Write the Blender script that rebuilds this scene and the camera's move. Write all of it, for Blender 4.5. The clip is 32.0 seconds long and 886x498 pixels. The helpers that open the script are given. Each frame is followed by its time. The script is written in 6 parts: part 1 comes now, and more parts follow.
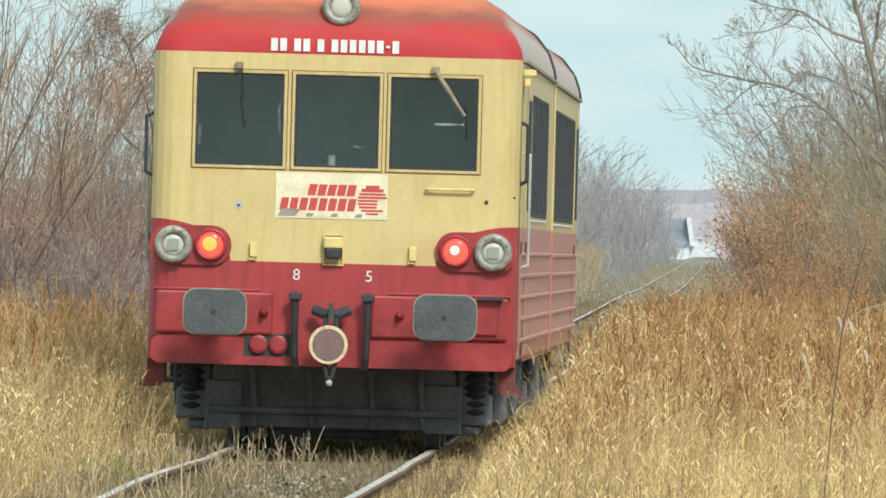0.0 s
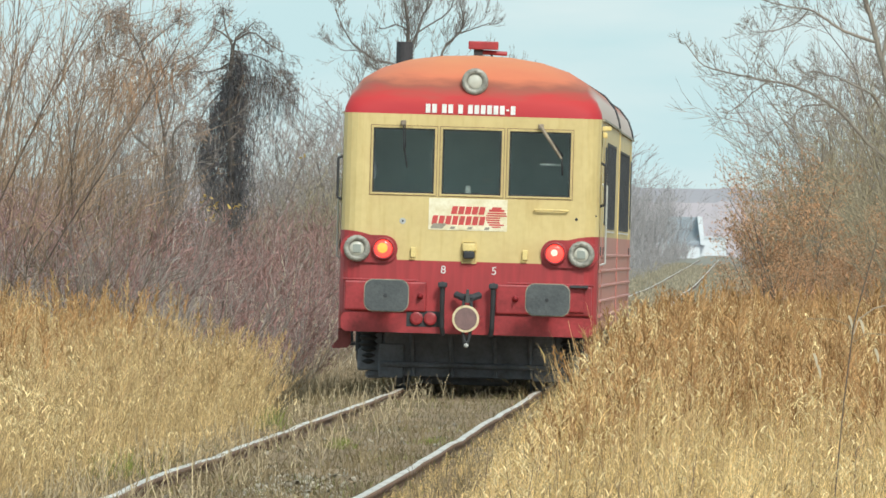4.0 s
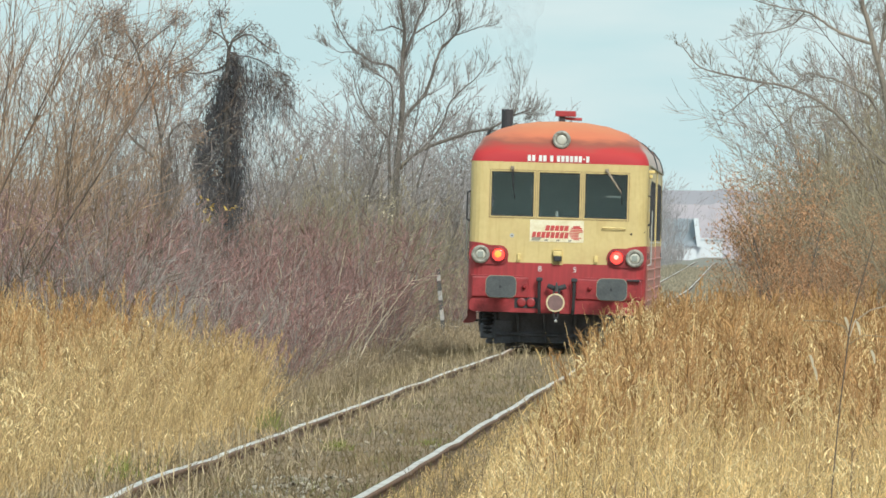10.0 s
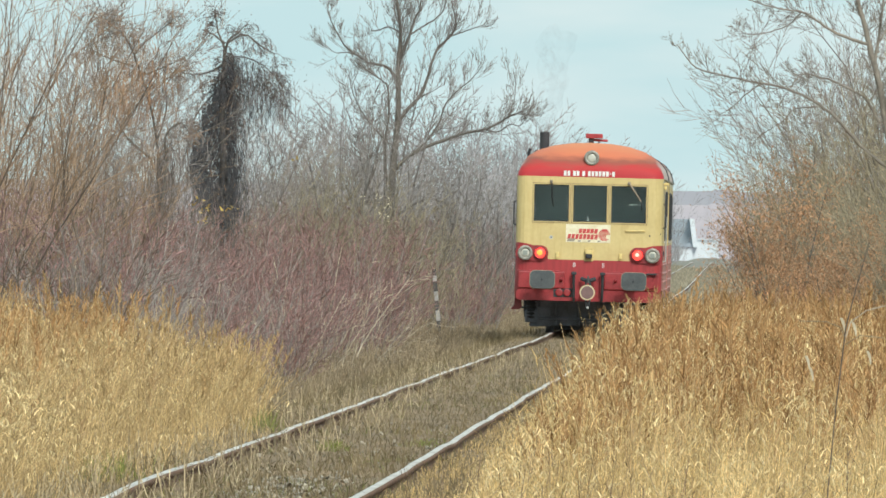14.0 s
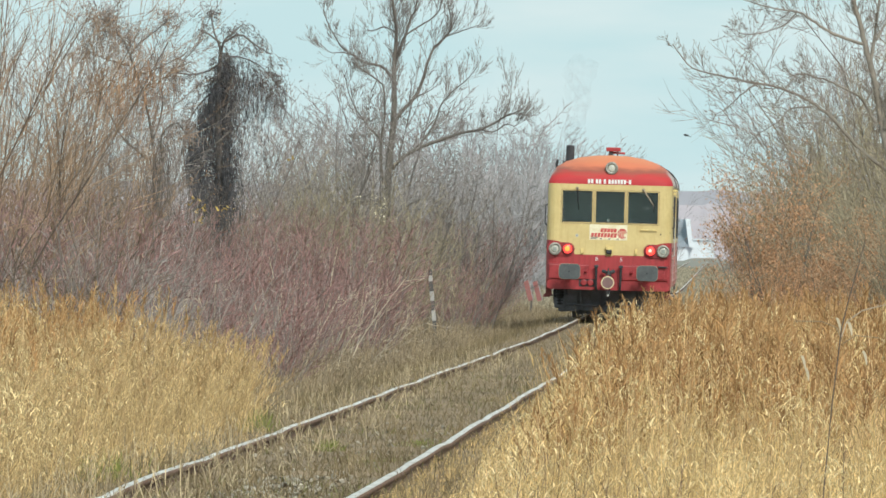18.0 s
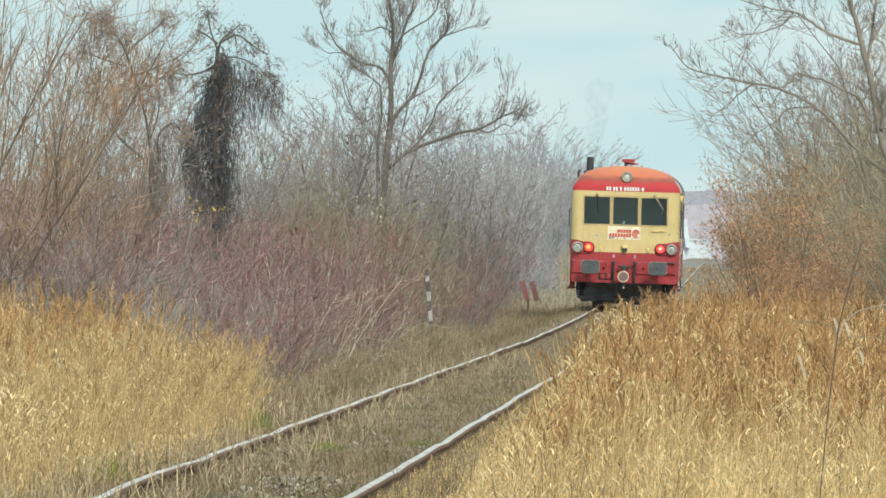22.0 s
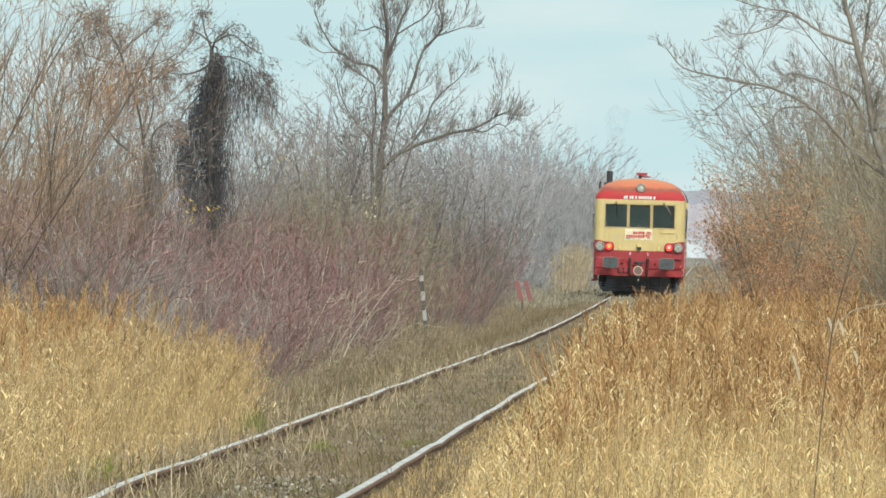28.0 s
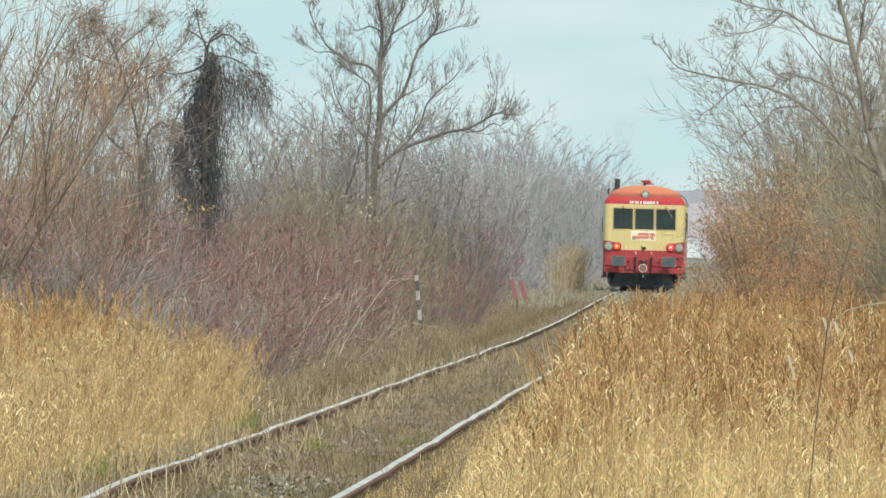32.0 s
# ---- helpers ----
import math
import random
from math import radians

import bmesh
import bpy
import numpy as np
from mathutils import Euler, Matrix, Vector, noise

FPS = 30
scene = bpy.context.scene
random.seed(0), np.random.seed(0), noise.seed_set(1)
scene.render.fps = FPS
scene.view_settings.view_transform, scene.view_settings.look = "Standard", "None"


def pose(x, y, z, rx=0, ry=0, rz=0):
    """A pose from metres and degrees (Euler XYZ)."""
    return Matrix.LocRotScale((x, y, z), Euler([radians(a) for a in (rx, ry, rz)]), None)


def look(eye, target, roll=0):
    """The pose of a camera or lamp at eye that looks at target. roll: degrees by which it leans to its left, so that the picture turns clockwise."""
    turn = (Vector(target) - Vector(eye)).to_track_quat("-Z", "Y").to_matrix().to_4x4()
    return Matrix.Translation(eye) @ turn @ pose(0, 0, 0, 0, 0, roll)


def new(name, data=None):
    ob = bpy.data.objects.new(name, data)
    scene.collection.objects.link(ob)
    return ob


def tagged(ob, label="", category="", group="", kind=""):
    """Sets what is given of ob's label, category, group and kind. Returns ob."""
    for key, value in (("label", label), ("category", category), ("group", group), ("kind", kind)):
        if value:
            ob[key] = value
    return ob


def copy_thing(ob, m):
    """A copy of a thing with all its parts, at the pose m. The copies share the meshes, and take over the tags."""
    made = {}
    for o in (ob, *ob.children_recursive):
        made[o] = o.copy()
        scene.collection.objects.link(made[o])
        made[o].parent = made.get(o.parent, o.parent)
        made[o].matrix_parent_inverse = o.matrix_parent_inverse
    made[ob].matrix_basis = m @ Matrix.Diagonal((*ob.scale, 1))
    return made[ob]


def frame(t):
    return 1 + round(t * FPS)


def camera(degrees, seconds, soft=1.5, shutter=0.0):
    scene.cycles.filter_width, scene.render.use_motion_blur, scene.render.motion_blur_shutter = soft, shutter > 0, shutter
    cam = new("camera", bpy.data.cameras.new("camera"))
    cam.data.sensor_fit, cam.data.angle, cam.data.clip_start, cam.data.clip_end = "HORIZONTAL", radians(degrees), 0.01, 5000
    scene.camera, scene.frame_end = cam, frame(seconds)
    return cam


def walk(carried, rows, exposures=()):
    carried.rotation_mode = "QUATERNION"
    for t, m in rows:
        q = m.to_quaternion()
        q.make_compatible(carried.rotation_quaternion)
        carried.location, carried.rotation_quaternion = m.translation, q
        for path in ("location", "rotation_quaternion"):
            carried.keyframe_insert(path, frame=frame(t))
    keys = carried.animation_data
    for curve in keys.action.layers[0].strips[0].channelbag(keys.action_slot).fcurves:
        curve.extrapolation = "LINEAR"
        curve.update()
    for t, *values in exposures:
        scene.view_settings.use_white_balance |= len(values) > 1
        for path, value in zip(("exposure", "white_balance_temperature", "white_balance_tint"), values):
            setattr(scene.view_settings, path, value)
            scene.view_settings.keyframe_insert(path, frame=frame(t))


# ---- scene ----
# The line: x is to the right of the camera's bearing, y along it, z up from the near rails' tops.
CAM_H = 1.53
FOCAL = 38000.0
ROLL = 1.0


def smooth(a, b, v):
    k = min(1.0, max(0.0, (v - a) / (b - a)))
    return k * k * (3 - 2 * k)


def track_x(y):
    """Centre line of the track."""
    b = max(0.0, min(y, 900.0) - 320.0)
    x = -3.26 + 0.0141 * y - 2.3e-6 * b * b
    if y > 900:
        x -= 2 * 2.3e-6 * 580 * (y - 900)
    if y > 700:
        x += 0.0012 * (y - 700)
    return x


def track_z(y):
    """Height of the rails' tops."""
    return 0.25 * smooth(370, 720, y) + 0.0008 * max(0.0, min(y, 1700) - 760)


def train_y(t):
    """Where the train's tail is at t seconds."""
    return 163.0 * (1.0 + 0.10605 * t + 1.52e-4 * t * t)


# ---- camera on its tripod, following the train with a slow pan ----
cam = camera(math.degrees(2 * math.atan(784 / FOCAL)), 32.0, soft=1.6)
eye = Vector((0, 0, CAM_H))


def bearing(dx, dy):
    s = math.sin(radians(ROLL))
    u, v = dx + dy * s, dy - dx * s
    return look(eye, eye + Vector((-u / 38.0, 1000.0, (4 + v) / 38.0)), ROLL)


walk(cam, [(t, bearing(dx, dy)) for t, dx, dy in (
    (0.0, 27, -1), (0.5, 37, -12), (1.0, 43, -11.5), (1.5, 46, -6), (2.0, 47, -4), (2.5, 46, -4), (3.0, 46, -4),
    (3.5, 46, -3), (5.5, 46, -3), (6.5, 46, -2), (7.5, 46, -1), (8.5, 44, -0.5), (9.5, 41, 0), (10.5, 37.5, 0),
    (11.5, 34, 0), (12.5, 34, 0.5), (13.5, 33, 1), (14.5, 32, 1), (16.5, 30, 1), (17.5, 26, 1), (18.5, 24.5, 1),
    (19.5, 23, 1.5), (20.5, 22, 1.5), (21.5, 20.5, 1.5), (22.5, 18, 1), (23.5, 15.5, 0.5), (24.5, 12.5, 1),
    (25.5, 12, 1.5), (27.5, 9.5, 1), (28.5, 8, 0.5), (29.5, 4.5, 0), (30.5, 3, 0), (31.5, 1, 0), (32.0, 0, 0))],
    ((0.0, 0.08), (4.0, 0.07), (8.0, 0.03), (32.0, 0.03)))

# ---- world and sun: hazy bright sky, soft sun behind the camera ----
world = bpy.data.worlds.new("world")
scene.world = world
world.use_nodes = True
wn, wl = world.node_tree.nodes, world.node_tree.links
wn.clear()
w_sky = wn.new("ShaderNodeTexSky")
w_sky.sky_type, w_sky.sun_disc = "NISHITA", False
w_sky.sun_elevation, w_sky.sun_rotation = radians(36), radians(161.6)
w_sky.air_density, w_sky.dust_density = 1.0, 2.5
w_dim = wn.new("ShaderNodeVectorMath")
w_dim.operation = "SCALE"
w_dim.inputs["Scale"].default_value = 0.1
w_co = wn.new("ShaderNodeTexCoord")
w_map = wn.new("ShaderNodeMapping")
w_map.inputs["Scale"].default_value = (60, 60, 260)
w_noise = wn.new("ShaderNodeTexNoise")
w_noise.inputs["Scale"].default_value, w_noise.inputs["Detail"].default_value = 1.0, 4
w_ramp = wn.new("ShaderNodeValToRGB")
w_ramp.color_ramp.elements[0].position, w_ramp.color_ramp.elements[0].color = 0.35, (0.60, 0.825, 0.855, 1)
w_ramp.color_ramp.elements[1].position, w_ramp.color_ramp.elements[1].color = 0.72, (0.78, 0.905, 0.905, 1)
w_mix = wn.new("ShaderNodeMix")
w_mix.data_type = "RGBA"
w_mix.inputs[0].default_value = 0.9
w_bg = wn.new("ShaderNodeBackground")
w_out = wn.new("ShaderNodeOutputWorld")
wl.new(w_sky.outputs[0], w_dim.inputs[0])
wl.new(w_co.outputs["Generated"], w_map.inputs[0])
wl.new(w_map.outputs[0], w_noise.inputs["Vector"])
wl.new(w_noise.outputs["Fac"], w_ramp.inputs[0])
wl.new(w_dim.outputs[0], w_mix.inputs[6])
wl.new(w_ramp.outputs[0], w_mix.inputs[7])
wl.new(w_mix.outputs[2], w_bg.inputs[0])
wl.new(w_bg.outputs[0], w_out.inputs[0])

sun = new("sun", bpy.data.lights.new("sun", "SUN"))
sun.data.energy, sun.data.angle, sun.data.color = 2.9, radians(14), (0.985, 0.96, 0.895)
sun.matrix_world = look((20, -60, 46), (0, 0, 0))


# ---- materials ----
def material(name, base, dark=None, rough=0.7, metal=0.0, scale=6.0, fine=60.0, bump=0.2, spread=0.0, amount=0.55, coords="Object", through_light=0.0, coat=0.0, spec=0.5, stretch=None):
    """Two colours mixed by noise at two scales; spread: how much each loose piece differs in brightness."""
    m = bpy.data.materials.new(name)
    m.use_nodes = True
    n, l = m.node_tree.nodes, m.node_tree.links
    p = n["Principled BSDF"]
    p.inputs["Roughness"].default_value, p.inputs["Metallic"].default_value = rough, metal
    p.inputs["Coat Weight"].default_value = coat
    p.inputs["Specular IOR Level"].default_value = spec
    dark = dark or tuple(c * 0.6 for c in base)
    co = n.new("ShaderNodeTexCoord")
    big, small = n.new("ShaderNodeTexNoise"), n.new("ShaderNodeTexNoise")
    big.inputs["Scale"].default_value, small.inputs["Scale"].default_value = scale, fine
    big.inputs["Detail"].default_value = small.inputs["Detail"].default_value = 3
    for q in (big, small):
        l.new(co.outputs[coords], q.inputs["Vector"])
    if stretch:
        mp = n.new("ShaderNodeMapping")
        mp.inputs["Scale"].default_value = stretch
        l.new(co.outputs[coords], mp.inputs[0])
        l.new(mp.outputs[0], big.inputs["Vector"])
    add = n.new("ShaderNodeMath")
    add.operation = "MULTIPLY_ADD"
    add.inputs[1].default_value, add.inputs[2].default_value = 0.45, 0.0
    l.new(small.outputs["Fac"], add.inputs[0])
    tot = n.new("ShaderNodeMath")
    tot.operation = "MULTIPLY_ADD"
    tot.inputs[1].default_value = 0.75
    l.new(big.outputs["Fac"], tot.inputs[0])
    l.new(add.outputs[0], tot.inputs[2])
    ramp = n.new("ShaderNodeValToRGB")
    ramp.color_ramp.elements[0].position, ramp.color_ramp.elements[1].position = 0.6 - 0.3 * amount - 0.05, 0.6 + 0.3 * (1 - amount)
    ramp.color_ramp.elements[0].color, ramp.color_ramp.elements[1].color = (*dark, 1), (*base, 1)
    l.new(tot.outputs[0], ramp.inputs[0])
    out = ramp.outputs[0]
    if spread:
        geo = n.new("ShaderNodeNewGeometry")
        few = n.new("ShaderNodeMath")
        few.operation = "POWER"
        few.inputs[1].default_value = 1.7
        l.new(geo.outputs["Random Per Island"], few.inputs[0])
        r = n.new("ShaderNodeMapRange")
        r.inputs["To Min"].default_value, r.inputs["To Max"].default_value = 1 - spread, 1 + 1.4 * spread
        l.new(few.outputs[0], r.inputs["Value"])
        v = n.new("ShaderNodeHueSaturation")
        l.new(r.outputs[0], v.inputs["Value"])
        l.new(out, v.inputs["Color"])
        out = v.outputs[0]
    l.new(out, p.inputs["Base Color"])
    if bump:
        b = n.new("ShaderNodeBump")
        b.inputs["Strength"].default_value, b.inputs["Distance"].default_value = bump, 0.02
        l.new(small.outputs["Fac"], b.inputs["Height"])
        l.new(b.outputs[0], p.inputs["Normal"])
    if through_light:
        tr = n.new("ShaderNodeBsdfTranslucent")
        l.new(out, tr.inputs[0])
        mx = n.new("ShaderNodeMixShader")
        mx.inputs[0].default_value = through_light
        l.new(p.outputs[0], mx.inputs[1])
        l.new(tr.outputs[0], mx.inputs[2])
        l.new(mx.outputs[0], n["Material Output"].inputs[0])
    return m


def lamp_material(name, colour, strength, base):
    m = bpy.data.materials.new(name)
    m.use_nodes = True
    p = m.node_tree.nodes["Principled BSDF"]
    p.inputs["Base Color"].default_value = (*base, 1)
    p.inputs["Roughness"].default_value = 0.15
    p.inputs["Emission Color"].default_value = (*colour, 1)
    p.inputs["Emission Strength"].default_value = strength
    return m


def glass_material(name, tint, gloss):
    m = bpy.data.materials.new(name)
    m.use_nodes = True
    n, l = m.node_tree.nodes, m.node_tree.links
    tr, gl, mx, fr = (n.new(k) for k in ("ShaderNodeBsdfTransparent", "ShaderNodeBsdfGlossy", "ShaderNodeMixShader", "ShaderNodeFresnel"))
    tr.inputs[0].default_value = (*tint, 1)
    gl.inputs["Roughness"].default_value = 0.06
    fr.inputs[0].default_value = gloss
    l.new(fr.outputs[0], mx.inputs[0])
    l.new(tr.outputs[0], mx.inputs[1])
    l.new(gl.outputs[0], mx.inputs[2])
    l.new(mx.outputs[0], n["Material Output"].inputs[0])
    return m


def livery_material():
    """Red below, cream above; the line sweeps up over the lamps to the sides; grime in streaks; faded red with sheen
    put in along the sides.
    """
    m = material("livery_paint", (0.64, 0.515, 0.235), (0.56, 0.44, 0.195), rough=0.5, scale=1.5, fine=14, bump=0.02, coat=0.15)
    n, l = m.node_tree.nodes, m.node_tree.links
    p = n["Principled BSDF"]
    cream = p.inputs["Base Color"].links[0].from_socket

    def calc(op, a, b=None):
        q = n.new("ShaderNodeMath")
        q.operation = op
        for i, v in enumerate((a, b)):
            if v is None:
                continue
            if isinstance(v, (int, float)):
                q.inputs[i].default_value = v
            else:
                l.new(v, q.inputs[i])
        return q.outputs[0]

    co = n.new("ShaderNodeTexCoord")
    xyz = n.new("ShaderNodeSeparateXYZ")
    l.new(co.outputs["Object"], xyz.inputs[0])
    u = calc("DIVIDE", calc("SUBTRACT", 1.40, calc("ABSOLUTE", xyz.outputs[0])), 0.62)
    lift = calc("SQRT", calc("MAXIMUM", calc("SUBTRACT", 1.0, calc("MULTIPLY", u, u)), 0.0))
    edge = calc("ADD", 1.42, calc("MULTIPLY", lift, 0.31))
    red = calc("MINIMUM", calc("MAXIMUM", calc("MULTIPLY", calc("SUBTRACT", edge, xyz.outputs[2]), 180.0), 0.0), 1.0)
    streak_map = n.new("ShaderNodeMapping")
    streak_map.inputs["Scale"].default_value = (9, 9, 1.1)
    l.new(co.outputs["Object"], streak_map.inputs[0])
    streak = n.new("ShaderNodeTexNoise")
    streak.inputs["Scale"].default_value, streak.inputs["Detail"].default_value = 1.6, 5
    l.new(streak_map.outputs[0], streak.inputs["Vector"])
    worn = n.new("ShaderNodeValToRGB")
    worn.color_ramp.elements[0].position, worn.color_ramp.elements[0].color = 0.30, (0.28, 0.028, 0.032, 1)
    worn.color_ramp.elements[1].position, worn.color_ramp.elements[1].color = 0.68, (0.40, 0.036, 0.042, 1)
    l.new(streak.outputs["Fac"], worn.inputs[0])
    grime = n.new("ShaderNodeMix")
    grime.data_type, grime.blend_type = "RGBA", "MULTIPLY"
    gr = n.new("ShaderNodeValToRGB")
    gr.color_ramp.elements[0].position, gr.color_ramp.elements[0].color = 0.22, (0.86, 0.80, 0.70, 1)
    gr.color_ramp.elements[1].position, gr.color_ramp.elements[1].color = 0.5, (1, 1, 1, 1)
    l.new(streak.outputs["Fac"], gr.inputs[0])
    grime.inputs[0].default_value = 0.9
    l.new(cream, grime.inputs[6])
    l.new(gr.outputs[0], grime.inputs[7])
    blot = n.new("ShaderNodeTexNoise")
    blot.inputs["Scale"].default_value, blot.inputs["Detail"].default_value = 1.7, 7
    l.new(co.outputs["Object"], blot.inputs["Vector"])
    br = n.new("ShaderNodeMapRange")
    br.inputs["From Min"].default_value, br.inputs["From Max"].default_value = 0.52, 0.78
    br.inputs["To Max"].default_value = 0.75
    l.new(blot.outputs["Fac"], br.inputs["Value"])
    rusty = n.new("ShaderNodeMix")
    rusty.data_type = "RGBA"
    l.new(br.outputs[0], rusty.inputs[0])
    l.new(grime.outputs[2], rusty.inputs[6])
    rusty.inputs[7].default_value = (0.50, 0.34, 0.15, 1)
    both = n.new("ShaderNodeMix")
    both.data_type = "RGBA"
    l.new(red, both.inputs[0])
    l.new(rusty.outputs[2], both.inputs[6])
    # Past the corner the faded red pales further: grazing sheen put into the colour.
    blend = n.new("ShaderNodeMix")
    blend.data_type = "RGBA"
    past = calc("MULTIPLY", calc("MINIMUM", calc("MAXIMUM", calc("MULTIPLY", calc("SUBTRACT", xyz.outputs[1], 0.26), 9.0), 0.0), 1.0), 0.75)
    l.new(past, blend.inputs[0])
    l.new(worn.outputs[0], blend.inputs[6])
    blend.inputs[7].default_value = (0.52, 0.24, 0.20, 1)
    l.new(blend.outputs[2], both.inputs[7])
    l.new(both.outputs[2], p.inputs["Base Color"])
    return m


def roof_material():
    """Red roof paint, bleached to orange on the crown, with a sooty band between."""
    m = material("roof_paint", (0.5, 0.03, 0.03), rough=0.68, scale=2.0, fine=20, bump=0.03)
    n, l = m.node_tree.nodes, m.node_tree.links
    p = n["Principled BSDF"]
    co = n.new("ShaderNodeTexCoord")
    xyz = n.new("ShaderNodeSeparateXYZ")
    l.new(co.outputs["Object"], xyz.inputs[0])
    stretch = n.new("ShaderNodeMapping")
    stretch.inputs["Scale"].default_value = (1.2, 1.2, 6)
    l.new(co.outputs["Object"], stretch.inputs[0])
    ns = n.new("ShaderNodeTexNoise")
    ns.inputs["Scale"].default_value, ns.inputs["Detail"].default_value = 1.5, 5
    l.new(stretch.outputs[0], ns.inputs["Vector"])
    jit = n.new("ShaderNodeMath")
    jit.operation = "MULTIPLY_ADD"
    jit.inputs[1].default_value = 0.26
    l.new(ns.outputs["Fac"], jit.inputs[0])
    l.new(xyz.outputs[2], jit.inputs[2])
    rg = n.new("ShaderNodeMapRange")
    rg.inputs["From Min"].default_value, rg.inputs["From Max"].default_value = 3.15, 3.8
    l.new(jit.outputs[0], rg.inputs["Value"])
    ramp = n.new("ShaderNodeValToRGB")
    e = ramp.color_ramp.elements
    e[0].position, e[0].color = 0.0, (0.43, 0.022, 0.03, 1)
    e[1].position, e[1].color = 1.0, (0.66, 0.235, 0.10, 1)
    for pos, c in ((0.26, (0.48, 0.03, 0.03, 1)), (0.46, (0.29, 0.085, 0.055, 1)), (0.62, (0.60, 0.17, 0.085, 1))):
        q = e.new(pos)
        q.color = c
    l.new(rg.outputs[0], ramp.inputs[0])
    side = n.new("ShaderNodeMath")
    side.operation = "ABSOLUTE"
    l.new(xyz.outputs[0], side.inputs[0])
    back, wide = n.new("ShaderNodeMapRange"), n.new("ShaderNodeMapRange")
    back.inputs["From Min"].default_value, back.inputs["From Max"].default_value = 0.3, 0.5
    wide.inputs["From Min"].default_value, wide.inputs["From Max"].default_value = 1.22, 1.34
    l.new(xyz.outputs[1], back.inputs["Value"])
    l.new(side.outputs[0], wide.inputs["Value"])
    area = n.new("ShaderNodeMath")
    area.operation = "MULTIPLY"
    l.new(back.outputs[0], area.inputs[0])
    l.new(wide.outputs[0], area.inputs[1])
    # Roof sides turn grey behind the domed end.
    bleached = n.new("ShaderNodeMix")
    bleached.data_type = "RGBA"
    l.new(area.outputs[0], bleached.inputs[0])
    l.new(ramp.outputs[0], bleached.inputs[6])
    bleached.inputs[7].default_value = (0.50, 0.42, 0.38, 1)
    l.new(bleached.outputs[2], p.inputs["Base Color"])
    return m


def smoke_material():
    m = bpy.data.materials.new("thin_grey_smoke")
    m.use_nodes = True
    n, l = m.node_tree.nodes, m.node_tree.links
    tr, df, mx, ns, mp = (n.new(k) for k in ("ShaderNodeBsdfTransparent", "ShaderNodeBsdfDiffuse", "ShaderNodeMixShader", "ShaderNodeTexNoise", "ShaderNodeMapRange"))
    df.inputs[0].default_value = (0.10, 0.10, 0.10, 1)
    ns.inputs["Scale"].default_value, ns.inputs["Detail"].default_value = 4.0, 3
    mp.inputs["From Min"].default_value, mp.inputs["From Max"].default_value = 0.38, 0.75
    mp.inputs["To Min"].default_value, mp.inputs["To Max"].default_value = 0.0, 0.055
    l.new(ns.outputs["Fac"], mp.inputs["Value"])
    l.new(mp.outputs[0], mx.inputs[0])
    l.new(tr.outputs[0], mx.inputs[1])
    l.new(df.outputs[0], mx.inputs[2])
    l.new(mx.outputs[0], n["Material Output"].inputs[0])
    return m


LIVERY = livery_material()
ROOF = roof_material()
RED = material("red_paint", (0.38, 0.042, 0.048), (0.20, 0.022, 0.026), rough=0.4, scale=5, fine=30, bump=0.05)
CREAM = material("cream_paint", (0.78, 0.62, 0.25), (0.55, 0.42, 0.18), rough=0.45, scale=8, fine=60, bump=0.05)
FRAME = material("window_frame_paint", (0.62, 0.49, 0.22), (0.46, 0.35, 0.155), rough=0.6, scale=9, fine=50)
BLACK = material("sooty_black_steel", (0.045, 0.048, 0.054), (0.026, 0.028, 0.032), rough=0.75, scale=5, fine=40)
# Grime lifted and blued: the haze over the dark underside is in this colour.
UNDER = material("haze_lifted_grime", (0.185, 0.202, 0.235), (0.105, 0.116, 0.138), rough=0.85, scale=4, fine=30)
BUFFER = material("buffer_steel", (0.095, 0.108, 0.112), (0.055, 0.063, 0.068), rough=0.5, metal=0.2, scale=6, fine=40)
EDGE = material("buffer_rim_paint", (0.38, 0.36, 0.27), (0.095, 0.095, 0.09), rough=0.6, scale=5, fine=60)
DISC_RIM = material("disc_rim_paint", (0.74, 0.66, 0.43), (0.50, 0.40, 0.24), rough=0.6, scale=14, fine=60)
DARKRED = material("dull_dark_red_paint", (0.20, 0.045, 0.045), (0.10, 0.03, 0.03), rough=0.7, scale=6, fine=40)
WIPER = material("weathered_wiper_arm", (0.33, 0.27, 0.20), (0.15, 0.12, 0.09), rough=0.7, scale=12, fine=60)
RUBBER = material("black_rubber", (0.03, 0.03, 0.033), (0.015, 0.015, 0.016), rough=0.8, scale=10, fine=60)
CHROME = material("lamp_ring_metal", (0.40, 0.39, 0.34), (0.18, 0.175, 0.155), rough=0.5, metal=0.3, scale=18, fine=90)
LENS = lamp_material("lamp_lens_glass", (1, 1, 1), 0.0, (0.54, 0.54, 0.47))
LENS_DARK = lamp_material("lamp_bulb_glass", (1, 1, 1), 0.0, (0.30, 0.33, 0.30))
TAIL = lamp_material("tail_lamp_glow", (1.0, 0.05, 0.035), 2.8, (0.6, 0.02, 0.02))
TAIL_CORE = lamp_material("tail_lamp_bulb_glow", (1.0, 0.20, 0.03), 2.2, (0.8, 0.2, 0.05))
TAIL_PINK = lamp_material("tail_lamp_pale_glow", (1.0, 0.33, 0.26), 2.2, (0.8, 0.3, 0.2))
GLASS = glass_material("cab_window_glass", (0.80, 0.86, 0.85), 1.5)
SIDE_GLASS = material("dusty_side_window_glass", (0.075, 0.085, 0.095), (0.045, 0.052, 0.06), rough=0.7, scale=3, fine=30, bump=0.0, spec=0.08)
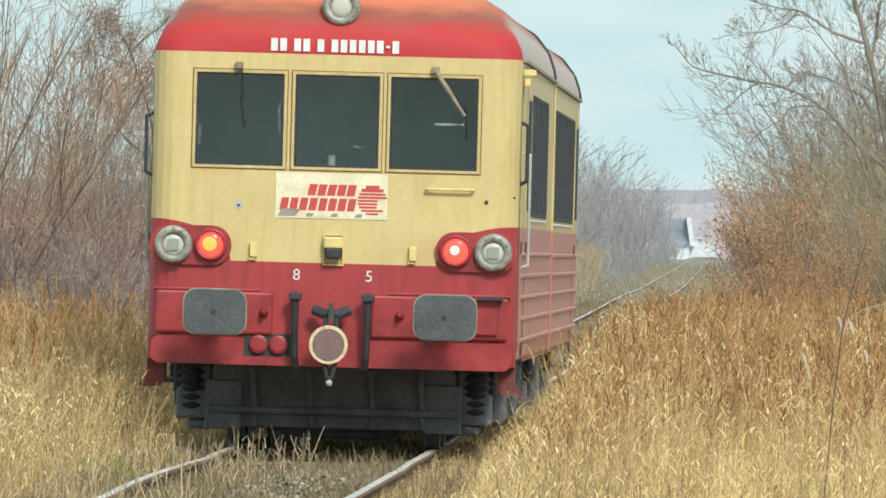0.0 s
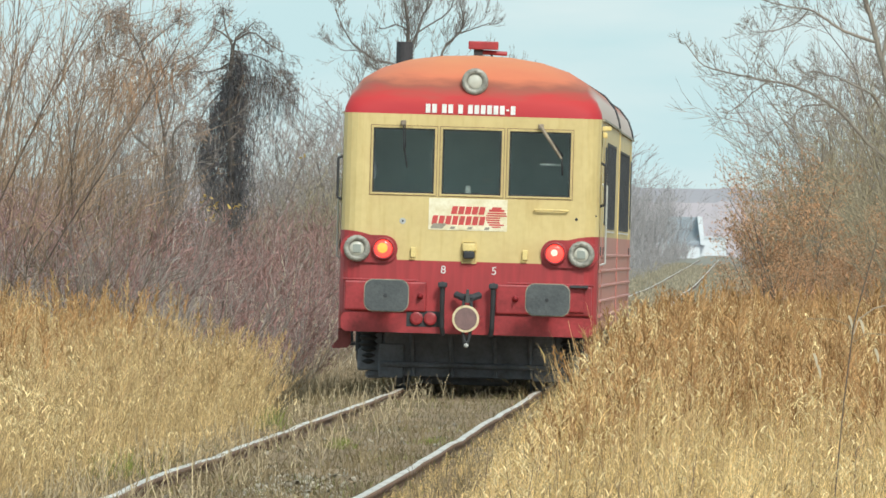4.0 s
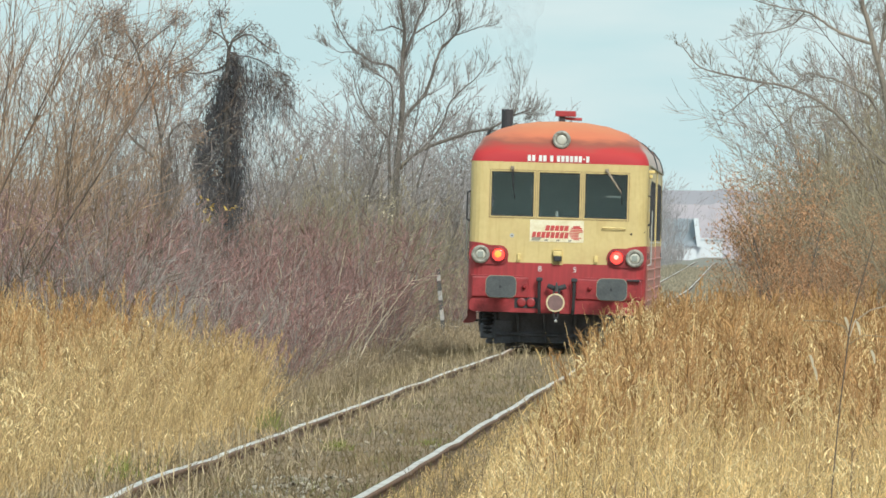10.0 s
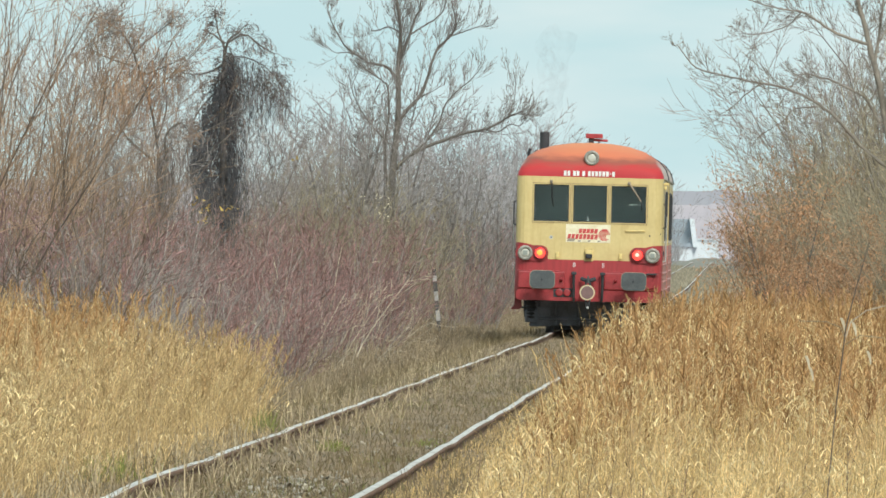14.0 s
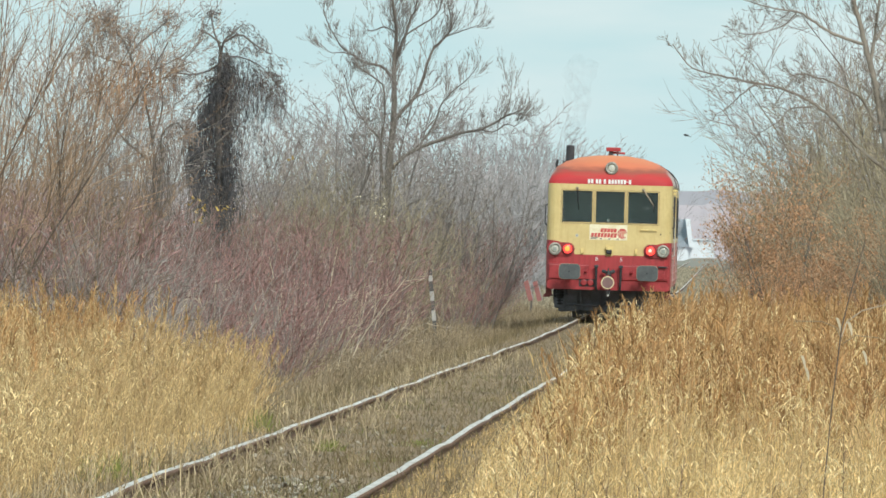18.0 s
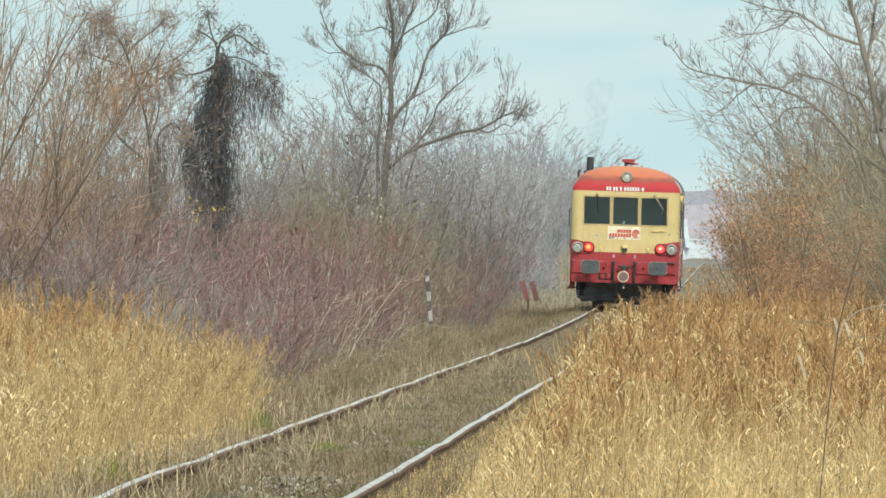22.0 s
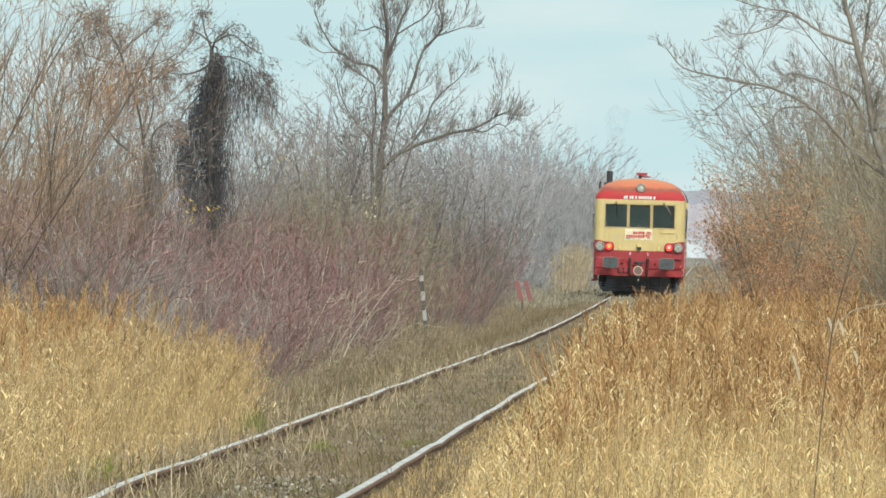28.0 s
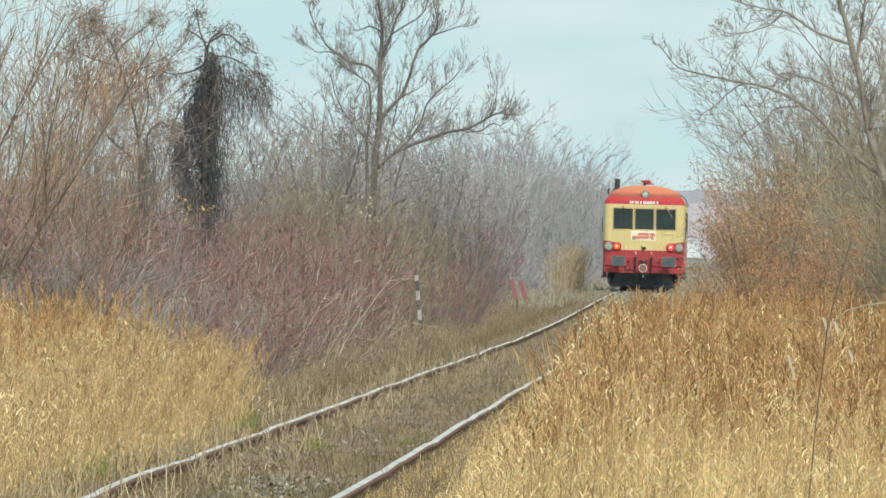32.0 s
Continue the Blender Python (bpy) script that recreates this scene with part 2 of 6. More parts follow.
INSIDE = material("cab_interior_dark", (0.44, 0.51, 0.51), (0.34, 0.40, 0.40), rough=0.8, scale=2, fine=12, bump=0.0)
PALE = material("pale_grey_plastic", (0.5, 0.52, 0.5), rough=0.5)
WHITE = material("white_lettering_paint", (0.82, 0.82, 0.8), (0.6, 0.6, 0.58), rough=0.5)
BANNER = material("peeling_white_banner", (0.80, 0.76, 0.58), (0.66, 0.58, 0.36), rough=0.6, scale=7, fine=40)
PRINT = material("red_banner_print", (0.60, 0.06, 0.06), (0.42, 0.08, 0.07), rough=0.6, scale=20, fine=80)
GREYPRINT = material("grey_banner_print", (0.33, 0.30, 0.24), rough=0.6)
STEEL = material("worn_rail_steel", (0.80, 0.74, 0.68), (0.42, 0.34, 0.28), rough=0.42, metal=0.5, scale=0.7, fine=9, bump=0.05)
SMOKE = smoke_material()
RUST = material("rusty_rail_web", (0.24, 0.13, 0.08), (0.11, 0.06, 0.04), rough=0.85, scale=3, fine=40)
SOIL = material("dry_grassy_soil", (0.28, 0.19, 0.105), (0.13, 0.09, 0.05), rough=0.95, scale=0.35, fine=7, bump=0.5)
WEED = material("dark_brown_weed", (0.22, 0.15, 0.09), (0.12, 0.08, 0.05), rough=0.85, scale=1.5, fine=12, bump=0.0, spread=0.3)
REED = material("dry_reed_leaf", (0.80, 0.56, 0.29), (0.44, 0.28, 0.125), rough=0.5, scale=0.8, fine=9, bump=0.0, spread=0.3, through_light=0.25, stretch=(5.0, 0.12, 2.6))
PLUME = material("brown_reed_plume", (0.53, 0.31, 0.135), (0.23, 0.118, 0.046), rough=0.9, scale=1.0, fine=12, bump=0.0, spread=0.25, through_light=0.25, stretch=(11.0, 0.8, 2.4))
HEADS = material("tan_seed_head", (0.62, 0.43, 0.215), (0.31, 0.195, 0.09), rough=0.9, scale=1.0, fine=12, bump=0.0, spread=0.25, through_light=0.25, stretch=(11.0, 0.8, 2.4))
STRAW = material("bleached_straw_leaf", (0.84, 0.60, 0.27), (0.47, 0.30, 0.115), rough=0.45, scale=0.8, fine=9, bump=0.0, spread=0.32, through_light=0.25, stretch=(5.0, 0.12, 2.6))
TANGRASS = material("pale_tan_reed", (0.46, 0.36, 0.24), (0.34, 0.265, 0.175), rough=0.8, scale=0.8, fine=9, bump=0.0, spread=0.3, through_light=0.25)
HAY = material("dry_meadow_grass", (0.67, 0.478, 0.228), (0.33, 0.222, 0.10), rough=0.7, scale=0.8, fine=8, bump=0.0, spread=0.34, through_light=0.25, stretch=(5.0, 0.12, 2.6))
DULL = material("grey_trackside_grass", (0.27, 0.205, 0.112), (0.115, 0.09, 0.052), rough=0.8, scale=0.5, fine=6, bump=0.0, spread=0.28, through_light=0.2, stretch=(4.0, 0.10, 2.2))
# Far grass, lightened and greyed to carry the haze in its colour.
FARGRASS = material("haze_greyed_far_grass", (0.40, 0.345, 0.245), (0.26, 0.23, 0.17), rough=0.9, scale=0.2, fine=3, bump=0.0, spread=0.3, through_light=0.2)
VERGE = material("grey_brown_verge_grass", (0.36, 0.28, 0.18), (0.19, 0.15, 0.105), rough=0.85, scale=0.5, fine=6, bump=0.0, spread=0.28, through_light=0.2, stretch=(4.0, 0.10, 2.2))
GREEN = material("fresh_green_grass", (0.25, 0.28, 0.065), (0.17, 0.185, 0.05), rough=0.7, scale=0.8, fine=9, bump=0.0, spread=0.3, through_light=0.3)
BARK = material("grey_brown_bark", (0.16, 0.14, 0.12), (0.09, 0.08, 0.07), rough=0.9, scale=5, fine=40)
TWIG = material("grey_brown_twig", (0.345, 0.30, 0.272), (0.225, 0.198, 0.182), rough=0.85, scale=1, fine=10, bump=0, spread=0.3)
WILLOW = material("orange_brown_willow_twig", (0.36, 0.245, 0.155), (0.215, 0.15, 0.105), rough=0.8, scale=0.8, fine=10, bump=0, spread=0.4)
DOGWOOD = material("dark_red_twig", (0.31, 0.165, 0.15), (0.215, 0.148, 0.135), rough=0.75, scale=0.5, fine=10, bump=0, spread=0.4)
TAN = material("tan_twig", (0.33, 0.28, 0.185), (0.21, 0.178, 0.122), rough=0.8, scale=0.6, fine=9, bump=0, spread=0.35)
# Twigs paled to grey: the haze over far trees is in this colour.
FARTWIG = material("haze_paled_twig", (0.36, 0.342, 0.345), (0.28, 0.265, 0.268), rough=0.9, scale=0.5, fine=6, bump=0, spread=0.2)
WILLOWSTEM = material("brown_willow_stem", (0.16, 0.12, 0.088), (0.095, 0.075, 0.06), rough=0.85, scale=4, fine=30, bump=0, spread=0.2)
PALEWOOD = material("bleached_dead_wood", (0.52, 0.44, 0.33), (0.38, 0.31, 0.23), rough=0.85, scale=1, fine=10, bump=0, spread=0.3)
GREYBARK = material("pale_grey_bark", (0.30, 0.265, 0.22), (0.17, 0.15, 0.125), rough=0.9, scale=6, fine=40)
GREYTWIG = material("grey_tan_twig", (0.27, 0.235, 0.195), (0.17, 0.15, 0.125), rough=0.85, scale=1, fine=10, bump=0, spread=0.3)
VINETWIG = material("brown_vine_twig", (0.20, 0.165, 0.145), (0.12, 0.102, 0.096), rough=0.9, scale=2, fine=12, bump=0, spread=0.35)
DEADLEAF = material("withered_brown_leaf", (0.50, 0.29, 0.16), (0.32, 0.18, 0.10), rough=0.8, scale=1, fine=10, bump=0, spread=0.4, through_light=0.2)
OAKLEAF = material("orange_brown_oak_leaf", (0.57, 0.315, 0.165), (0.34, 0.185, 0.105), rough=0.8, scale=1, fine=10, bump=0, spread=0.4, through_light=0.2)
DARKTWIG = material("dark_brown_twig", (0.255, 0.23, 0.21), (0.17, 0.155, 0.143), rough=0.85, scale=1, fine=10, bump=0, spread=0.3)
VINE = material("dark_withered_vine", (0.105, 0.105, 0.112), (0.065, 0.065, 0.072), rough=0.9, scale=2, fine=12, bump=0, spread=0.35)
FLUFF = material("cream_seed_fluff", (0.66, 0.60, 0.46), (0.45, 0.38, 0.26), rough=0.9, scale=2, fine=12, bump=0, spread=0.25)
YELLOWLEAF = material("yellow_leaf", (0.60, 0.42, 0.10), (0.42, 0.28, 0.07), rough=0.7, bump=0)


# ---- mesh helpers ----
def thing(name, label, category, m=None, group="", kind=""):
    ob = new(name)
    ob.empty_display_size = 0.2
    if m is not None:
        ob.matrix_world = m
    return tagged(ob, label, category, group, kind)


def part(name, bm, mat, parent, label="", smooth_faces=False):
    me = bpy.data.meshes.new(name)
    bmesh.ops.recalc_face_normals(bm, faces=bm.faces)
    bm.to_mesh(me)
    bm.free()
    for q in (mat if isinstance(mat, (list, tuple)) else [mat]):
        me.materials.append(q)
    if smooth_faces:
        me.polygons.foreach_set("use_smooth", [True] * len(me.polygons))
    ob = new(name, me)
    ob.parent = parent
    return tagged(ob, label)


def quads(name, V, F, mat, parent=None, smooth_faces=False):
    """One mesh from arrays of points and four-cornered faces."""
    V, F = np.asarray(V, np.float32), np.asarray(F, np.int32)
    me = bpy.data.meshes.new(name)
    me.vertices.add(len(V))
    me.vertices.foreach_set("co", V.ravel())
    k = F.shape[1]
    me.loops.add(F.size)
    me.loops.foreach_set("vertex_index", F.ravel())
    me.polygons.add(len(F))
    me.polygons.foreach_set("loop_start", np.arange(0, F.size, k, dtype=np.int32))
    if smooth_faces:
        me.polygons.foreach_set("use_smooth", np.ones(len(F), bool))
    me.update(calc_edges=True)
    me.materials.append(mat)
    ob = new(name, me)
    ob.parent = parent
    return ob


def box(bm, x0, x1, y0, y1, z0, z1, bev=0.0):
    r = bmesh.ops.create_cube(bm, size=1, matrix=Matrix.Translation(((x0 + x1) / 2, (y0 + y1) / 2, (z0 + z1) / 2)) @ Matrix.Diagonal((x1 - x0, y1 - y0, z1 - z0, 1)))
    if bev:
        edges = {e for v in r["verts"] for e in v.link_edges}
        bmesh.ops.bevel(bm, geom=list(edges), offset=bev, segments=2, affect="EDGES", profile=0.5)
    return bm


def solid(*spec, bev=0.0):
    """A bmesh of boxes."""
    bm = bmesh.new()
    for s in spec:
        box(bm, *s, bev=bev)
    return bm


def rod(bm, a, b, r0, r1=None, seg=8):
    a, b = Vector(a), Vector(b)
    m = Matrix.Translation((a + b) / 2) @ (b - a).to_track_quat("Z", "Y").to_matrix().to_4x4()
    bmesh.ops.create_cone(bm, cap_ends=True, segments=seg, radius1=r0, radius2=r0 if r1 is None else r1, depth=(b - a).length, matrix=m)
    return bm


def pipe(points, r, seg=8):
    bm = bmesh.new()
    for a, b in zip(points, points[1:]):
        rod(bm, a, b, r, seg=seg)
    for p in points[1:-1]:
        bmesh.ops.create_uvsphere(bm, u_segments=seg, v_segments=6, radius=r, matrix=Matrix.Translation(p))
    return bm


def lathe(profile, centre, axis="Y", seg=24):
    """Turned shape: profile of (radius, depth), depth along the axis from centre."""
    bm = bmesh.new()
    rings = []
    for r, d in profile:
        ring = []
        for i in range(seg):
            a = 2 * math.pi * i / seg
            u, v = max(r, 1e-4) * math.cos(a), max(r, 1e-4) * math.sin(a)
            p = {"Y": (u, d, v), "Z": (u, v, d), "X": (d, u, v)}[axis]
            ring.append(bm.verts.new(Vector(centre) + Vector(p)))
        rings.append(ring)
    for a, b in zip(rings, rings[1:]):
        for i in range(seg):
            bm.faces.new((a[i], a[(i + 1) % seg], b[(i + 1) % seg], b[i]))
    bm.faces.new(rings[0])
    bm.faces.new(rings[-1])
    return bm


def plate(outline, y0, y1):
    """A flat shape in the x-z plane with thickness along y."""
    bm = bmesh.new()
    f = [bm.verts.new((x, y0, z)) for x, z in outline]
    g = [bm.verts.new((x, y1, z)) for x, z in outline]
    bm.faces.new(f)
    bm.faces.new(g)
    for i in range(len(f)):
        j = (i + 1) % len(f)
        bm.faces.new((f[i], f[j], g[j], g[i]))
    return bm


def rounded(x0, x1, z0, z1, r, n=5):
    out = []
    for cx, cz, a0 in ((x1 - r, z1 - r, 0), (x0 + r, z1 - r, 90), (x0 + r, z0 + r, 180), (x1 - r, z0 + r, 270)):
        for i in range(n + 1):
            a = radians(a0 + 90 * i / n)
            out.append((cx + r * math.cos(a), cz + r * math.sin(a)))
    return out


def blades(P, az, lean, bend, L, w, nseg=3, taper=0.15, face=None):
    """Ribbons that rise from P towards the azimuth az, leaning and bending by radians: arrays of points and faces."""
    N = len(P)
    az, lean, bend, L, w = (np.broadcast_to(np.asarray(q, float), (N,)) for q in (az, lean, bend, L, w))
    face = az + math.pi / 2 if face is None else face
    side = np.stack([np.cos(face), np.sin(face), np.zeros(N)], 1)
    fwd = np.stack([np.cos(az), np.sin(az)], 1)
    pts, cur = [], np.array(P, float)
    for i in range(nseg + 1):
        k = i / nseg
        ww = w * (1 - k * (1 - taper)) * (0.75 + 0.5 * min(1, 2 * k) if nseg > 2 else 1)
        pts.append(cur - side * (ww / 2)[:, None])
        pts.append(cur + side * (ww / 2)[:, None])
        th = lean + bend * (i + 0.5) / nseg
        cur = cur.copy()
        cur[:, :2] += fwd * (np.sin(th) * L / nseg)[:, None]
        cur[:, 2] += np.cos(th) * L / nseg
    K = 2 * (nseg + 1)
    V = np.stack(pts, 1).reshape(-1, 3)
    q = np.array([[2 * i, 2 * i + 1, 2 * i + 3, 2 * i + 2] for i in range(nseg)])
    F = (np.arange(N)[:, None, None] * K + q[None]).reshape(-1, 4)
    return V, F


def along(P, az, lean, bend, L, k):
    """The place at the share k along such ribbons."""
    N = len(P)
    cur = np.array(P, float)
    for i in range(8):
        th = lean + bend * k * (i + 0.5) / 8
        cur[:, 0] += np.cos(az) * np.sin(th) * L * k / 8
        cur[:, 1] += np.sin(az) * np.sin(th) * L * k / 8
        cur[:, 2] += np.cos(th) * L * k / 8
    return cur


def merge(*sets):
    V, F, o = [], [], 0
    for v, f in sets:
        V.append(v)
        F.append(np.asarray(f) + o)
        o += len(v)
    return np.concatenate(V), np.concatenate(F)


def sticks(p0, p1, r0, r1, n=3):
    """Tapered prisms from p0 to p1."""
    d = p1 - p0
    d /= np.maximum(np.linalg.norm(d, axis=1), 1e-9)[:, None]
    h = np.where(np.abs(d[:, 2:3]) > 0.9, np.array([[1.0, 0, 0]]), np.array([[0, 0, 1.0]]))
    u = np.cross(d, h)
    u /= np.linalg.norm(u, axis=1)[:, None]
    v = np.cross(d, u)
    V = []
    for p, r in ((p0, r0), (p1, r1)):
        for i in range(n):
            a = 2 * math.pi * i / n
            V.append(p + (u * math.cos(a) + v * math.sin(a)) * r[:, None])
    V = np.stack(V, 1).reshape(-1, 3)
    q = np.array([[i, (i + 1) % n, n + (i + 1) % n, n + i] for i in range(n)])
    F = (np.arange(len(p0))[:, None, None] * 2 * n + q[None]).reshape(-1, 4)
    return V, F


def ribbons(p0, p1, r0, r1):
    """Flat strips from p0 to p1, for the finest twigs."""
    d = p1 - p0
    u = np.stack([d[:, 2] + 0.3 * d[:, 1], np.zeros(len(d)), -d[:, 0]], 1)
    u /= np.maximum(np.linalg.norm(u, axis=1), 1e-9)[:, None]
    V = np.stack([p0 - u * r0[:, None], p0 + u * r0[:, None], p1 + u * r1[:, None], p1 - u * r1[:, None]], 1).reshape(-1, 3)
    return V, np.arange(len(V)).reshape(-1, 4)


def grow(rng, P, D, L, R, levels):
    """Branches, level by level. levels: dicts of seg, wob, up, kids, angle, ratio, rr, lo. Gives, per level, arrays p0, p1, r0, r1."""
    P, D, L, R = np.array(P, float), np.array(D, float), np.array(L, float), np.array(R, float)
    D /= np.linalg.norm(D, axis=1)[:, None]
    out = []
    for lv in levels:
        n, seg = len(P), lv["seg"]
        pts, dirs = [P], []
        cur, d = P.copy(), D.copy()
        for i in range(seg):
            d = d + rng.normal(0, lv["wob"], (n, 3)) + np.array([0, 0, lv["up"]]) / seg
            d /= np.linalg.norm(d, axis=1)[:, None]
            cur = cur + d * (L / seg)[:, None]
            pts.append(cur)
            dirs.append(d)
        rad = [R * (1 - (1 - lv.get("tip", 0.35)) * i / seg) for i in range(seg + 1)]
        out.append((np.concatenate(pts[:-1]), np.concatenate(pts[1:]), np.concatenate(rad[:-1]), np.concatenate(rad[1:])))
        k = lv.get("kids", 0)
        if not k:
            break
        pts, dirs, rad = np.stack(pts), np.stack(dirs), np.stack(rad)
        who = np.repeat(np.arange(n), k)
        f = rng.uniform(lv.get("lo", 0.25), 1.0, len(who)) * seg
        i = np.minimum(f.astype(int), seg - 1)
        fr = (f - i)[:, None]
        P = pts[i, who] * (1 - fr) + pts[i + 1, who] * fr
        base = dirs[i, who]
        rnd = rng.normal(0, 1, (len(who), 3))
        perp = rnd - base * np.sum(rnd * base, 1)[:, None]
        perp /= np.linalg.norm(perp, axis=1)[:, None]
        a = rng.normal(lv["angle"], lv["angle"] * 0.25, len(who))[:, None]
        D = base * np.cos(a) + perp * np.sin(a)
        D[:, 2] += lv.get("lift", 0.0)
        D /= np.linalg.norm(D, axis=1)[:, None]
        L = L[who] * lv["ratio"] * rng.uniform(0.55, 1.15, len(who)) * (1.15 - 0.55 * f / seg)
        R = np.maximum(rad[i, who] * lv["rr"], lv.get("rmin", 0.0025))
    return out


# fields and hedge on the hill far off, pinkish haze put into their colours
FIELD = material("haze_tinted_ploughed_field", (0.50, 0.42, 0.44), (0.44, 0.38, 0.41), rough=0.95, scale=0.004, fine=0.03, bump=0.0)
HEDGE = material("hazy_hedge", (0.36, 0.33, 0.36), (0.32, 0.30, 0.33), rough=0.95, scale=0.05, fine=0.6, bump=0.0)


# ---- ground: one sheet to the horizon ----
def ground_z(x, y):
    e = abs(x - track_x(y))
    base = track_z(y)
    z = base - 0.095 - 0.33 * smooth(1.15, 2.6, e) - 0.05 * smooth(2.6, 9, e)
    far = 14.5 * smooth(2550, 4700, y) + 0.4 * smooth(1500, 2400, y)
    z += far + 0.9 * smooth(25, 400, e) * noise.noise((x * 0.004, y * 0.002, 3))
    z += 0.03 * noise.noise((x * 0.9, y * 0.35, 0)) + 0.02 * noise.noise((x * 3.1, y * 1.1, 5))
    return z


def steps(*spans):
    out = []
    for a, b, d in spans:
        n = max(1, round((b - a) / d))
        out += [a + (b - a) * i / n for i in range(n)]
    return out + [spans[-1][1]]


gy = steps((-60, 100, 20), (100, 320, 1.6), (320, 700, 5), (700, 1600, 25), (1600, 4850, 110))
ge = steps((-2600, -400, 400), (-400, -40, 60), (-40, -8, 4), (-8, -3.5, 0.5), (-3.5, 4.5, 0.2), (4.5, 9, 0.5), (9, 41, 4), (41, 401, 60), (401, 2601, 400))
GV = np.array([(track_x(y) + e, y, ground_z(track_x(y) + e, y)) for y in gy for e in ge])
nx = len(ge)
GF = np.array([(j * nx + i, j * nx + i + 1, (j + 1) * nx + i + 1, (j + 1) * nx + i) for j in range(len(gy) - 1) for i in range(nx - 1)])
ground = tagged(quads("ground", GV, GF, SOIL, smooth_faces=True), "dry grassy ground with a low trackbed running to a distant hill", "ground", kind="structure")
ground.data.materials.append(FIELD)
ground.data.materials.append(HEDGE)
# The far ground's grey has distance haze put into it.
ground.data.materials.append(material("haze_greyed_ground", (0.27, 0.25, 0.205), (0.17, 0.16, 0.135), rough=0.95, scale=0.05, fine=0.7, bump=0.0))
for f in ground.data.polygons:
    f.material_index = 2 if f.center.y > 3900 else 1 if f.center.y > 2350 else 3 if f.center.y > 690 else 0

def rail_line(side, name):
    """A rail: foot, web and a head polished by wheels, dipping a little at its joints."""
    rail = thing(name, "worn steel rail, rusty web, polished top", "rail", kind="structure", group="rails of the track")
    ys = steps((60, 420, 1.5), (420, 900, 6), (900, 2400, 30))
    path = []
    for y in ys:
        blend = 1 - smooth(380, 700, y)
        dip = -0.011 * max(0.0, 1 - abs(((y + (6 if side > 0 else 0)) % 24) - 12) / 3.5)
        wob = 0.03 * noise.noise((y * 0.045, side * 3.3, 0)) + 0.006 * noise.noise((y * 0.14, side * 5.1, 2))
        path.append((track_x(y) + side * 0.752 + wob, y, track_z(y) + (dip + 0.022 * noise.noise((y * 0.06, side * 2.0, 9))) * (0.3 + 0.7 * blend)))
    web = [(-0.011, -0.035), (-0.011, -0.12), (-0.065, -0.135), (-0.065, -0.15), (0.065, -0.15), (0.065, -0.135), (0.011, -0.12), (0.011, -0.035)]
    head = [(-0.036, -0.036), (-0.036, -0.012), (-0.030, -0.003), (0, -0.001), (0.030, -0.003), (0.036, -0.012), (0.036, -0.036)]
    shine = [(-0.030, -0.004), (-0.026, 0.0005), (0, 0.002), (0.026, 0.0005), (0.030, -0.004)]
    for nm, prof, mat in (("web", web, RUST), ("head", head, RUST), ("running_surface", shine, STEEL)):
        k = len(prof)
        V = np.array([(x + a, y, z + b) for x, y, z in path for a, b in prof])
        F = [(j * k + i, j * k + (i + 1) % k, (j + 1) * k + (i + 1) % k, (j + 1) * k + i) for j in range(len(path) - 1) for i in range(k)]
        quads(nm, V, F, mat, rail, smooth_faces=(nm == "head"))
    return rail


rail_line(-1, "rail")
rail_line(1, "rail")
# ---- the two-car railcar; y runs ahead from its tail, z up from the rails ----
HALF, RC, FLAT = 1.40, 0.22, 1.18
CAR_L = 20.9
SECTION = [(1.33, 0.66), (1.385, 0.72), (1.40, 0.84), (1.403, 1.4), (1.405, 2.1), (1.40, 3.0)]
ROOF_SECTION = [(1.40, 3.0), (1.385, 3.10), (1.335, 3.24), (1.22, 3.385), (1.02, 3.505), (0.72, 3.60), (0.38, 3.65), (0.0, 3.665)]


def end_y(x):
    a = abs(x) - FLAT
    return 0.0 if a <= 0 else RC - math.sqrt(max(0.0, RC * RC - a * a))


def shell(y0, y1):
    bm = bmesh.new()
    for s in (-1, 1):
        a = [bm.verts.new((s * w, y0, z)) for w, z in SECTION]
        b = [bm.verts.new((s * w, y1, z)) for w, z in SECTION]
        for i in range(len(a) - 1):
            bm.faces.new((a[i], b[i], b[i + 1], a[i + 1]))
    return bm


def roof_shape(y_end, domed):
    bm = bmesh.new()
    ys = ([0.0, 0.015, 0.05, 0.1, 0.16, 0.22, 0.34, 0.5, 0.7, 0.95, 1.25] if domed else [0.0]) + [y_end]
    rows = []
    for y in ys:
        W = HALF if (not domed or y >= RC) else FLAT + math.sqrt(max(0.0, RC * RC - (RC - y) ** 2))
        k = 1 - min(y / 1.25, 1.0)
        h = (1 - k * k) ** 0.42 if domed else 1.0
        prof = [(w / HALF * W, 3.0 + (z - 3.0) * h) for w, z in ROOF_SECTION]
        rows.append([bm.verts.new((-w, y, z)) for w, z in prof] + [bm.verts.new((w, y, z)) for w, z in reversed(prof[:-1])])
    for a, b in zip(rows, rows[1:]):
        for i in range(len(a) - 1):
            bm.faces.new((a[i], b[i], b[i + 1], a[i + 1]))
    return bm


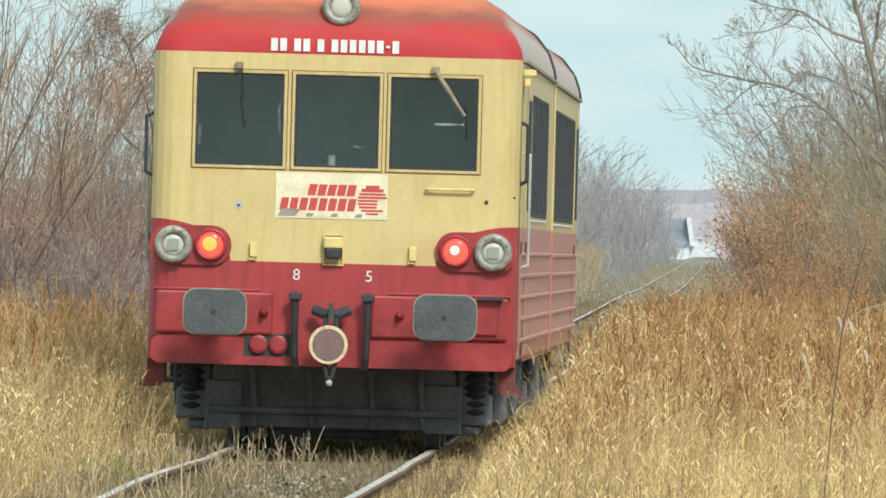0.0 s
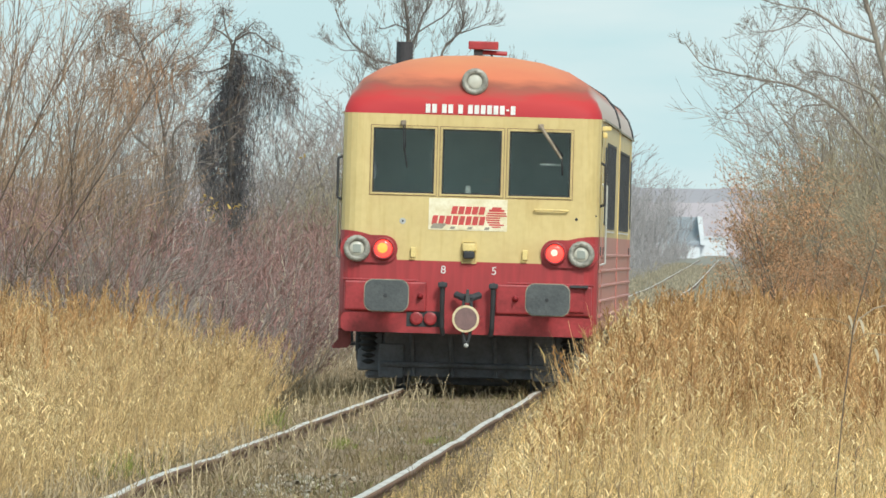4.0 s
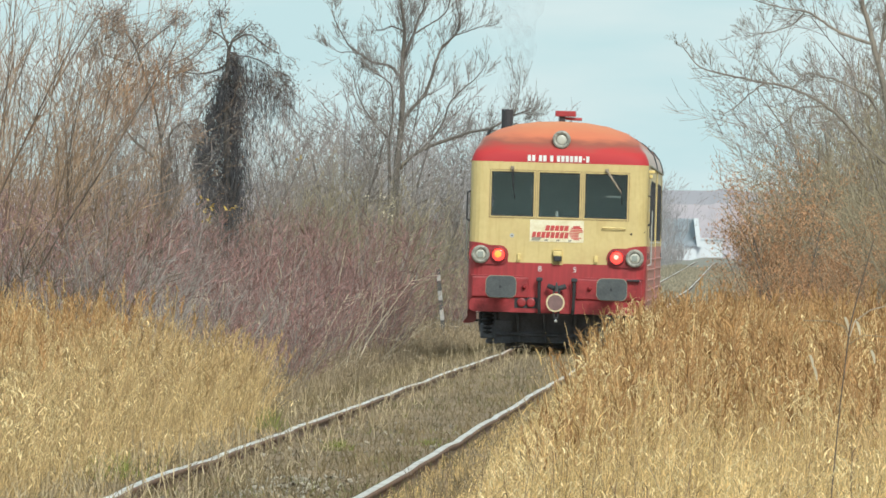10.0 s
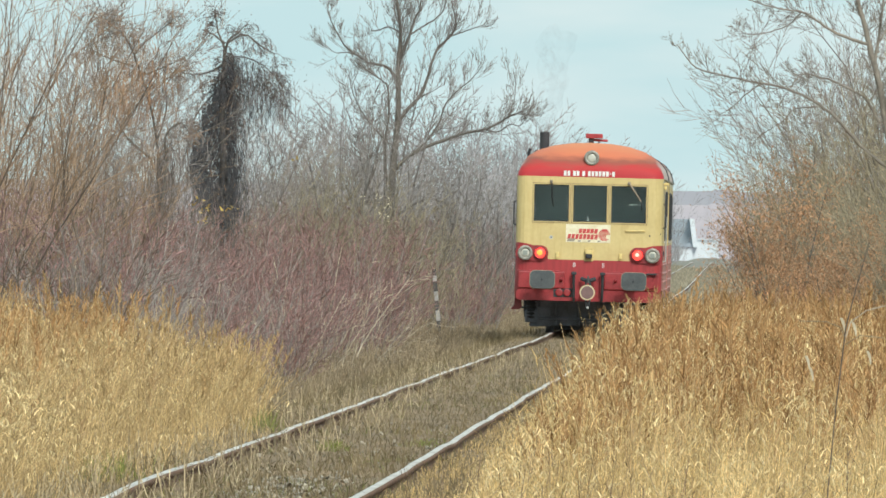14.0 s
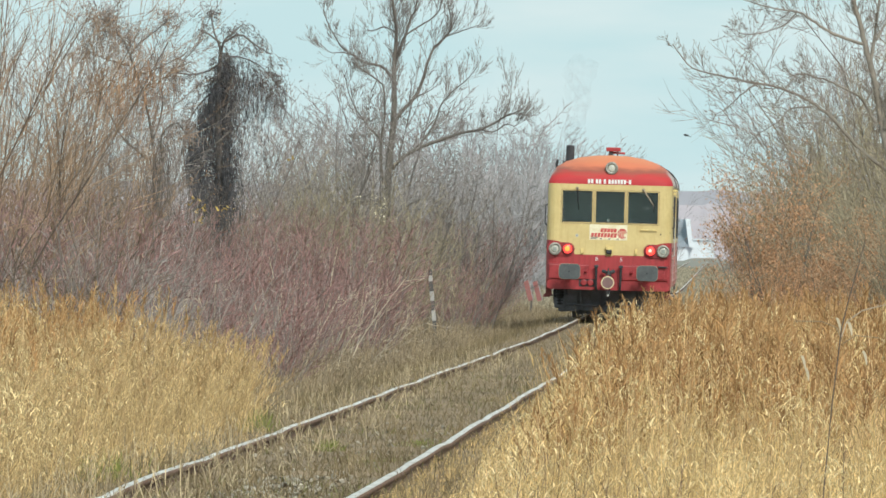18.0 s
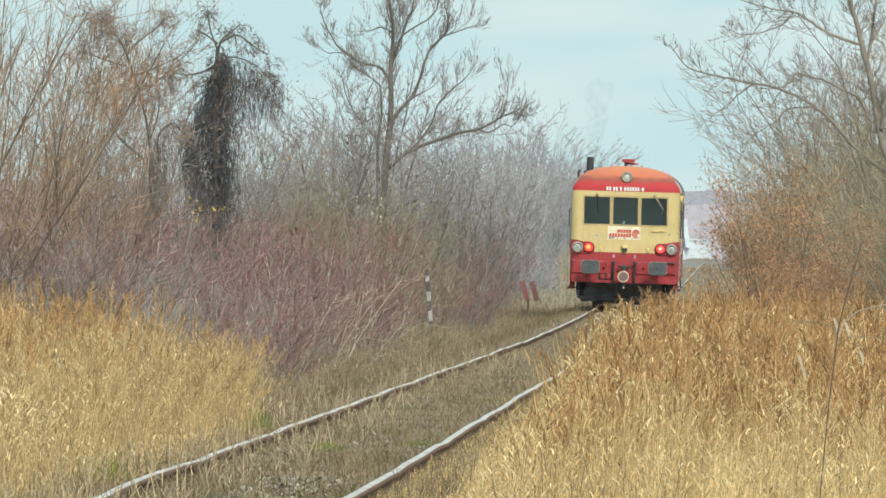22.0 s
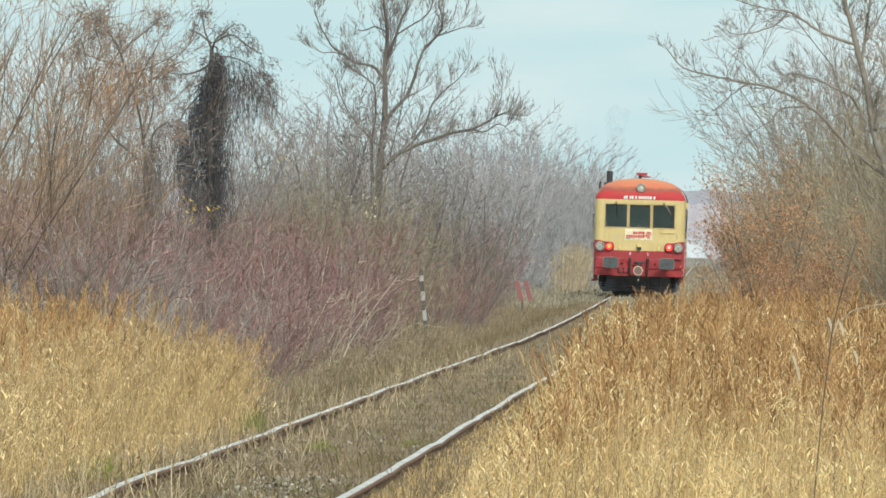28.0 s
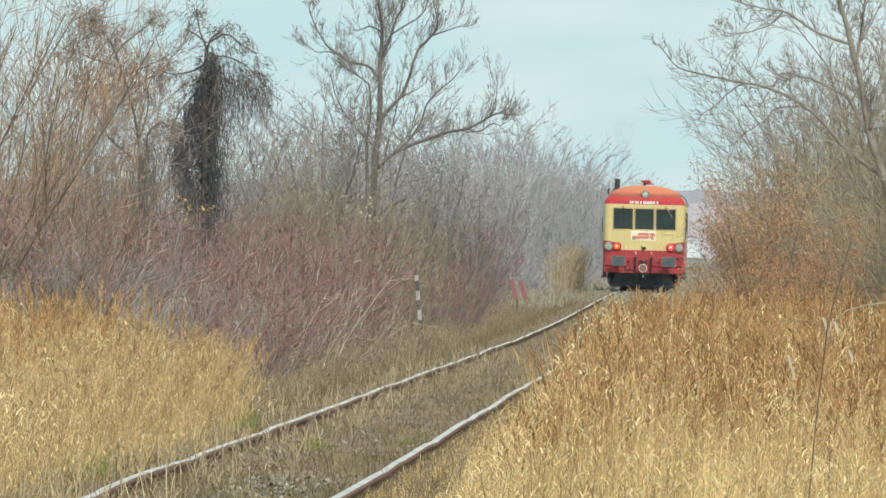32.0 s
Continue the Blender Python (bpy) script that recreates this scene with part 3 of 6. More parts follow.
def end_wall(holes):
    """The end panel with window openings and their reveals, wrapped round the corners."""
    arc = [FLAT + RC * math.sin(radians(a)) for a in (18, 36, 54, 72, 90)]
    xs = sorted({-v for v in arc} | set(arc) | {-FLAT, FLAT, -0.7, 0.7, 0.0} | {h[0] for h in holes} | {h[1] for h in holes})
    zs = sorted({0.66, 0.84, 1.2, 1.42, 1.74, 3.0} | {h[2] for h in holes} | {h[3] for h in holes})
    bm = bmesh.new()
    vs = {(i, j): bm.verts.new((x, end_y(x) + (0.05 if z < 0.7 else 0.0), z)) for i, x in enumerate(xs) for j, z in enumerate(zs)}
    for i in range(len(xs) - 1):
        for j in range(len(zs) - 1):
            cx, cz = (xs[i] + xs[i + 1]) / 2, (zs[j] + zs[j + 1]) / 2
            if any(h[0] < cx < h[1] and h[2] < cz < h[3] for h in holes):
                continue
            bm.faces.new((vs[i, j], vs[i + 1, j], vs[i + 1, j + 1], vs[i, j + 1]))
    for x0, x1, z0, z1 in holes:
        for a, b in (((x0, z0), (x1, z0)), ((x1, z0), (x1, z1)), ((x1, z1), (x0, z1)), ((x0, z1), (x0, z0))):
            bm.faces.new([bm.verts.new(p) for p in ((a[0], 0, a[1]), (b[0], 0, b[1]), (b[0], 0.07, b[1]), (a[0], 0.07, a[1]))])
    bmesh.ops.remove_doubles(bm, verts=bm.verts, dist=1e-5)
    return bm


def ring(x0, x1, z0, z1, w, y0, y1):
    return solid((x0, x0 + w, y0, y1, z0, z1), (x1 - w, x1, y0, y1, z0, z1), (x0 + w, x1 - w, y0, y1, z0, z0 + w), (x0 + w, x1 - w, y0, y1, z1 - w, z1))


def lamp(car, name, x, z, r, y, lens, kind):
    """A round lamp: ribbed ring, glass, and what shows behind it."""
    inner = 0.58 if kind == "head" else 0.80
    body = part(name, lathe([(r * 0.9, 0.10), (r, 0.0), (r * 1.0, -0.05), (r * 0.93, -0.075), (r * inner, -0.07), (r * inner, -0.05)], (x, y, z)), CHROME if kind == "head" else RED, car, "weathered metal lamp ring" if kind == "head" else "red lamp housing", True)
    part("glass", lathe([(r * inner, -0.045), (r * inner * 0.92, -0.056), (r * inner * 0.6, -0.066), (0.0, -0.07)], (x, y, z), seg=20), lens, body, smooth_faces=True)
    if kind == "head":
        for i in range(12):
            a = 2 * math.pi * i / 12
            bm = bmesh.new()
            rod(bm, (x + r * 0.83 * math.cos(a), y - 0.07, z + r * 0.83 * math.sin(a)), (x + r * 0.83 * math.cos(a), y - 0.088, z + r * 0.83 * math.sin(a)), r * 0.06, seg=6)
            part("rim_screw", bm, CHROME, body)
        if name == "roof_headlamp":
            return body
        part("bulb_holder", plate(rounded(x - r * 0.30, x + r * 0.30, z - r * 0.30, z + r * 0.30, r * 0.08, 2), y - 0.08, y - 0.062), LENS_DARK, body)
    return body


def wheelset(car, y):
    ax = new("wheelset")
    ax.parent = car
    ax.location = (0, y, 0.49)
    for s in (-1, 1):
        w = part("wheel", lathe([(0.06, 0.07), (0.12, 0.07), (0.14, 0.02), (0.41, 0.02), (0.43, 0.065), (0.485, 0.065), (0.49, -0.04), (0.525, -0.05), (0.525, -0.068), (0.41, -0.068), (0.39, -0.02), (0.06, -0.03)], (0, 0, 0), "X", 28), UNDER, ax)
        w.scale = (s, 1, 1)
        w.location = (s * 0.745, 0, 0)
        for i in range(3):
            a = 2 * math.pi * i / 3
            bm = bmesh.new()
            rod(bm, (0.03, 0.25 * math.cos(a), 0.25 * math.sin(a)), (0.05, 0.25 * math.cos(a), 0.25 * math.sin(a)), 0.06, seg=10)
            part("balance_hole", bm, BLACK, w)
    bm = bmesh.new()
    rod(bm, (-0.9, 0, 0), (0.9, 0, 0), 0.08, seg=12)
    part("axle", bm, UNDER, ax)
    return ax


def bogie(car, y):
    frame_ = part("bogie_frame", solid((-1.06, -0.94, y - 1.75, y + 1.75, 0.42, 0.62), (0.94, 1.06, y - 1.75, y + 1.75, 0.42, 0.62), (-0.94, 0.94, y - 1.75, y - 1.58, 0.28, 0.60), (-0.94, 0.94, y - 0.25, y + 0.25, 0.40, 0.62), (-0.94, 0.94, y + 1.58, y + 1.75, 0.38, 0.60), bev=0.02), UNDER, car, "grimy black bogie frame")
    for s in (-1, 1):
        for k in (-1.15, 1.15):
            part("axle_box", solid((s * 1.02 - 0.09, s * 1.02 + 0.09, y + k - 0.16, y + k + 0.16, 0.30, 0.60), bev=0.03), UNDER, frame_)
            prof = []
            for i in range(13):
                prof.append((0.112 if i % 2 else 0.078, 0.27 + i * 0.032))
            for j in (-0.55, 0.34):
                part("coil_spring", lathe(prof, (s * 1.09, y + k + j, 0), "Z", 14), BLACK, frame_, "black coil spring")
        part("damper", rod(rod(bmesh.new(), (s * 1.21, y - 1.3, 0.62), (s * 1.21, y - 1.3, 0.40), 0.035), (s * 1.21, y - 1.3, 0.40), (s * 1.21, y - 1.3, 0.3), 0.025), BLACK, frame_)
        part("brake_block", solid((s * 0.75 - 0.05, s * 0.75 + 0.05, y - 1.72, y - 1.62, 0.30, 0.58), bev=0.01), UNDER, frame_)
    part("rail_guard", solid((-0.98, -0.70, y - 1.86, y - 1.82, 0.13, 0.50), bev=0.01), UNDER, frame_)
    part("rail_guard", solid((0.70, 0.98, y - 1.86, y - 1.82, 0.13, 0.50), bev=0.01), UNDER, frame_)
    # Plain pilot plate, hung low to fill the dark between the wheels.
    part("pilot_plate", solid((-0.92, 0.92, y - 1.82, y - 1.78, 0.15, 0.66), bev=0.015), UNDER, frame_)
    for x in (-0.62, -0.2, 0.28, 0.66):
        part("brake_hanger", rod(bmesh.new(), (x, y - 1.86, 0.60), (x + 0.03, y - 1.86, 0.16), 0.03, 0.02), UNDER, frame_)
    for s in (-1, 1):
        part("sand_box", solid((s * 1.06 - 0.15, s * 1.06 + 0.15, y - 1.78, y - 1.30, 0.20, 0.44), (s * 1.02 - 0.10, s * 1.02 + 0.10, y - 1.74, y - 1.36, 0.12, 0.20), bev=0.03), UNDER, frame_)
    # Added block whose bulk stands in for the shade under the train.
    part("under_filler", solid((-0.52, 0.48, y - 1.45, y - 0.85, 0.07, 0.55), (-0.25, 0.22, y - 1.6, y - 0.7, 0.20, 0.50), bev=0.05), UNDER, frame_)
    part("brake_beam", rod(bmesh.new(), (-0.95, y - 1.89, 0.28), (0.95, y - 1.89, 0.28), 0.03), UNDER, frame_)


def side_details(car, s, cab):
    """One long side: windows with frames, pressed ribs, doors, handrails and steps."""
    x = s * 1.405

    def slab(y0, y1, z0, z1, d0, d1):
        a, b = sorted((x + s * d0, x + s * d1))
        return (a, b, y0, y1, z0, z1)

    for i in range(5):
        z = 0.86 + i * 0.165
        bm = bmesh.new()
        rod(bm, (x, 1.35, z), (x, CAR_L - 0.3, z), 0.019, seg=6)
        part("pressed_rib", bm, LIVERY, car)
    y = 6.6 if cab else 1.6
    while y < CAR_L - 5.0:
        fr = part("side_window", ring_side(x, s, y, y + 1.56, 1.82, 2.78, 0.03), BLACK, car, "side window in a dark frame")
        part("pane", solid(slab(y + 0.02, y + 1.54, 1.84, 2.76, 0.0015, 0.003)), SIDE_GLASS, fr)
        part("recess", solid(slab(y + 0.02, y + 1.54, 1.84, 2.76, -0.002, 0.001)), INSIDE, fr)
        part("sill_drip", solid(slab(y + 0.05, y + 1.50, 1.785, 1.80, 0.0, 0.010)), WHITE, fr)
        y += 1.62
    for y0, y1 in ((0.55, 1.2), (3.4, 5.6)) if cab else ((CAR_L - 3.2, CAR_L - 1.0),):
        d = part("side_door", solid(slab(y0, y1, 0.74, 2.9, 0.0, 0.004)), LIVERY, car, "side door in cream and red")
        if y0 < 1:
            part("door_handle", solid(slab(y0 + 0.05, y0 + 0.09, 1.52, 1.62, 0.004, 0.016)), BLACK, d)
            xx = x + s * 0.055
            part("handrail", pipe([(x, y1 + 0.1, 1.42), (xx, y1 + 0.1, 1.44), (xx, y1 + 0.1, 2.28), (x, y1 + 0.1, 2.30)], 0.011), PALE, d, "bright steel handrail")
            continue
        part("door_window", solid(slab(y0 + 0.10, y1 - 0.10, 1.86, 2.72, 0.0055, 0.007)), SIDE_GLASS, d)
        part("door_window_lining", solid(slab(y0 + 0.10, y1 - 0.10, 1.86, 2.72, 0.004, 0.005)), INSIDE, d)
        part("door_handle", solid(slab(y0 + 0.05, y0 + 0.09, 1.52, 1.62, 0.004, 0.016)), BLACK, d)
        part("step_board", solid(slab(y0, y1, 0.46, 0.49, -0.24, 0.01), slab(y0 + 0.05, y0 + 0.09, 0.49, 0.74, -0.06, -0.03), slab(y1 - 0.09, y1 - 0.05, 0.49, 0.74, -0.06, -0.03)), BLACK, d)
    for y0 in ((CAR_L - 0.14,) if cab else (0.0,)):
        part("end_band", solid(slab(y0, y0 + 0.05, 0.70, 3.0, 0.0, 0.014), slab(y0 + 0.05, y0 + 0.13, 0.70, 3.0, 0.0, 0.008)), LIVERY if cab else RUBBER, car, "raised band at the car's end")
    part("rain_gutter", solid(slab(0.3, CAR_L, 2.985, 3.01, 0.0, 0.022)), EDGE, car)


def ring_side(x, s, y0, y1, z0, z1, w=0.05):
    a, b = sorted((x, x + s * 0.010))
    return solid((a, b, y0, y0 + w, z0, z1), (a, b, y1 - w, y1, z0, z1), (a, b, y0 + w, y1 - w, z0, z0 + w), (a, b, y0 + w, y1 - w, z1 - w, z1))


def make_car(label, tail):
    car = thing("railcar", label, "railcar", group="coupled railcars")
    wins = [(-1.075, -0.40, 2.14, 2.85), (-0.325, 0.325, 2.14, 2.85), (0.40, 1.075, 2.14, 2.85)]
    part("body_side", shell(RC if tail else 0.0, CAR_L), LIVERY, car, "cream and faded red body panels, sheen in their colour")
    part("roof", roof_shape(CAR_L, tail), ROOF, car, "red roof bleached to orange on its crown", True)
    rim = bmesh.new()
    for a, b in zip(ROOF_SECTION, ROOF_SECTION[1:]):
        for s in (-1, 1):
            rod(rim, (s * a[0], CAR_L - 0.08, a[1]), (s * b[0], CAR_L - 0.08, b[1]), 0.022, seg=6)
    part("roof_rim", rim, BLACK, car, "dark rusty rim at the roof's end")
    part("floor_pan", solid((-1.33, 1.33, 0.25, CAR_L, 0.66, 0.70)), UNDER, car)
    for y in ((3.3, CAR_L - 3.3)):
        bogie(car, y)
    part("far_end_wall", solid((-1.36, 1.36, CAR_L - 0.06, CAR_L - 0.01, 0.68, 3.0)), LIVERY, car)
    for y0, y1, w in ((6.2, 8.4, 1.1), (9.0, 11.2, 1.2), (12.2, 14.6, 1.05)):
        part("underfloor_box", solid((-w, w, y0, y1, 0.16, 0.66), bev=0.03), UNDER, car)
    for s in (-1, 1):
        side_details(car, s, tail)
    if not tail:
        part("near_end_wall", solid((-1.36, 1.36, 0.01, 0.06, 0.68, 3.0)), LIVERY, car)
        return car
    wall = part("end_wall", end_wall(wins), LIVERY, car, "weathered cream end panel above a red apron")
    # windows
    for x0, x1, z0, z1 in wins:
        fr = part("window_frame", ring(x0 - 0.016, x1 + 0.016, z0 - 0.016, z1 + 0.016, 0.02, -0.012, 0.03), FRAME, car, "flaking yellow window frame")
        part("outer_seal", ring(x0 - 0.026, x1 + 0.026, z0 - 0.026, z1 + 0.026, 0.006, -0.004, 0.01), RUST, fr)
        part("gasket", ring(x0 + 0.004, x1 - 0.004, z0 + 0.004, z1 - 0.004, 0.016, 0.0, 0.045), BLACK, fr)
        part("pane", solid((x0 + 0.014, x1 - 0.014, 0.03, 0.05, z0 + 0.014, z1 - 0.014)), GLASS, fr).visible_shadow = False
    # cab behind the glass
    part("cab_lining", solid((-1.3, 1.3, 1.15, 1.2, 1.2, 2.98), (-1.3, 1.3, 0.1, 1.15, 1.2, 1.25), (-1.36, -1.30, 0.3, 1.2, 1.25, 2.98), (1.30, 1.36, 0.3, 1.2, 1.25, 2.98), (-1.3, 1.3, 0.1, 1.2, 2.982, 2.995)), INSIDE, car, "dark cab lining")
    part("control_desk", solid((-1.2, 0.2, 0.25, 0.8, 1.25, 2.12), (0.3, 1.2, 0.3, 0.7, 1.25, 2.08), bev=0.03), INSIDE, car)
    part("sun_blind", plate([(-1.06, 2.30), (-1.03, 2.28), (-1.035, 2.36), (-1.02, 2.42), (-1.04, 2.45), (-1.06, 2.45)], 0.09, 0.10), UNDER, car, "grey torn blind")
    part("sun_blind", plate([(-0.415, 2.22), (-0.43, 2.30), (-0.422, 2.38), (-0.45, 2.42), (-0.44, 2.50), (-0.455, 2.56), (-0.43, 2.64), (-0.415, 2.66)], 0.06, 0.07), PALE, car, "pale torn blind")
    part("flask", rod(bmesh.new(), (-0.04, 0.3, 2.12), (-0.04, 0.3, 2.24), 0.035, 0.028, 12), PALE, car, "small pale flask on the desk")
    part("notice", solid((0.12, 0.24, 0.5, 0.505, 2.30, 2.32)), PALE, car)
    part("notice", solid((0.74, 0.98, 0.06, 0.064, 2.485, 2.505)), PALE, car)
    # wipers
    for x, z, a, b in ((-0.75, 2.90, (-0.74, 2.60), (-0.70, 2.42)), (0.74, 2.90, (0.97, 2.56), (0.985, 2.38))):
        w = part("wiper", rod(bmesh.new(), (x, -0.045, z), (a[0], -0.055, a[1]), 0.020 if x > 0 else 0.008, 0.014 if x > 0 else 0.006), WIPER if x > 0 else BLACK, car, "weathered window wiper")
        part("wiper_motor", solid((x - 0.03, x + 0.03, -0.06, 0.0, z - 0.025, z + 0.03), bev=0.01), WIPER, w)
        part("wiper_link", rod(bmesh.new(), (x + 0.02, -0.04, z - 0.02), (a[0] + 0.018, -0.05, a[1] + 0.03), 0.006), RUBBER, w)
        part("wiper_blade", rod(bmesh.new(), (a[0], -0.04, a[1] + 0.07), (b[0], -0.035, b[1]), 0.009), RUBBER, w)
    # lamps
    for s in (-1, 1):
        part("lamp_pod", plate(rounded(s * 1.085 - 0.31, s * 1.085 + 0.31, 1.38, 1.68, 0.145, 6), -0.035, 0.14), RED, car, "rounded red lamp pod", False)
        lamp(car, "headlamp", s * 1.215, 1.53, 0.145, -0.02, LENS, "head")
        red = lamp(car, "tail_lamp", s * 0.93, 1.535, 0.124, -0.02, TAIL, "tail")
        r = 0.060 if s < 0 else 0.042
        part("bulb", lathe([(r, -0.062), (r * 0.8, -0.072), (0.0, -0.078)], (s * 0.93 - 0.008, -0.02, 1.54), seg=16), TAIL_CORE if s < 0 else TAIL_PINK, red)
    top = lamp(car, "roof_headlamp", 0.01, 3.37, 0.145, 0.10, LENS, "head")
    part("lamp_hood", rod(bmesh.new(), (0.01, 0.08, 3.37), (0.01, 0.75, 3.50), 0.13, 0.05, 18), ROOF, car)
    # apron details
    for x0, x1 in ((-1.36, -0.55), (0.42, 1.36)):
        part("apron_ledge", solid((x0, x1, -0.03, 0.10, 1.187, 1.207), bev=0.006), RED, car)
    part("apron_box", solid((-1.34, -0.45, -0.05, 0.12, 0.86, 1.185), bev=0.02), RED, car)
    part("apron_box", solid((0.30, 1.34, -0.05, 0.12, 0.86, 1.185), bev=0.02), RED, car)
    part("apron_skirt", plate(rounded(-1.37, 1.37, 0.63, 0.84, 0.07, 4), -0.02, 0.2), RED, car, "battered red lower skirt")
    part("cover_backing", solid((-0.66, -0.30, -0.024, -0.018, 0.70, 0.87)), BLACK, car)
    part("apron_recess", solid((1.10, 1.26, -0.08, -0.05, 0.90, 1.18), bev=0.01), RED, car)
    part("apron_shelf", solid((1.10, 1.30, -0.16, -0.05, 1.165, 1.195), bev=0.006), BLACK, car)
    for s in (-1, 1):
        buf = part("buffer", lathe([(0.11, -0.05), (0.11, -0.30), (0.085, -0.30), (0.085, -0.56)], (s * 0.872, 0, 1.03)), UNDER, car, "wide grey buffer")
        part("buffer_plate", plate(rounded(s * 0.872 - 0.243, s * 0.872 + 0.243, 0.854, 1.206, 0.10, 6), -0.60, -0.56), EDGE, buf, "scuffed pale rim")
        part("buffer_face", plate(rounded(s * 0.872 - 0.233, s * 0.872 + 0.233, 0.864, 1.196, 0.095, 6), -0.612, -0.601), BUFFER, buf)
        part("greased_spot", lathe([(0.022, -0.614), (0.015, -0.616), (0.0, -0.617)], (s * 0.872 - 0.01, 0, 1.03)), BLACK, buf)
        part("stud", lathe([(0.035, -0.05), (0.03, -0.09), (0.012, -0.11), (0.012, -0.16)], (s * 0.515, 0, 1.03)), RED, car, smooth_faces=True)
        part("socket_bracket", solid((s * 0.605 - 0.028, s * 0.605 + 0.028, -0.05, 0.0, 1.45, 1.56), (s * 0.605 - 0.04, s * 0.605 + 0.02, -0.03, 0.0, 1.425, 1.45), bev=0.006), CREAM, car)
        hose = part("brake_hose", pipe([(s * 0.275, -0.04, 1.17), (s * 0.275, -0.14, 1.17), (s * 0.275, -0.16, 0.95), (s * 0.27, -0.15, 0.70), (s * 0.26, -0.11, 0.62)], 0.028), RUBBER, car, "black brake hose")
        part("hose_tap", solid((s * 0.275 - 0.05, s * 0.275 + 0.05, -0.19, -0.10, 1.13, 1.19), bev=0.015), BLACK, hose)
    for x in (-0.55, -0.40):
        part("cover_disc", lathe([(0.07, -0.02), (0.07, -0.055), (0.05, -0.065), (0.0, -0.067)], (x, 0, 0.79)), RED, car)
    hook = part("coupling_hook", pipe([(-0.13, -0.12, 1.06), (-0.05, -0.18, 1.03), (0.05, -0.18, 1.03), (0.13, -0.12, 1.06)], 0.04), BLACK, car, "black coupling hook")
    part("hook_tip", rod(bmesh.new(), (0.0, -0.30, 1.12), (0.0, -0.26, 0.98), 0.012, 0.03), BUFFER, hook)
    part("screw_link", pipe([(-0.04, -0.24, 1.0), (-0.05, -0.28, 0.72), (-0.02, -0.26, 0.55), (0.02, -0.26, 0.55), (0.05, -0.28, 0.72), (0.04, -0.24, 1.0)], 0.018), BLACK, hook)
    ball = bmesh.new()
    bmesh.ops.create_uvsphere(ball, u_segments=12, v_segments=8, radius=0.026, matrix=Matrix.Translation((0, -0.27, 0.51)))
    part("link_weight", ball, PALE, hook, smooth_faces=True)
    disc = part("tail_disc", lathe([(0.147, -0.30), (0.147, -0.325), (0.0, -0.325)], (-0.012, 0, 0.80), seg=28), DISC_RIM, car, "round tail disc with a pale rim")
    part("disc_face", lathe([(0.122, -0.326), (0.12, -0.332), (0.0, -0.333)], (-0.012, 0, 0.80), seg=28), material("faded_reddish_reflector", (0.22, 0.13, 0.125), (0.14, 0.09, 0.09), rough=0.5, scale=9), disc)
    sock = part("control_socket", solid((-0.075, 0.075, -0.10, 0.0, 1.53, 1.62), bev=0.015), CREAM, car)
    part("socket_lid", solid((-0.06, 0.06, -0.12, -0.02, 1.45, 1.535), bev=0.02), BLACK, sock)
    part("socket_frame", ring(-0.08, 0.08, 1.40, 1.64, 0.012, -0.03, 0.0), CREAM, sock)
    part("grab_rail", pipe([(0.70, 0, 2.0), (0.70, -0.05, 2.0), (1.05, -0.05, 2.0), (1.05, 0, 2.0)], 0.011), CREAM, car)
    for x, z, r, mt in ((-0.73, 1.84, 0.035, PALE), (-0.73, 1.84, 0.012, BLACK), (1.15, 1.91, 0.016, BLACK), (1.36, 1.95, 0.01, BLACK)):
        part("screw_hole", lathe([(r, -0.004 if mt is PALE else -0.007), (0.0, -0.005 if mt is PALE else -0.009)], (x, end_y(x), z), seg=12), mt, car)
    # banner with illegible print kept as bars, and the striped roundel
    ban = part("banner", solid((-0.45, 0.40, -0.006, -0.001, 1.755, 2.10)), BANNER, car, "peeling white banner with red print")
    for n_, x0, w, z0, h, sp in ((5, -0.21, 0.062, 1.93, 0.085, 0.074), (8, -0.42, 0.058, 1.815, 0.095, 0.073)):
        for i in range(n_):
            xx = x0 + i * sp
            part("print_bar", plate([(xx, z0), (xx + w, z0), (xx + w + 0.018, z0 + h), (xx + 0.018, z0 + h)], -0.009, -0.0065), PRINT, ban)
    for i in range(9):
        zz = 1.79 + 0.025 * i
        hw = math.sqrt(max(0.0, 0.112 ** 2 - (zz + 0.007 - 1.898) ** 2))
        part("roundel_stripe", solid((0.285 - hw, 0.285 + hw * (1.0 if i not in (2, 3, 4) else 0.35), -0.009, -0.0065, zz, zz + (0.016 if i < 7 else 0.025))), PRINT, ban)
    for i in range(9):
        part("worn_print_bar", plate([(-0.22 + i * 0.062, 1.768), (-0.17 + i * 0.062, 1.768), (-0.155 + i * 0.062, 1.795), (-0.205 + i * 0.062, 1.795)], -0.009, -0.0065), BANNER if i % 3 else GREYPRINT, ban)
    part("torn_patch", plate([(-0.43, 1.77), (-0.30, 1.77), (-0.25, 1.825), (-0.40, 1.825)], -0.0095, -0.0065), GREYPRINT, ban)
    # number kept as plain bars; the two single digits
    x = -0.515
    for word in (2, 2, 1, 6, 0, 1):
        for i in range(max(word, 1)):
            z0, z1, w = (3.06, 3.078, 0.03) if word == 0 else (3.020, 3.116, 0.0505)
            part("number_bar", solid((x, x + w, -0.012, 0.012, z0, z1)), WHITE, car)
            x += w + 0.0185
        x += 0.038 if word in (1, 2) else 0.0
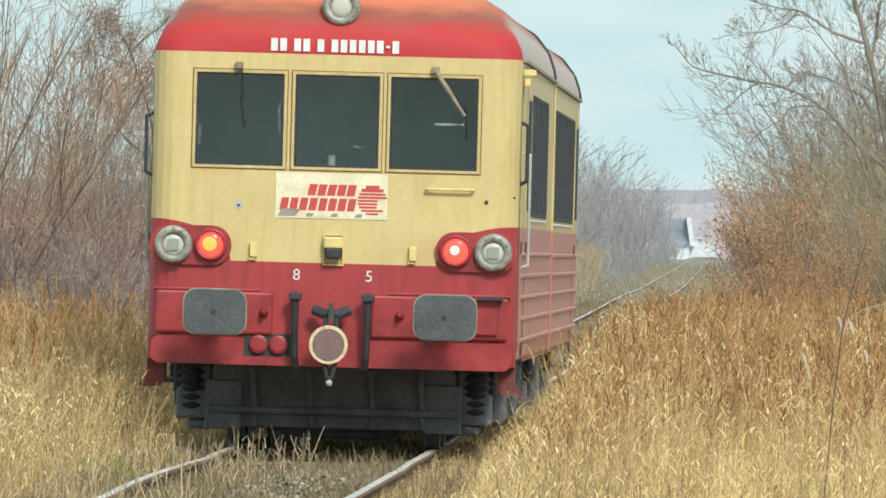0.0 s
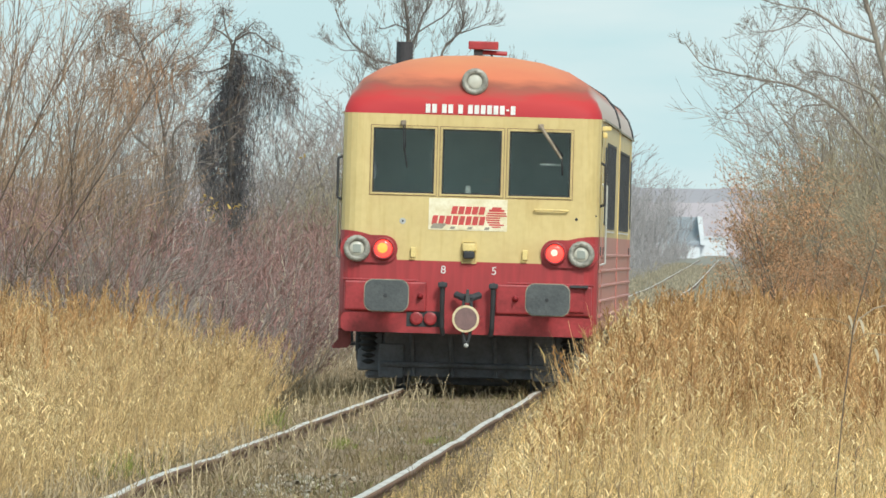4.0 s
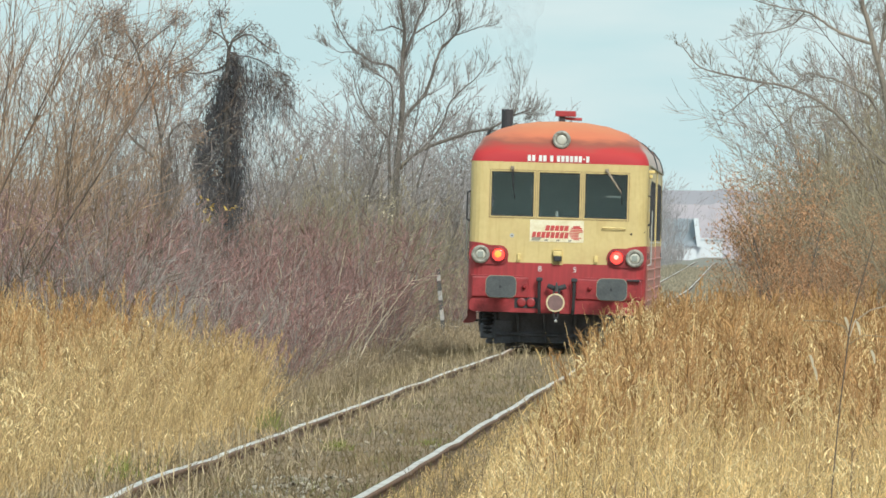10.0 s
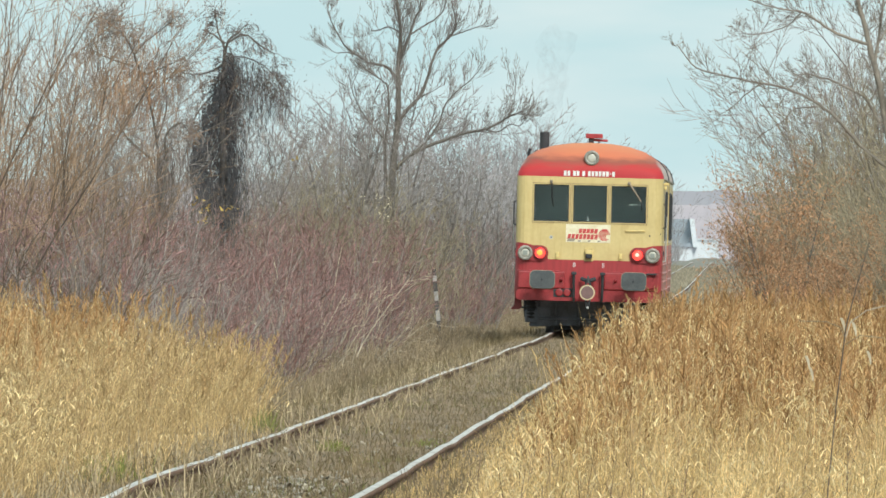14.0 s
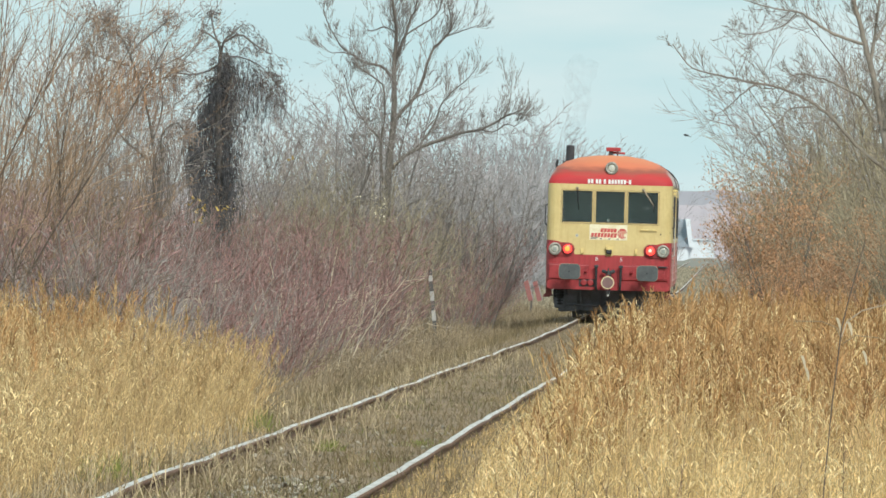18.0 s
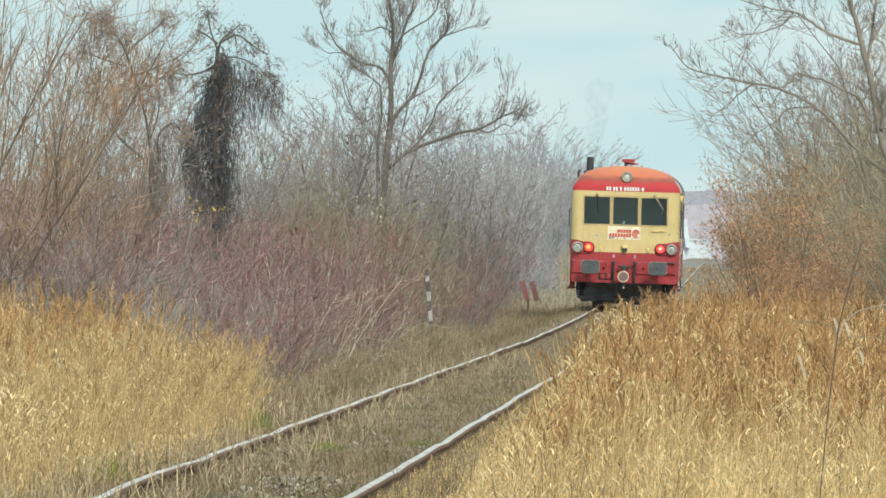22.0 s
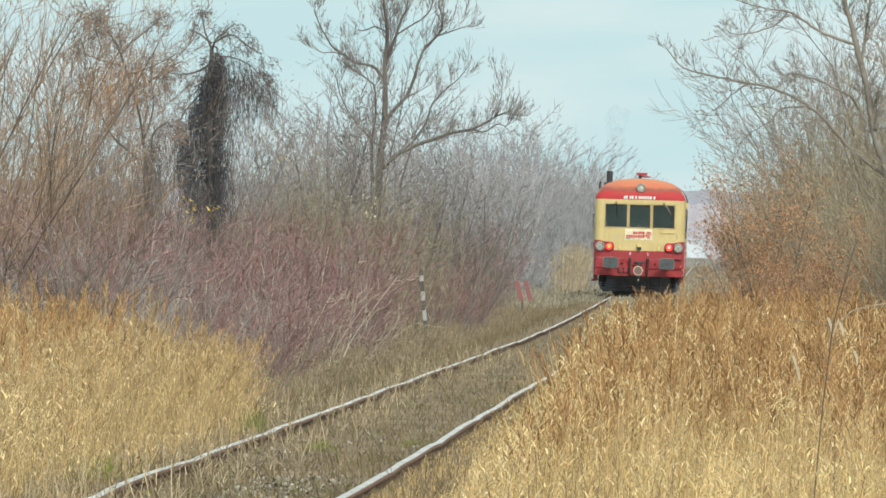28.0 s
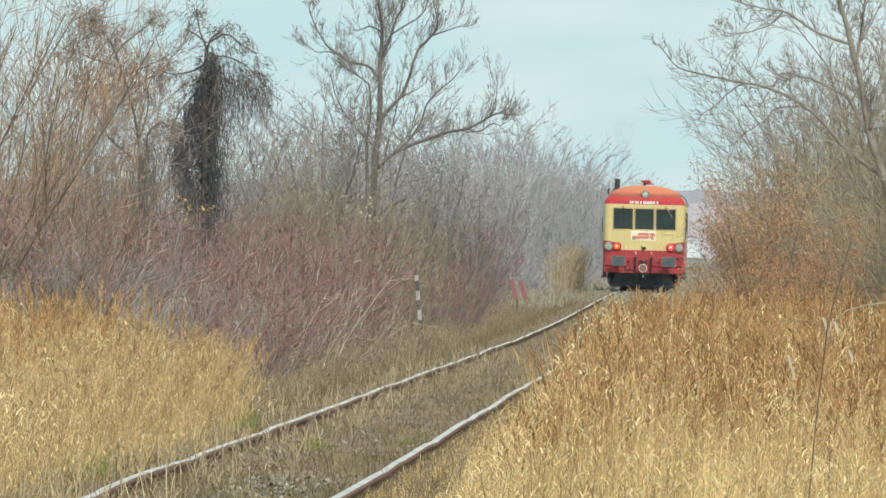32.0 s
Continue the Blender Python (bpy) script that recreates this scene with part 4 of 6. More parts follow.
    for ch, xx in (("8", -0.275), ("5", 0.275)):
        cu = bpy.data.curves.new("digit", "FONT")
        cu.body, cu.size, cu.extrude, cu.align_x = ch, 0.12, 0.002, "CENTER"
        cu.materials.append(WHITE)
        dg = new("digit", cu)
        dg.parent = car
        dg.matrix_basis = Matrix.Translation((xx, -0.006, 1.285)) @ pose(0, 0, 0, 90, 0, 0)
    # corner handrails, mirror bracket, steps
    for s in (-1, 1):
        part("corner_handrail", pipe([(s * 1.39, 0.24, 2.05), (s * 1.45, 0.22, 2.08), (s * 1.45, 0.22, 2.50), (s * 1.39, 0.24, 2.53)], 0.014), BLACK, car, "black corner handrail")
        part("corner_step", plate([(s * 1.40, 0.66), (s * 1.40, 0.54), (s * 1.47, 0.46), (s * 1.45, 0.44), (s * 1.30, 0.45), (s * 1.26, 0.50), (s * 1.27, 0.66)], 0.28, 0.50), DARKRED, car, "battered dark red corner step")
    part("mirror_bracket", solid((1.40, 1.50, 0.32, 0.42, 2.88, 2.93), (1.41, 1.46, 0.34, 0.40, 2.80, 2.86), bev=0.01), CREAM, car)
    # horn box on the crown
    horn = part("roof_horn", solid((-0.16, 0.17, 5.4, 5.65, 3.77, 3.86), bev=0.01), RED, car, "red horn box on a stalk")
    part("horn_stalk", solid((-0.10, 0.0, 5.45, 5.6, 3.63, 3.77)), BLACK, horn)
    part("horn_arm", rod(bmesh.new(), (0.0, 5.5, 3.74), (0.27, 5.5, 3.73), 0.025), RED, horn)
    part("horn_stay", pipe([(-0.02, 5.5, 3.66), (0.10, 5.5, 3.66), (0.10, 5.5, 3.74)], 0.012), BLACK, horn)
    return car


tail_car = make_car("cream and red railcar with glowing tail lamps and exhaust stack", True)
lead_car = make_car("leading cream and red railcar with a red roof", False)
stack = part("exhaust_pipe", lathe([(0.095, 3.3), (0.095, 3.92), (0.08, 3.92), (0.08, 3.75)], (-1.05, 15.0, 0), "Z", 16), BLACK, tail_car, "black exhaust stack")
part("stack_base", solid((-1.22, -0.9, 14.8, 15.6, 3.3, 3.56), bev=0.02), BLACK, stack)
part("air_pipe", pipe([(-1.33, 15.0, 3.2), (-1.36, 15.0, 3.48), (-1.33, 15.0, 3.58)], 0.03), BLACK, stack)
bellows = part("gangway_bellows", solid((-0.55, 0.55, -0.62, 0.02, 0.9, 2.9), bev=0.03), RUBBER, lead_car, "black gangway bellows")
for i in range(5):
    part("bellows_fold", ring(-0.6, 0.6, 0.86, 2.94, 0.06, -0.58 + i * 0.12, -0.54 + i * 0.12), RUBBER, bellows)
wheelsets = [wheelset(c, y + k) for c in (tail_car, lead_car) for y in (3.3, CAR_L - 3.3) for k in (-1.15, 1.15)]
# ---- grasses ----
rg = np.random.default_rng(7)


def ground_at(X, Y):
    return np.array([ground_z(x, y) for x, y in zip(X, Y)])


def line_x(Y):
    return np.array([track_x(y) for y in Y])


def lumps(X, Y, k, seed):
    return np.array([noise.noise((x * k, y * k * 0.35, seed)) for x, y in zip(X, Y)])


def clumps(X, Y, seed):
    """Tussocks drawn out along the line, from about -1 to 1."""
    a = np.array([noise.noise((x * 2.0, y * 0.055, seed)) for x, y in zip(X, Y)])
    b = np.array([noise.noise((x * 5.5, y * 0.16, seed + 40)) for x, y in zip(X, Y)])
    return a + 0.6 * b


def stand(name, label, X, Y, top, leaf_mat, plume_mat, leaves, leaf_len, leaf_w, plume_share, stem_w, lean=0.16, leafy=0.95):
    """A stand of tall dry grass: stems, arching leaves and feathery heads."""
    N = len(X)
    Z = ground_at(X, Y)
    H = np.maximum(top - Z, 0.12) * rg.uniform(0.72, 1.06, N)
    P = np.stack([X, Y, Z - 0.02], 1)
    az = 4.0 * clumps(X, Y, 77) + rg.normal(0, 1.3, N)
    le, be = np.abs(rg.normal(0, lean, N)), rg.normal(0.12, 0.12, N)
    face = rg.normal(0.0, 0.6, N)
    V, F = blades(P, az, le, be, H, stem_w * rg.uniform(0.7, 1.4, N), 3, 0.4, face)
    tagged(quads("grass_stems", V, F, leaf_mat), "standing dry stalks of " + label.split(" with ")[0], "grass", kind="stuff")
    sets = []
    for i in range(leaves):
        k = 0.15 + (leafy - 0.15) * ((i + 0.5) / leaves) ** 0.8
        Q = along(P, az, le, be, H, k)
        Q[:, 2] += rg.uniform(-0.05, 0.05, N)
        n = rg.random(N) < 0.9
        m = int(n.sum())
        sets.append(blades(Q[n], rg.uniform(0, 2 * math.pi, m), rg.uniform(0.05, 1.0, m), rg.uniform(0.6, 3.4, m), leaf_len * rg.uniform(0.5, 1.25, m) * np.minimum(1, H[n] / 0.7), leaf_w * rg.uniform(0.5, 1.4, m), 3, 0.1, rg.normal(0, 0.7, m)))
    V, F = merge(*sets)
    ob = tagged(quads(name, V, F, leaf_mat), label, "grass", kind="stuff")
    if plume_share:
        n = (rg.random(N) < plume_share) & (H > 0.7)
        T = along(P, az, le, be, H, np.ones(N))[n]
        m = len(T)
        th = (le + be)[n]
        d = np.stack([np.cos(az[n]) * np.sin(th), np.sin(az[n]) * np.sin(th), np.cos(th)], 1)
        sets = []
        size = rg.uniform(0.7, 1.25, m)
        for i in range(22):
            k = i / 22
            Q = T - d * (size * (0.30 * (1 - k) - 0.02))[:, None] + rg.normal(0, 0.007, (m, 3))
            a = rg.normal(az[n], 1.3)
            sets.append(blades(Q, a, rg.uniform(0.05, 0.75, m), rg.uniform(0.1, 1.1, m), size * 0.10 * (1.2 - 0.75 * k) * rg.uniform(0.6, 1.3, m), 0.010 * rg.uniform(0.6, 1.4, m), 2, 0.25, rg.normal(0, 0.7, m)))
        V, F = merge(*sets)
        tagged(quads("reed_plumes", V, F, plume_mat), "feathery dry seed heads on the tall grass", "reed", kind="stuff")
    return ob


def sow(n, y0, y1, e0, e1, side, power=1.5, epow=1.0):
    Y = y0 + (y1 - y0) * rg.random(n) ** power
    e = e0 + (e1 - e0) * rg.random(n) ** epow
    return line_x(Y) + side * (0.75 + e), Y, e


# tall reeds on the right bank
def reed_top(e, Y):
    """Height of the reeds' tops: low by the rail, tall behind, sinking along the line."""
    e = e - 0.0065 * np.maximum(168 - Y, 0)
    return np.minimum(np.interp(e, [-0.4, 0.1, 0.3, 0.6, 0.9, 1.1, 1.4, 6.5], [-0.35, -0.25, -0.05, 0.25, 0.48, 0.85, 1.26, 1.34]), 1.56 - 72.0 * Y / FOCAL)


def near_cap(Y):
    """Height of the straw grass, rising away from the nearest edge."""
    return np.interp(Y, [107, 116, 126, 142, 170, 300], [0.29, 0.52, 0.76, 0.96, 0.98, 0.66])


X, Y, e = sow(9500, 132, 400, 0.75, 6.0, 1, 1.7, 1.2)
top = reed_top(e, Y) + 0.16 * clumps(X, Y, 1) * np.clip(e - 0.5, 0, 1) - 0.50 * rg.random(len(X)) ** 1.6
stand("reed_bed", "tall golden reeds with brown heads beside the track", X, Y, top, REED, PLUME, 5, 0.20, 0.0075, 0.72, 0.005, 0.14, 0.66)
X, Y, e = sow(9000, 107, 300, 0.12, 5.5, 1, 2.2, 1.1)
top = np.minimum(reed_top(e, Y) - 0.03, near_cap(Y) + 0.26 * clumps(X, Y, 6)) + 0.18 * clumps(X, Y, 9) * np.clip(e - 0.2, 0, 1)
stand("dry_grass", "bright straw-coloured grass with curling leaves beside the track", X, Y, top, STRAW, STRAW, 10, 0.15, 0.0062, 0.0, 0.0035, 0.26)
# fine blades between the reeds' feet
X, Y, e = sow(16000, 107, 260, 0.10, 4.5, 1, 2.0, 1.1)
Z = ground_at(X, Y)
top = np.minimum(reed_top(e, Y), near_cap(Y) + 0.05 + 0.26 * clumps(X, Y, 6)) - 0.4 * rg.random(len(X))
V, F = blades(np.stack([X, Y, Z - 0.02], 1), rg.uniform(0, 6.28, len(X)), np.abs(rg.normal(0, 0.26, len(X))), rg.normal(0.4, 0.6, len(X)), np.maximum(top - Z, 0.10), 0.0045 * rg.uniform(0.6, 1.5, len(X)), 4, 0.2, rg.normal(0, 0.6, len(X)))
tagged(quads("straw_blades", V, F, HAY), "fine straw blades among the reeds", "grass", kind="stuff")
# pale leaf tips curling over the grass, the grass's highlights put into their colour
CURL = material("highlit_curled_leaf", (0.90, 0.72, 0.39), (0.72, 0.53, 0.25), rough=0.4, scale=0.8, fine=9, bump=0.0, spread=0.3, through_light=0.2)
for n, y0, y1, e1, side in ((9000, 107, 235, 4.8, 1), (8500, 126, 205, 4.5, -1)):
    X, Y, e = sow(n, y0, y1, 0.3, e1, side, 1.6, 1.0)
    top = np.minimum(reed_top(e, Y), near_cap(Y) + 0.08 + 0.26 * clumps(X, Y, 6)) if side > 0 else np.interp(e, [0.3, 0.7, 1.4, 2.4, 4.5], [0.1, 0.55, 0.68, 0.95, 1.0]) - 0.6 * (Y > 200) + 0.36 * clumps(X, Y, 4)
    Z = top - 0.04 - 0.28 * rg.random(n) ** 1.5
    ok = Z > ground_at(X, Y) + 0.10
    X, Y, Z = X[ok], Y[ok], Z[ok]
    n = len(X)
    az, size = rg.uniform(0, 6.28, n), rg.uniform(0.05, 0.12, n)
    V, F = blades(np.stack([X, Y, Z], 1), az, rg.uniform(0.0, 0.5, n), rg.uniform(1.6, 3.4, n), size, 0.0072 * rg.uniform(0.6, 1.4, n), 5, 0.15, rg.normal(0, 0.8, n))
    tagged(quads("curled_leaves", V, F, CURL), "pale leaf tips curling over the dry grass, highlights in their colour", "grass", kind="stuff")
# dark weed stems in the near grass
X, Y, e = sow(70, 107, 114, 1.2, 2.3, 1, 1.0, 1.0)
stand("brown_weeds", "tangle of dark brown weeds in the near grass", X, Y, 0.44 + 0.25 * lumps(X, Y, 1.8, 57) + 0.14 * rg.random(70), WEED, WEED, 7, 0.14, 0.005, 0.0, 0.005, 0.45)
X, Y, e = sow(150, 126, 195, 0.5, 4.0, -1, 1.0, 1.0)
stand("brown_weeds", "dark brown weeds scattered through the meadow grass", X, Y, np.interp(e, [0.5, 1.0, 4.0], [0.35, 0.62, 0.9]) + 0.2 * lumps(X, Y, 1.8, 58), WEED, WEED, 6, 0.10, 0.006, 0.0, 0.005, 0.3)
X, Y, e = sow(120, 108, 135, 0.5, 4.5, 1, 1.0, 1.0)
stand("brown_weeds", "dark brown branching weeds in the straw grass", X, Y, 0.55 + 0.25 * lumps(X, Y, 0.8, 51) - 0.004 * (Y - 108), WEED, WEED, 5, 0.12, 0.005, 0.0, 0.005, 0.3)


# meadow grass on the left bank, ending where the bushes come close
def meadow(n, y0, y1, e1, power):
    X, Y, e = sow(n, y0, y1, 0.15, e1, -1, power, 1.0)
    ok = e > 0.2 + 0.030 * np.maximum(Y - 184, 0) + rg.normal(0, 0.12, n) * (Y > 184)
    return X[ok], Y[ok], e[ok]


def meadow_top(X, Y, e):
    e = e * np.interp(Y, [135, 195], [0.62, 1.2])
    t = np.interp(e, [0.15, 0.4, 0.7, 1.4, 1.7, 2.4, 7.0], [-0.12, 0.34, 0.70, 0.80, 0.98, 1.04, 1.08])
    return t + 0.36 * clumps(X, Y, 4) * np.clip(2 * e - 0.4, 0, 1) - 0.020 * np.clip(Y - 200, 0, 40) * np.clip(1.6 - 0.3 * e, 0.3, 1)


X, Y, e = meadow(9000, 124, 226, 6.0, 1.25)
stand("meadow_grass", "dry golden meadow grass left standing beside the track", X, Y, meadow_top(X, Y, e), HAY, HEADS, 6, 0.15, 0.0065, 0.22, 0.004, 0.28)
X, Y, e = meadow(13000, 124, 222, 5.5, 1.25)
Z = ground_at(X, Y)
V, F = blades(np.stack([X, Y, Z - 0.02], 1), rg.uniform(0, 6.28, len(X)), np.abs(rg.normal(0, 0.3, len(X))), rg.normal(0.45, 0.6, len(X)), np.maximum(meadow_top(X, Y, e) - Z - 0.4 * rg.random(len(X)), 0.08), 0.0055 * rg.uniform(0.6, 1.5, len(X)), 3, 0.2, rg.normal(0, 0.6, len(X)))
tagged(quads("straw_blades", V, F, HAY), "fine dry blades in the meadow grass", "grass", kind="stuff")
# reeds with brown heads standing in the meadow
X, Y, e = sow(900, 150, 205, 1.5, 4.5, -1, 1.0, 1.0)
stand("reed_bed", "golden brown reeds in the meadow with feathery heads", X, Y, 1.16 + 0.16 * lumps(X, Y, 0.9, 21) - 0.3 * rg.random(len(X)) ** 2, REED, PLUME, 4, 0.16, 0.007, 0.8, 0.005, 0.14, 0.7)
# dark thistle stalks at the meadow's edge
X, Y, e = sow(90, 186, 206, 1.35, 1.75, -1, 1.0, 1.0)
stand("brown_weeds", "dark seeding weeds at the edge of the meadow", X, Y, 0.78 + 0.25 * lumps(X, Y, 1.5, 23), WEED, WEED, 6, 0.10, 0.008, 0.0, 0.006, 0.25)
# rough grass beside the far track
X, Y, e = sow(7000, 620, 1500, 0.15, 7.0, -1, 1.3, 1.3)
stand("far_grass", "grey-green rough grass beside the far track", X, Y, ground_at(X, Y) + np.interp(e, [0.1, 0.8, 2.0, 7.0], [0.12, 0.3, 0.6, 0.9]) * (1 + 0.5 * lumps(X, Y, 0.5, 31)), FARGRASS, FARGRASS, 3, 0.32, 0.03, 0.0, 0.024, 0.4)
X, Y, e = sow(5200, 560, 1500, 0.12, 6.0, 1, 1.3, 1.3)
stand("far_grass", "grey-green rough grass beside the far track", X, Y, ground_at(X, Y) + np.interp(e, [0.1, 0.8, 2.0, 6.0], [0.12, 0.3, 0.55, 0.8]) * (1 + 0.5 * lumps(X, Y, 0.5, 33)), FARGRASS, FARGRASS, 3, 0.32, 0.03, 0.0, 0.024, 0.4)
n = 4200
Y = 620 + 800 * rg.random(n) ** 1.4
X = line_x(Y) + rg.uniform(-0.66, 0.66, n)
P = np.stack([X, Y, ground_at(X, Y) - 0.01], 1)
V, F = blades(P, rg.uniform(0, 6.28, n), rg.uniform(0, 0.6, n), rg.uniform(0, 0.9, n), rg.uniform(0.08, 0.2, n), rg.uniform(0.03, 0.06, n), 2, 0.3, rg.normal(0, 0.6, n))
tagged(quads("far_track_grass", V, F, FARGRASS), "grey-green grass between the far rails", "grass", kind="stuff")
# short greyish grass in the trackbed and on its shoulders
n = 66000
Y = 118 + 580 * rg.random(n) ** 2.5
e = rg.uniform(-3.6, 3.0, n)
X = line_x(Y) + e
on_rail = np.abs(np.abs(e) - 0.752) < 0.06
X, Y, e = X[~on_rail], Y[~on_rail], e[~on_rail]
h = rg.uniform(0.04, 0.15, len(X)) * (1 + 1.1 * np.clip(np.abs(e) - 0.85, 0, 1.2)) * np.maximum(0.85 + 0.8 * lumps(X, Y, 0.9, 8) + 0.4 * lumps(X, Y, 2.5, 18), 0.4)
P = np.stack([X, Y, ground_at(X, Y) - 0.01], 1)
V, F = blades(P, rg.uniform(0, 6.28, len(X)), rg.uniform(0, 0.6, len(X)), rg.uniform(0, 0.9, len(X)), np.maximum(h, 0.03), rg.uniform(0.006, 0.014, len(X)), 2, 0.15, rg.normal(0, 0.7, len(X)))
tagged(quads("track_grass", V, F, DULL), "short withered grass between and beside the rails", "grass", kind="stuff")
# dead grass lying flat over the trackbed
n = 26000
Y = 118 + 260 * rg.random(n) ** 1.8
X = line_x(Y) + rg.uniform(-2.4, 2.2, n)
P = np.stack([X, Y, ground_at(X, Y) + rg.uniform(0.0, 0.03, n)], 1)
V, F = blades(P, rg.uniform(0, 6.28, n), rg.uniform(0.9, 1.5, n), rg.uniform(0, 0.5, n), rg.uniform(0.04, 0.13, n), rg.uniform(0.005, 0.012, n), 1, 0.3, rg.normal(0, 0.8, n))
tagged(quads("grass_litter", V, F, VERGE), "flattened dead grass over the trackbed", "grass", kind="stuff")
# dry weed stalks between the rails
TRACKWEED = material("tan_track_weed", (0.47, 0.38, 0.24), (0.27, 0.21, 0.125), rough=0.8, scale=1, fine=9, bump=0.0, spread=0.4)
X, Y, e = sow(620, 120, 330, 0.0, 1.4, -1, 1.5)
X = X + 0.75
P = np.stack([X, Y, ground_at(X, Y) - 0.01], 1)
st = [blades(P, rg.uniform(0, 6.28, 620), rg.uniform(0, 0.35, 620), rg.uniform(-0.2, 0.4, 620), rg.uniform(0.12, 0.34, 620), 0.006, 3, 0.5, rg.normal(0, 0.5, 620))]
for i in range(4):
    st.append(blades(along(P, np.zeros(620), np.zeros(620), np.zeros(620), 0.2, rg.uniform(0.3, 1.0)), rg.uniform(0, 6.28, 620), rg.uniform(0.3, 1.0, 620), 0.3, rg.uniform(0.04, 0.10, 620), 0.006, 2, 0.4, rg.normal(0, 0.5, 620)))
V, F = merge(*st)
tagged(quads("track_weeds", V, F, TRACKWEED), "dry weed stalks between the rails", "weed", kind="stuff")
# pale ballast showing through the grass
PEBBLE = material("pale_grey_ballast", (0.36, 0.32, 0.25), (0.24, 0.21, 0.165), rough=0.9, scale=6, fine=30, bump=0.1, spread=0.35)
n = 420
Y = np.concatenate([rg.normal(144, 5, 300), rg.uniform(122, 200, 120)])
X = line_x(Y) + np.concatenate([rg.normal(0.05, 0.18, 300), rg.uniform(-0.66, 0.66, 120)])
P = np.stack([X, Y, ground_at(X, Y) + 0.004], 1)
d = rg.normal(0, 1, (n, 3)) * (1, 1, 0.4)
d *= (rg.uniform(0.012, 0.03, n) / np.linalg.norm(d, axis=1))[:, None]
V, F = sticks(P - d, P + d, rg.uniform(0.012, 0.028, n), rg.uniform(0.010, 0.022, n), 5)
tagged(quads("ballast_stones", V, F, PEBBLE), "pale ballast stones showing between the rails", "stones", kind="stuff")
# olive moss and weeds in patches of the trackbed
OLIVE = material("olive_track_weed", (0.21, 0.20, 0.07), (0.12, 0.12, 0.05), rough=0.85, scale=0.6, fine=8, bump=0.0, spread=0.4, through_light=0.2)
n = 9000
Y = 120 + 230 * rg.random(n) ** 1.6
X = line_x(Y) + rg.uniform(-1.5, 1.0, n)
ok = lumps(X, Y, 0.55, 71) > 0.14
X, Y = X[ok], Y[ok]
n = len(X)
V, F = blades(np.stack([X, Y, ground_at(X, Y) - 0.01], 1), rg.uniform(0, 6.28, n), rg.uniform(0.1, 0.9, n), rg.uniform(0, 0.9, n), rg.uniform(0.04, 0.12, n), rg.uniform(0.006, 0.012, n), 2, 0.2, rg.normal(0, 0.7, n))
tagged(quads("olive_weeds", V, F, OLIVE), "low olive-green weeds in patches of the trackbed", "weed", kind="stuff")
# fresh green tufts
for px, py, rad, tall in ((-1.74, 190, 0.09, 0.24), (-0.99, 174, 0.06, 0.11), (-2.42, 148, 0.14, 0.26), (-0.25, 180, 0.10, 0.07), (-0.6, 166, 0.16, 0.05)):
    n = 150
    X, Y = px + rg.normal(0, rad, n), py + rg.normal(0, rad * 9, n)
    P = np.stack([X, Y, ground_at(X, Y) - 0.01], 1)
    V, F = blades(P, rg.uniform(0, 6.28, n), rg.uniform(0, 0.5, n), rg.uniform(0, 0.9, n), tall * rg.uniform(0.5, 1.1, n), 0.008, 2, 0.15, rg.normal(0, 0.7, n))
    tagged(quads("green_tuft", V, F, GREEN), "tuft of fresh green grass by the rail", "grass", kind="stuff")
# taller grey grass at the foot of the bushes
X, Y, e = sow(9000, 235, 720, 1.3, 4.2, -1, 1.5, 1.0)
top = np.interp(e, [1.3, 2.0, 3.0, 4.2], [-0.12, -0.04, 0.10, 0.22]) + 0.14 * lumps(X, Y, 0.7, 14) + track_z(500) * 0.5
stand("verge_grass", "grey-brown withered grass at the foot of the bushes", X, Y, top, VERGE, VERGE, 3, 0.25, 0.014, 0.0, 0.01, 0.3)
# pale reed clump far along the line
n = 420
Y = rg.uniform(735, 790, n)
X = line_x(Y) - 0.75 - rg.uniform(1.5, 2.5, n)
stand("reed_clump", "pale dry reed clump by the far track", X, Y, 1.9 + 0.5 * lumps(X, Y, 0.6, 3) - 0.3 * np.abs(X - line_x(Y) + 2.6), TANGRASS, TANGRASS, 4, 0.5, 0.03, 0.0, 0.02)


# ---- shrubs and trees ----
def mesh_of(rng, segs, levels, n):
    sel = [segs[i] for i in levels if i < len(segs)]
    return sticks(*(np.concatenate([s[k] for s in sel]) for k in range(4)), n=n)


def leaf_set(rng, ends, count, size, droop=1.2, spread=0.12):
    """Small leaves hung about the twig ends."""
    P = ends[rng.integers(0, len(ends), count)] + rng.normal(0, spread, (count, 3))
    return blades(P, rng.uniform(0, 6.28, count), rng.uniform(0.6, 1.6, count) + droop * 0.5, rng.uniform(0.2, 1.2, count), size * rng.uniform(0.6, 1.4, count), size * 0.5 * rng.uniform(0.6, 1.3, count), 2, 0.3, rng.uniform(0, 3.14, count))


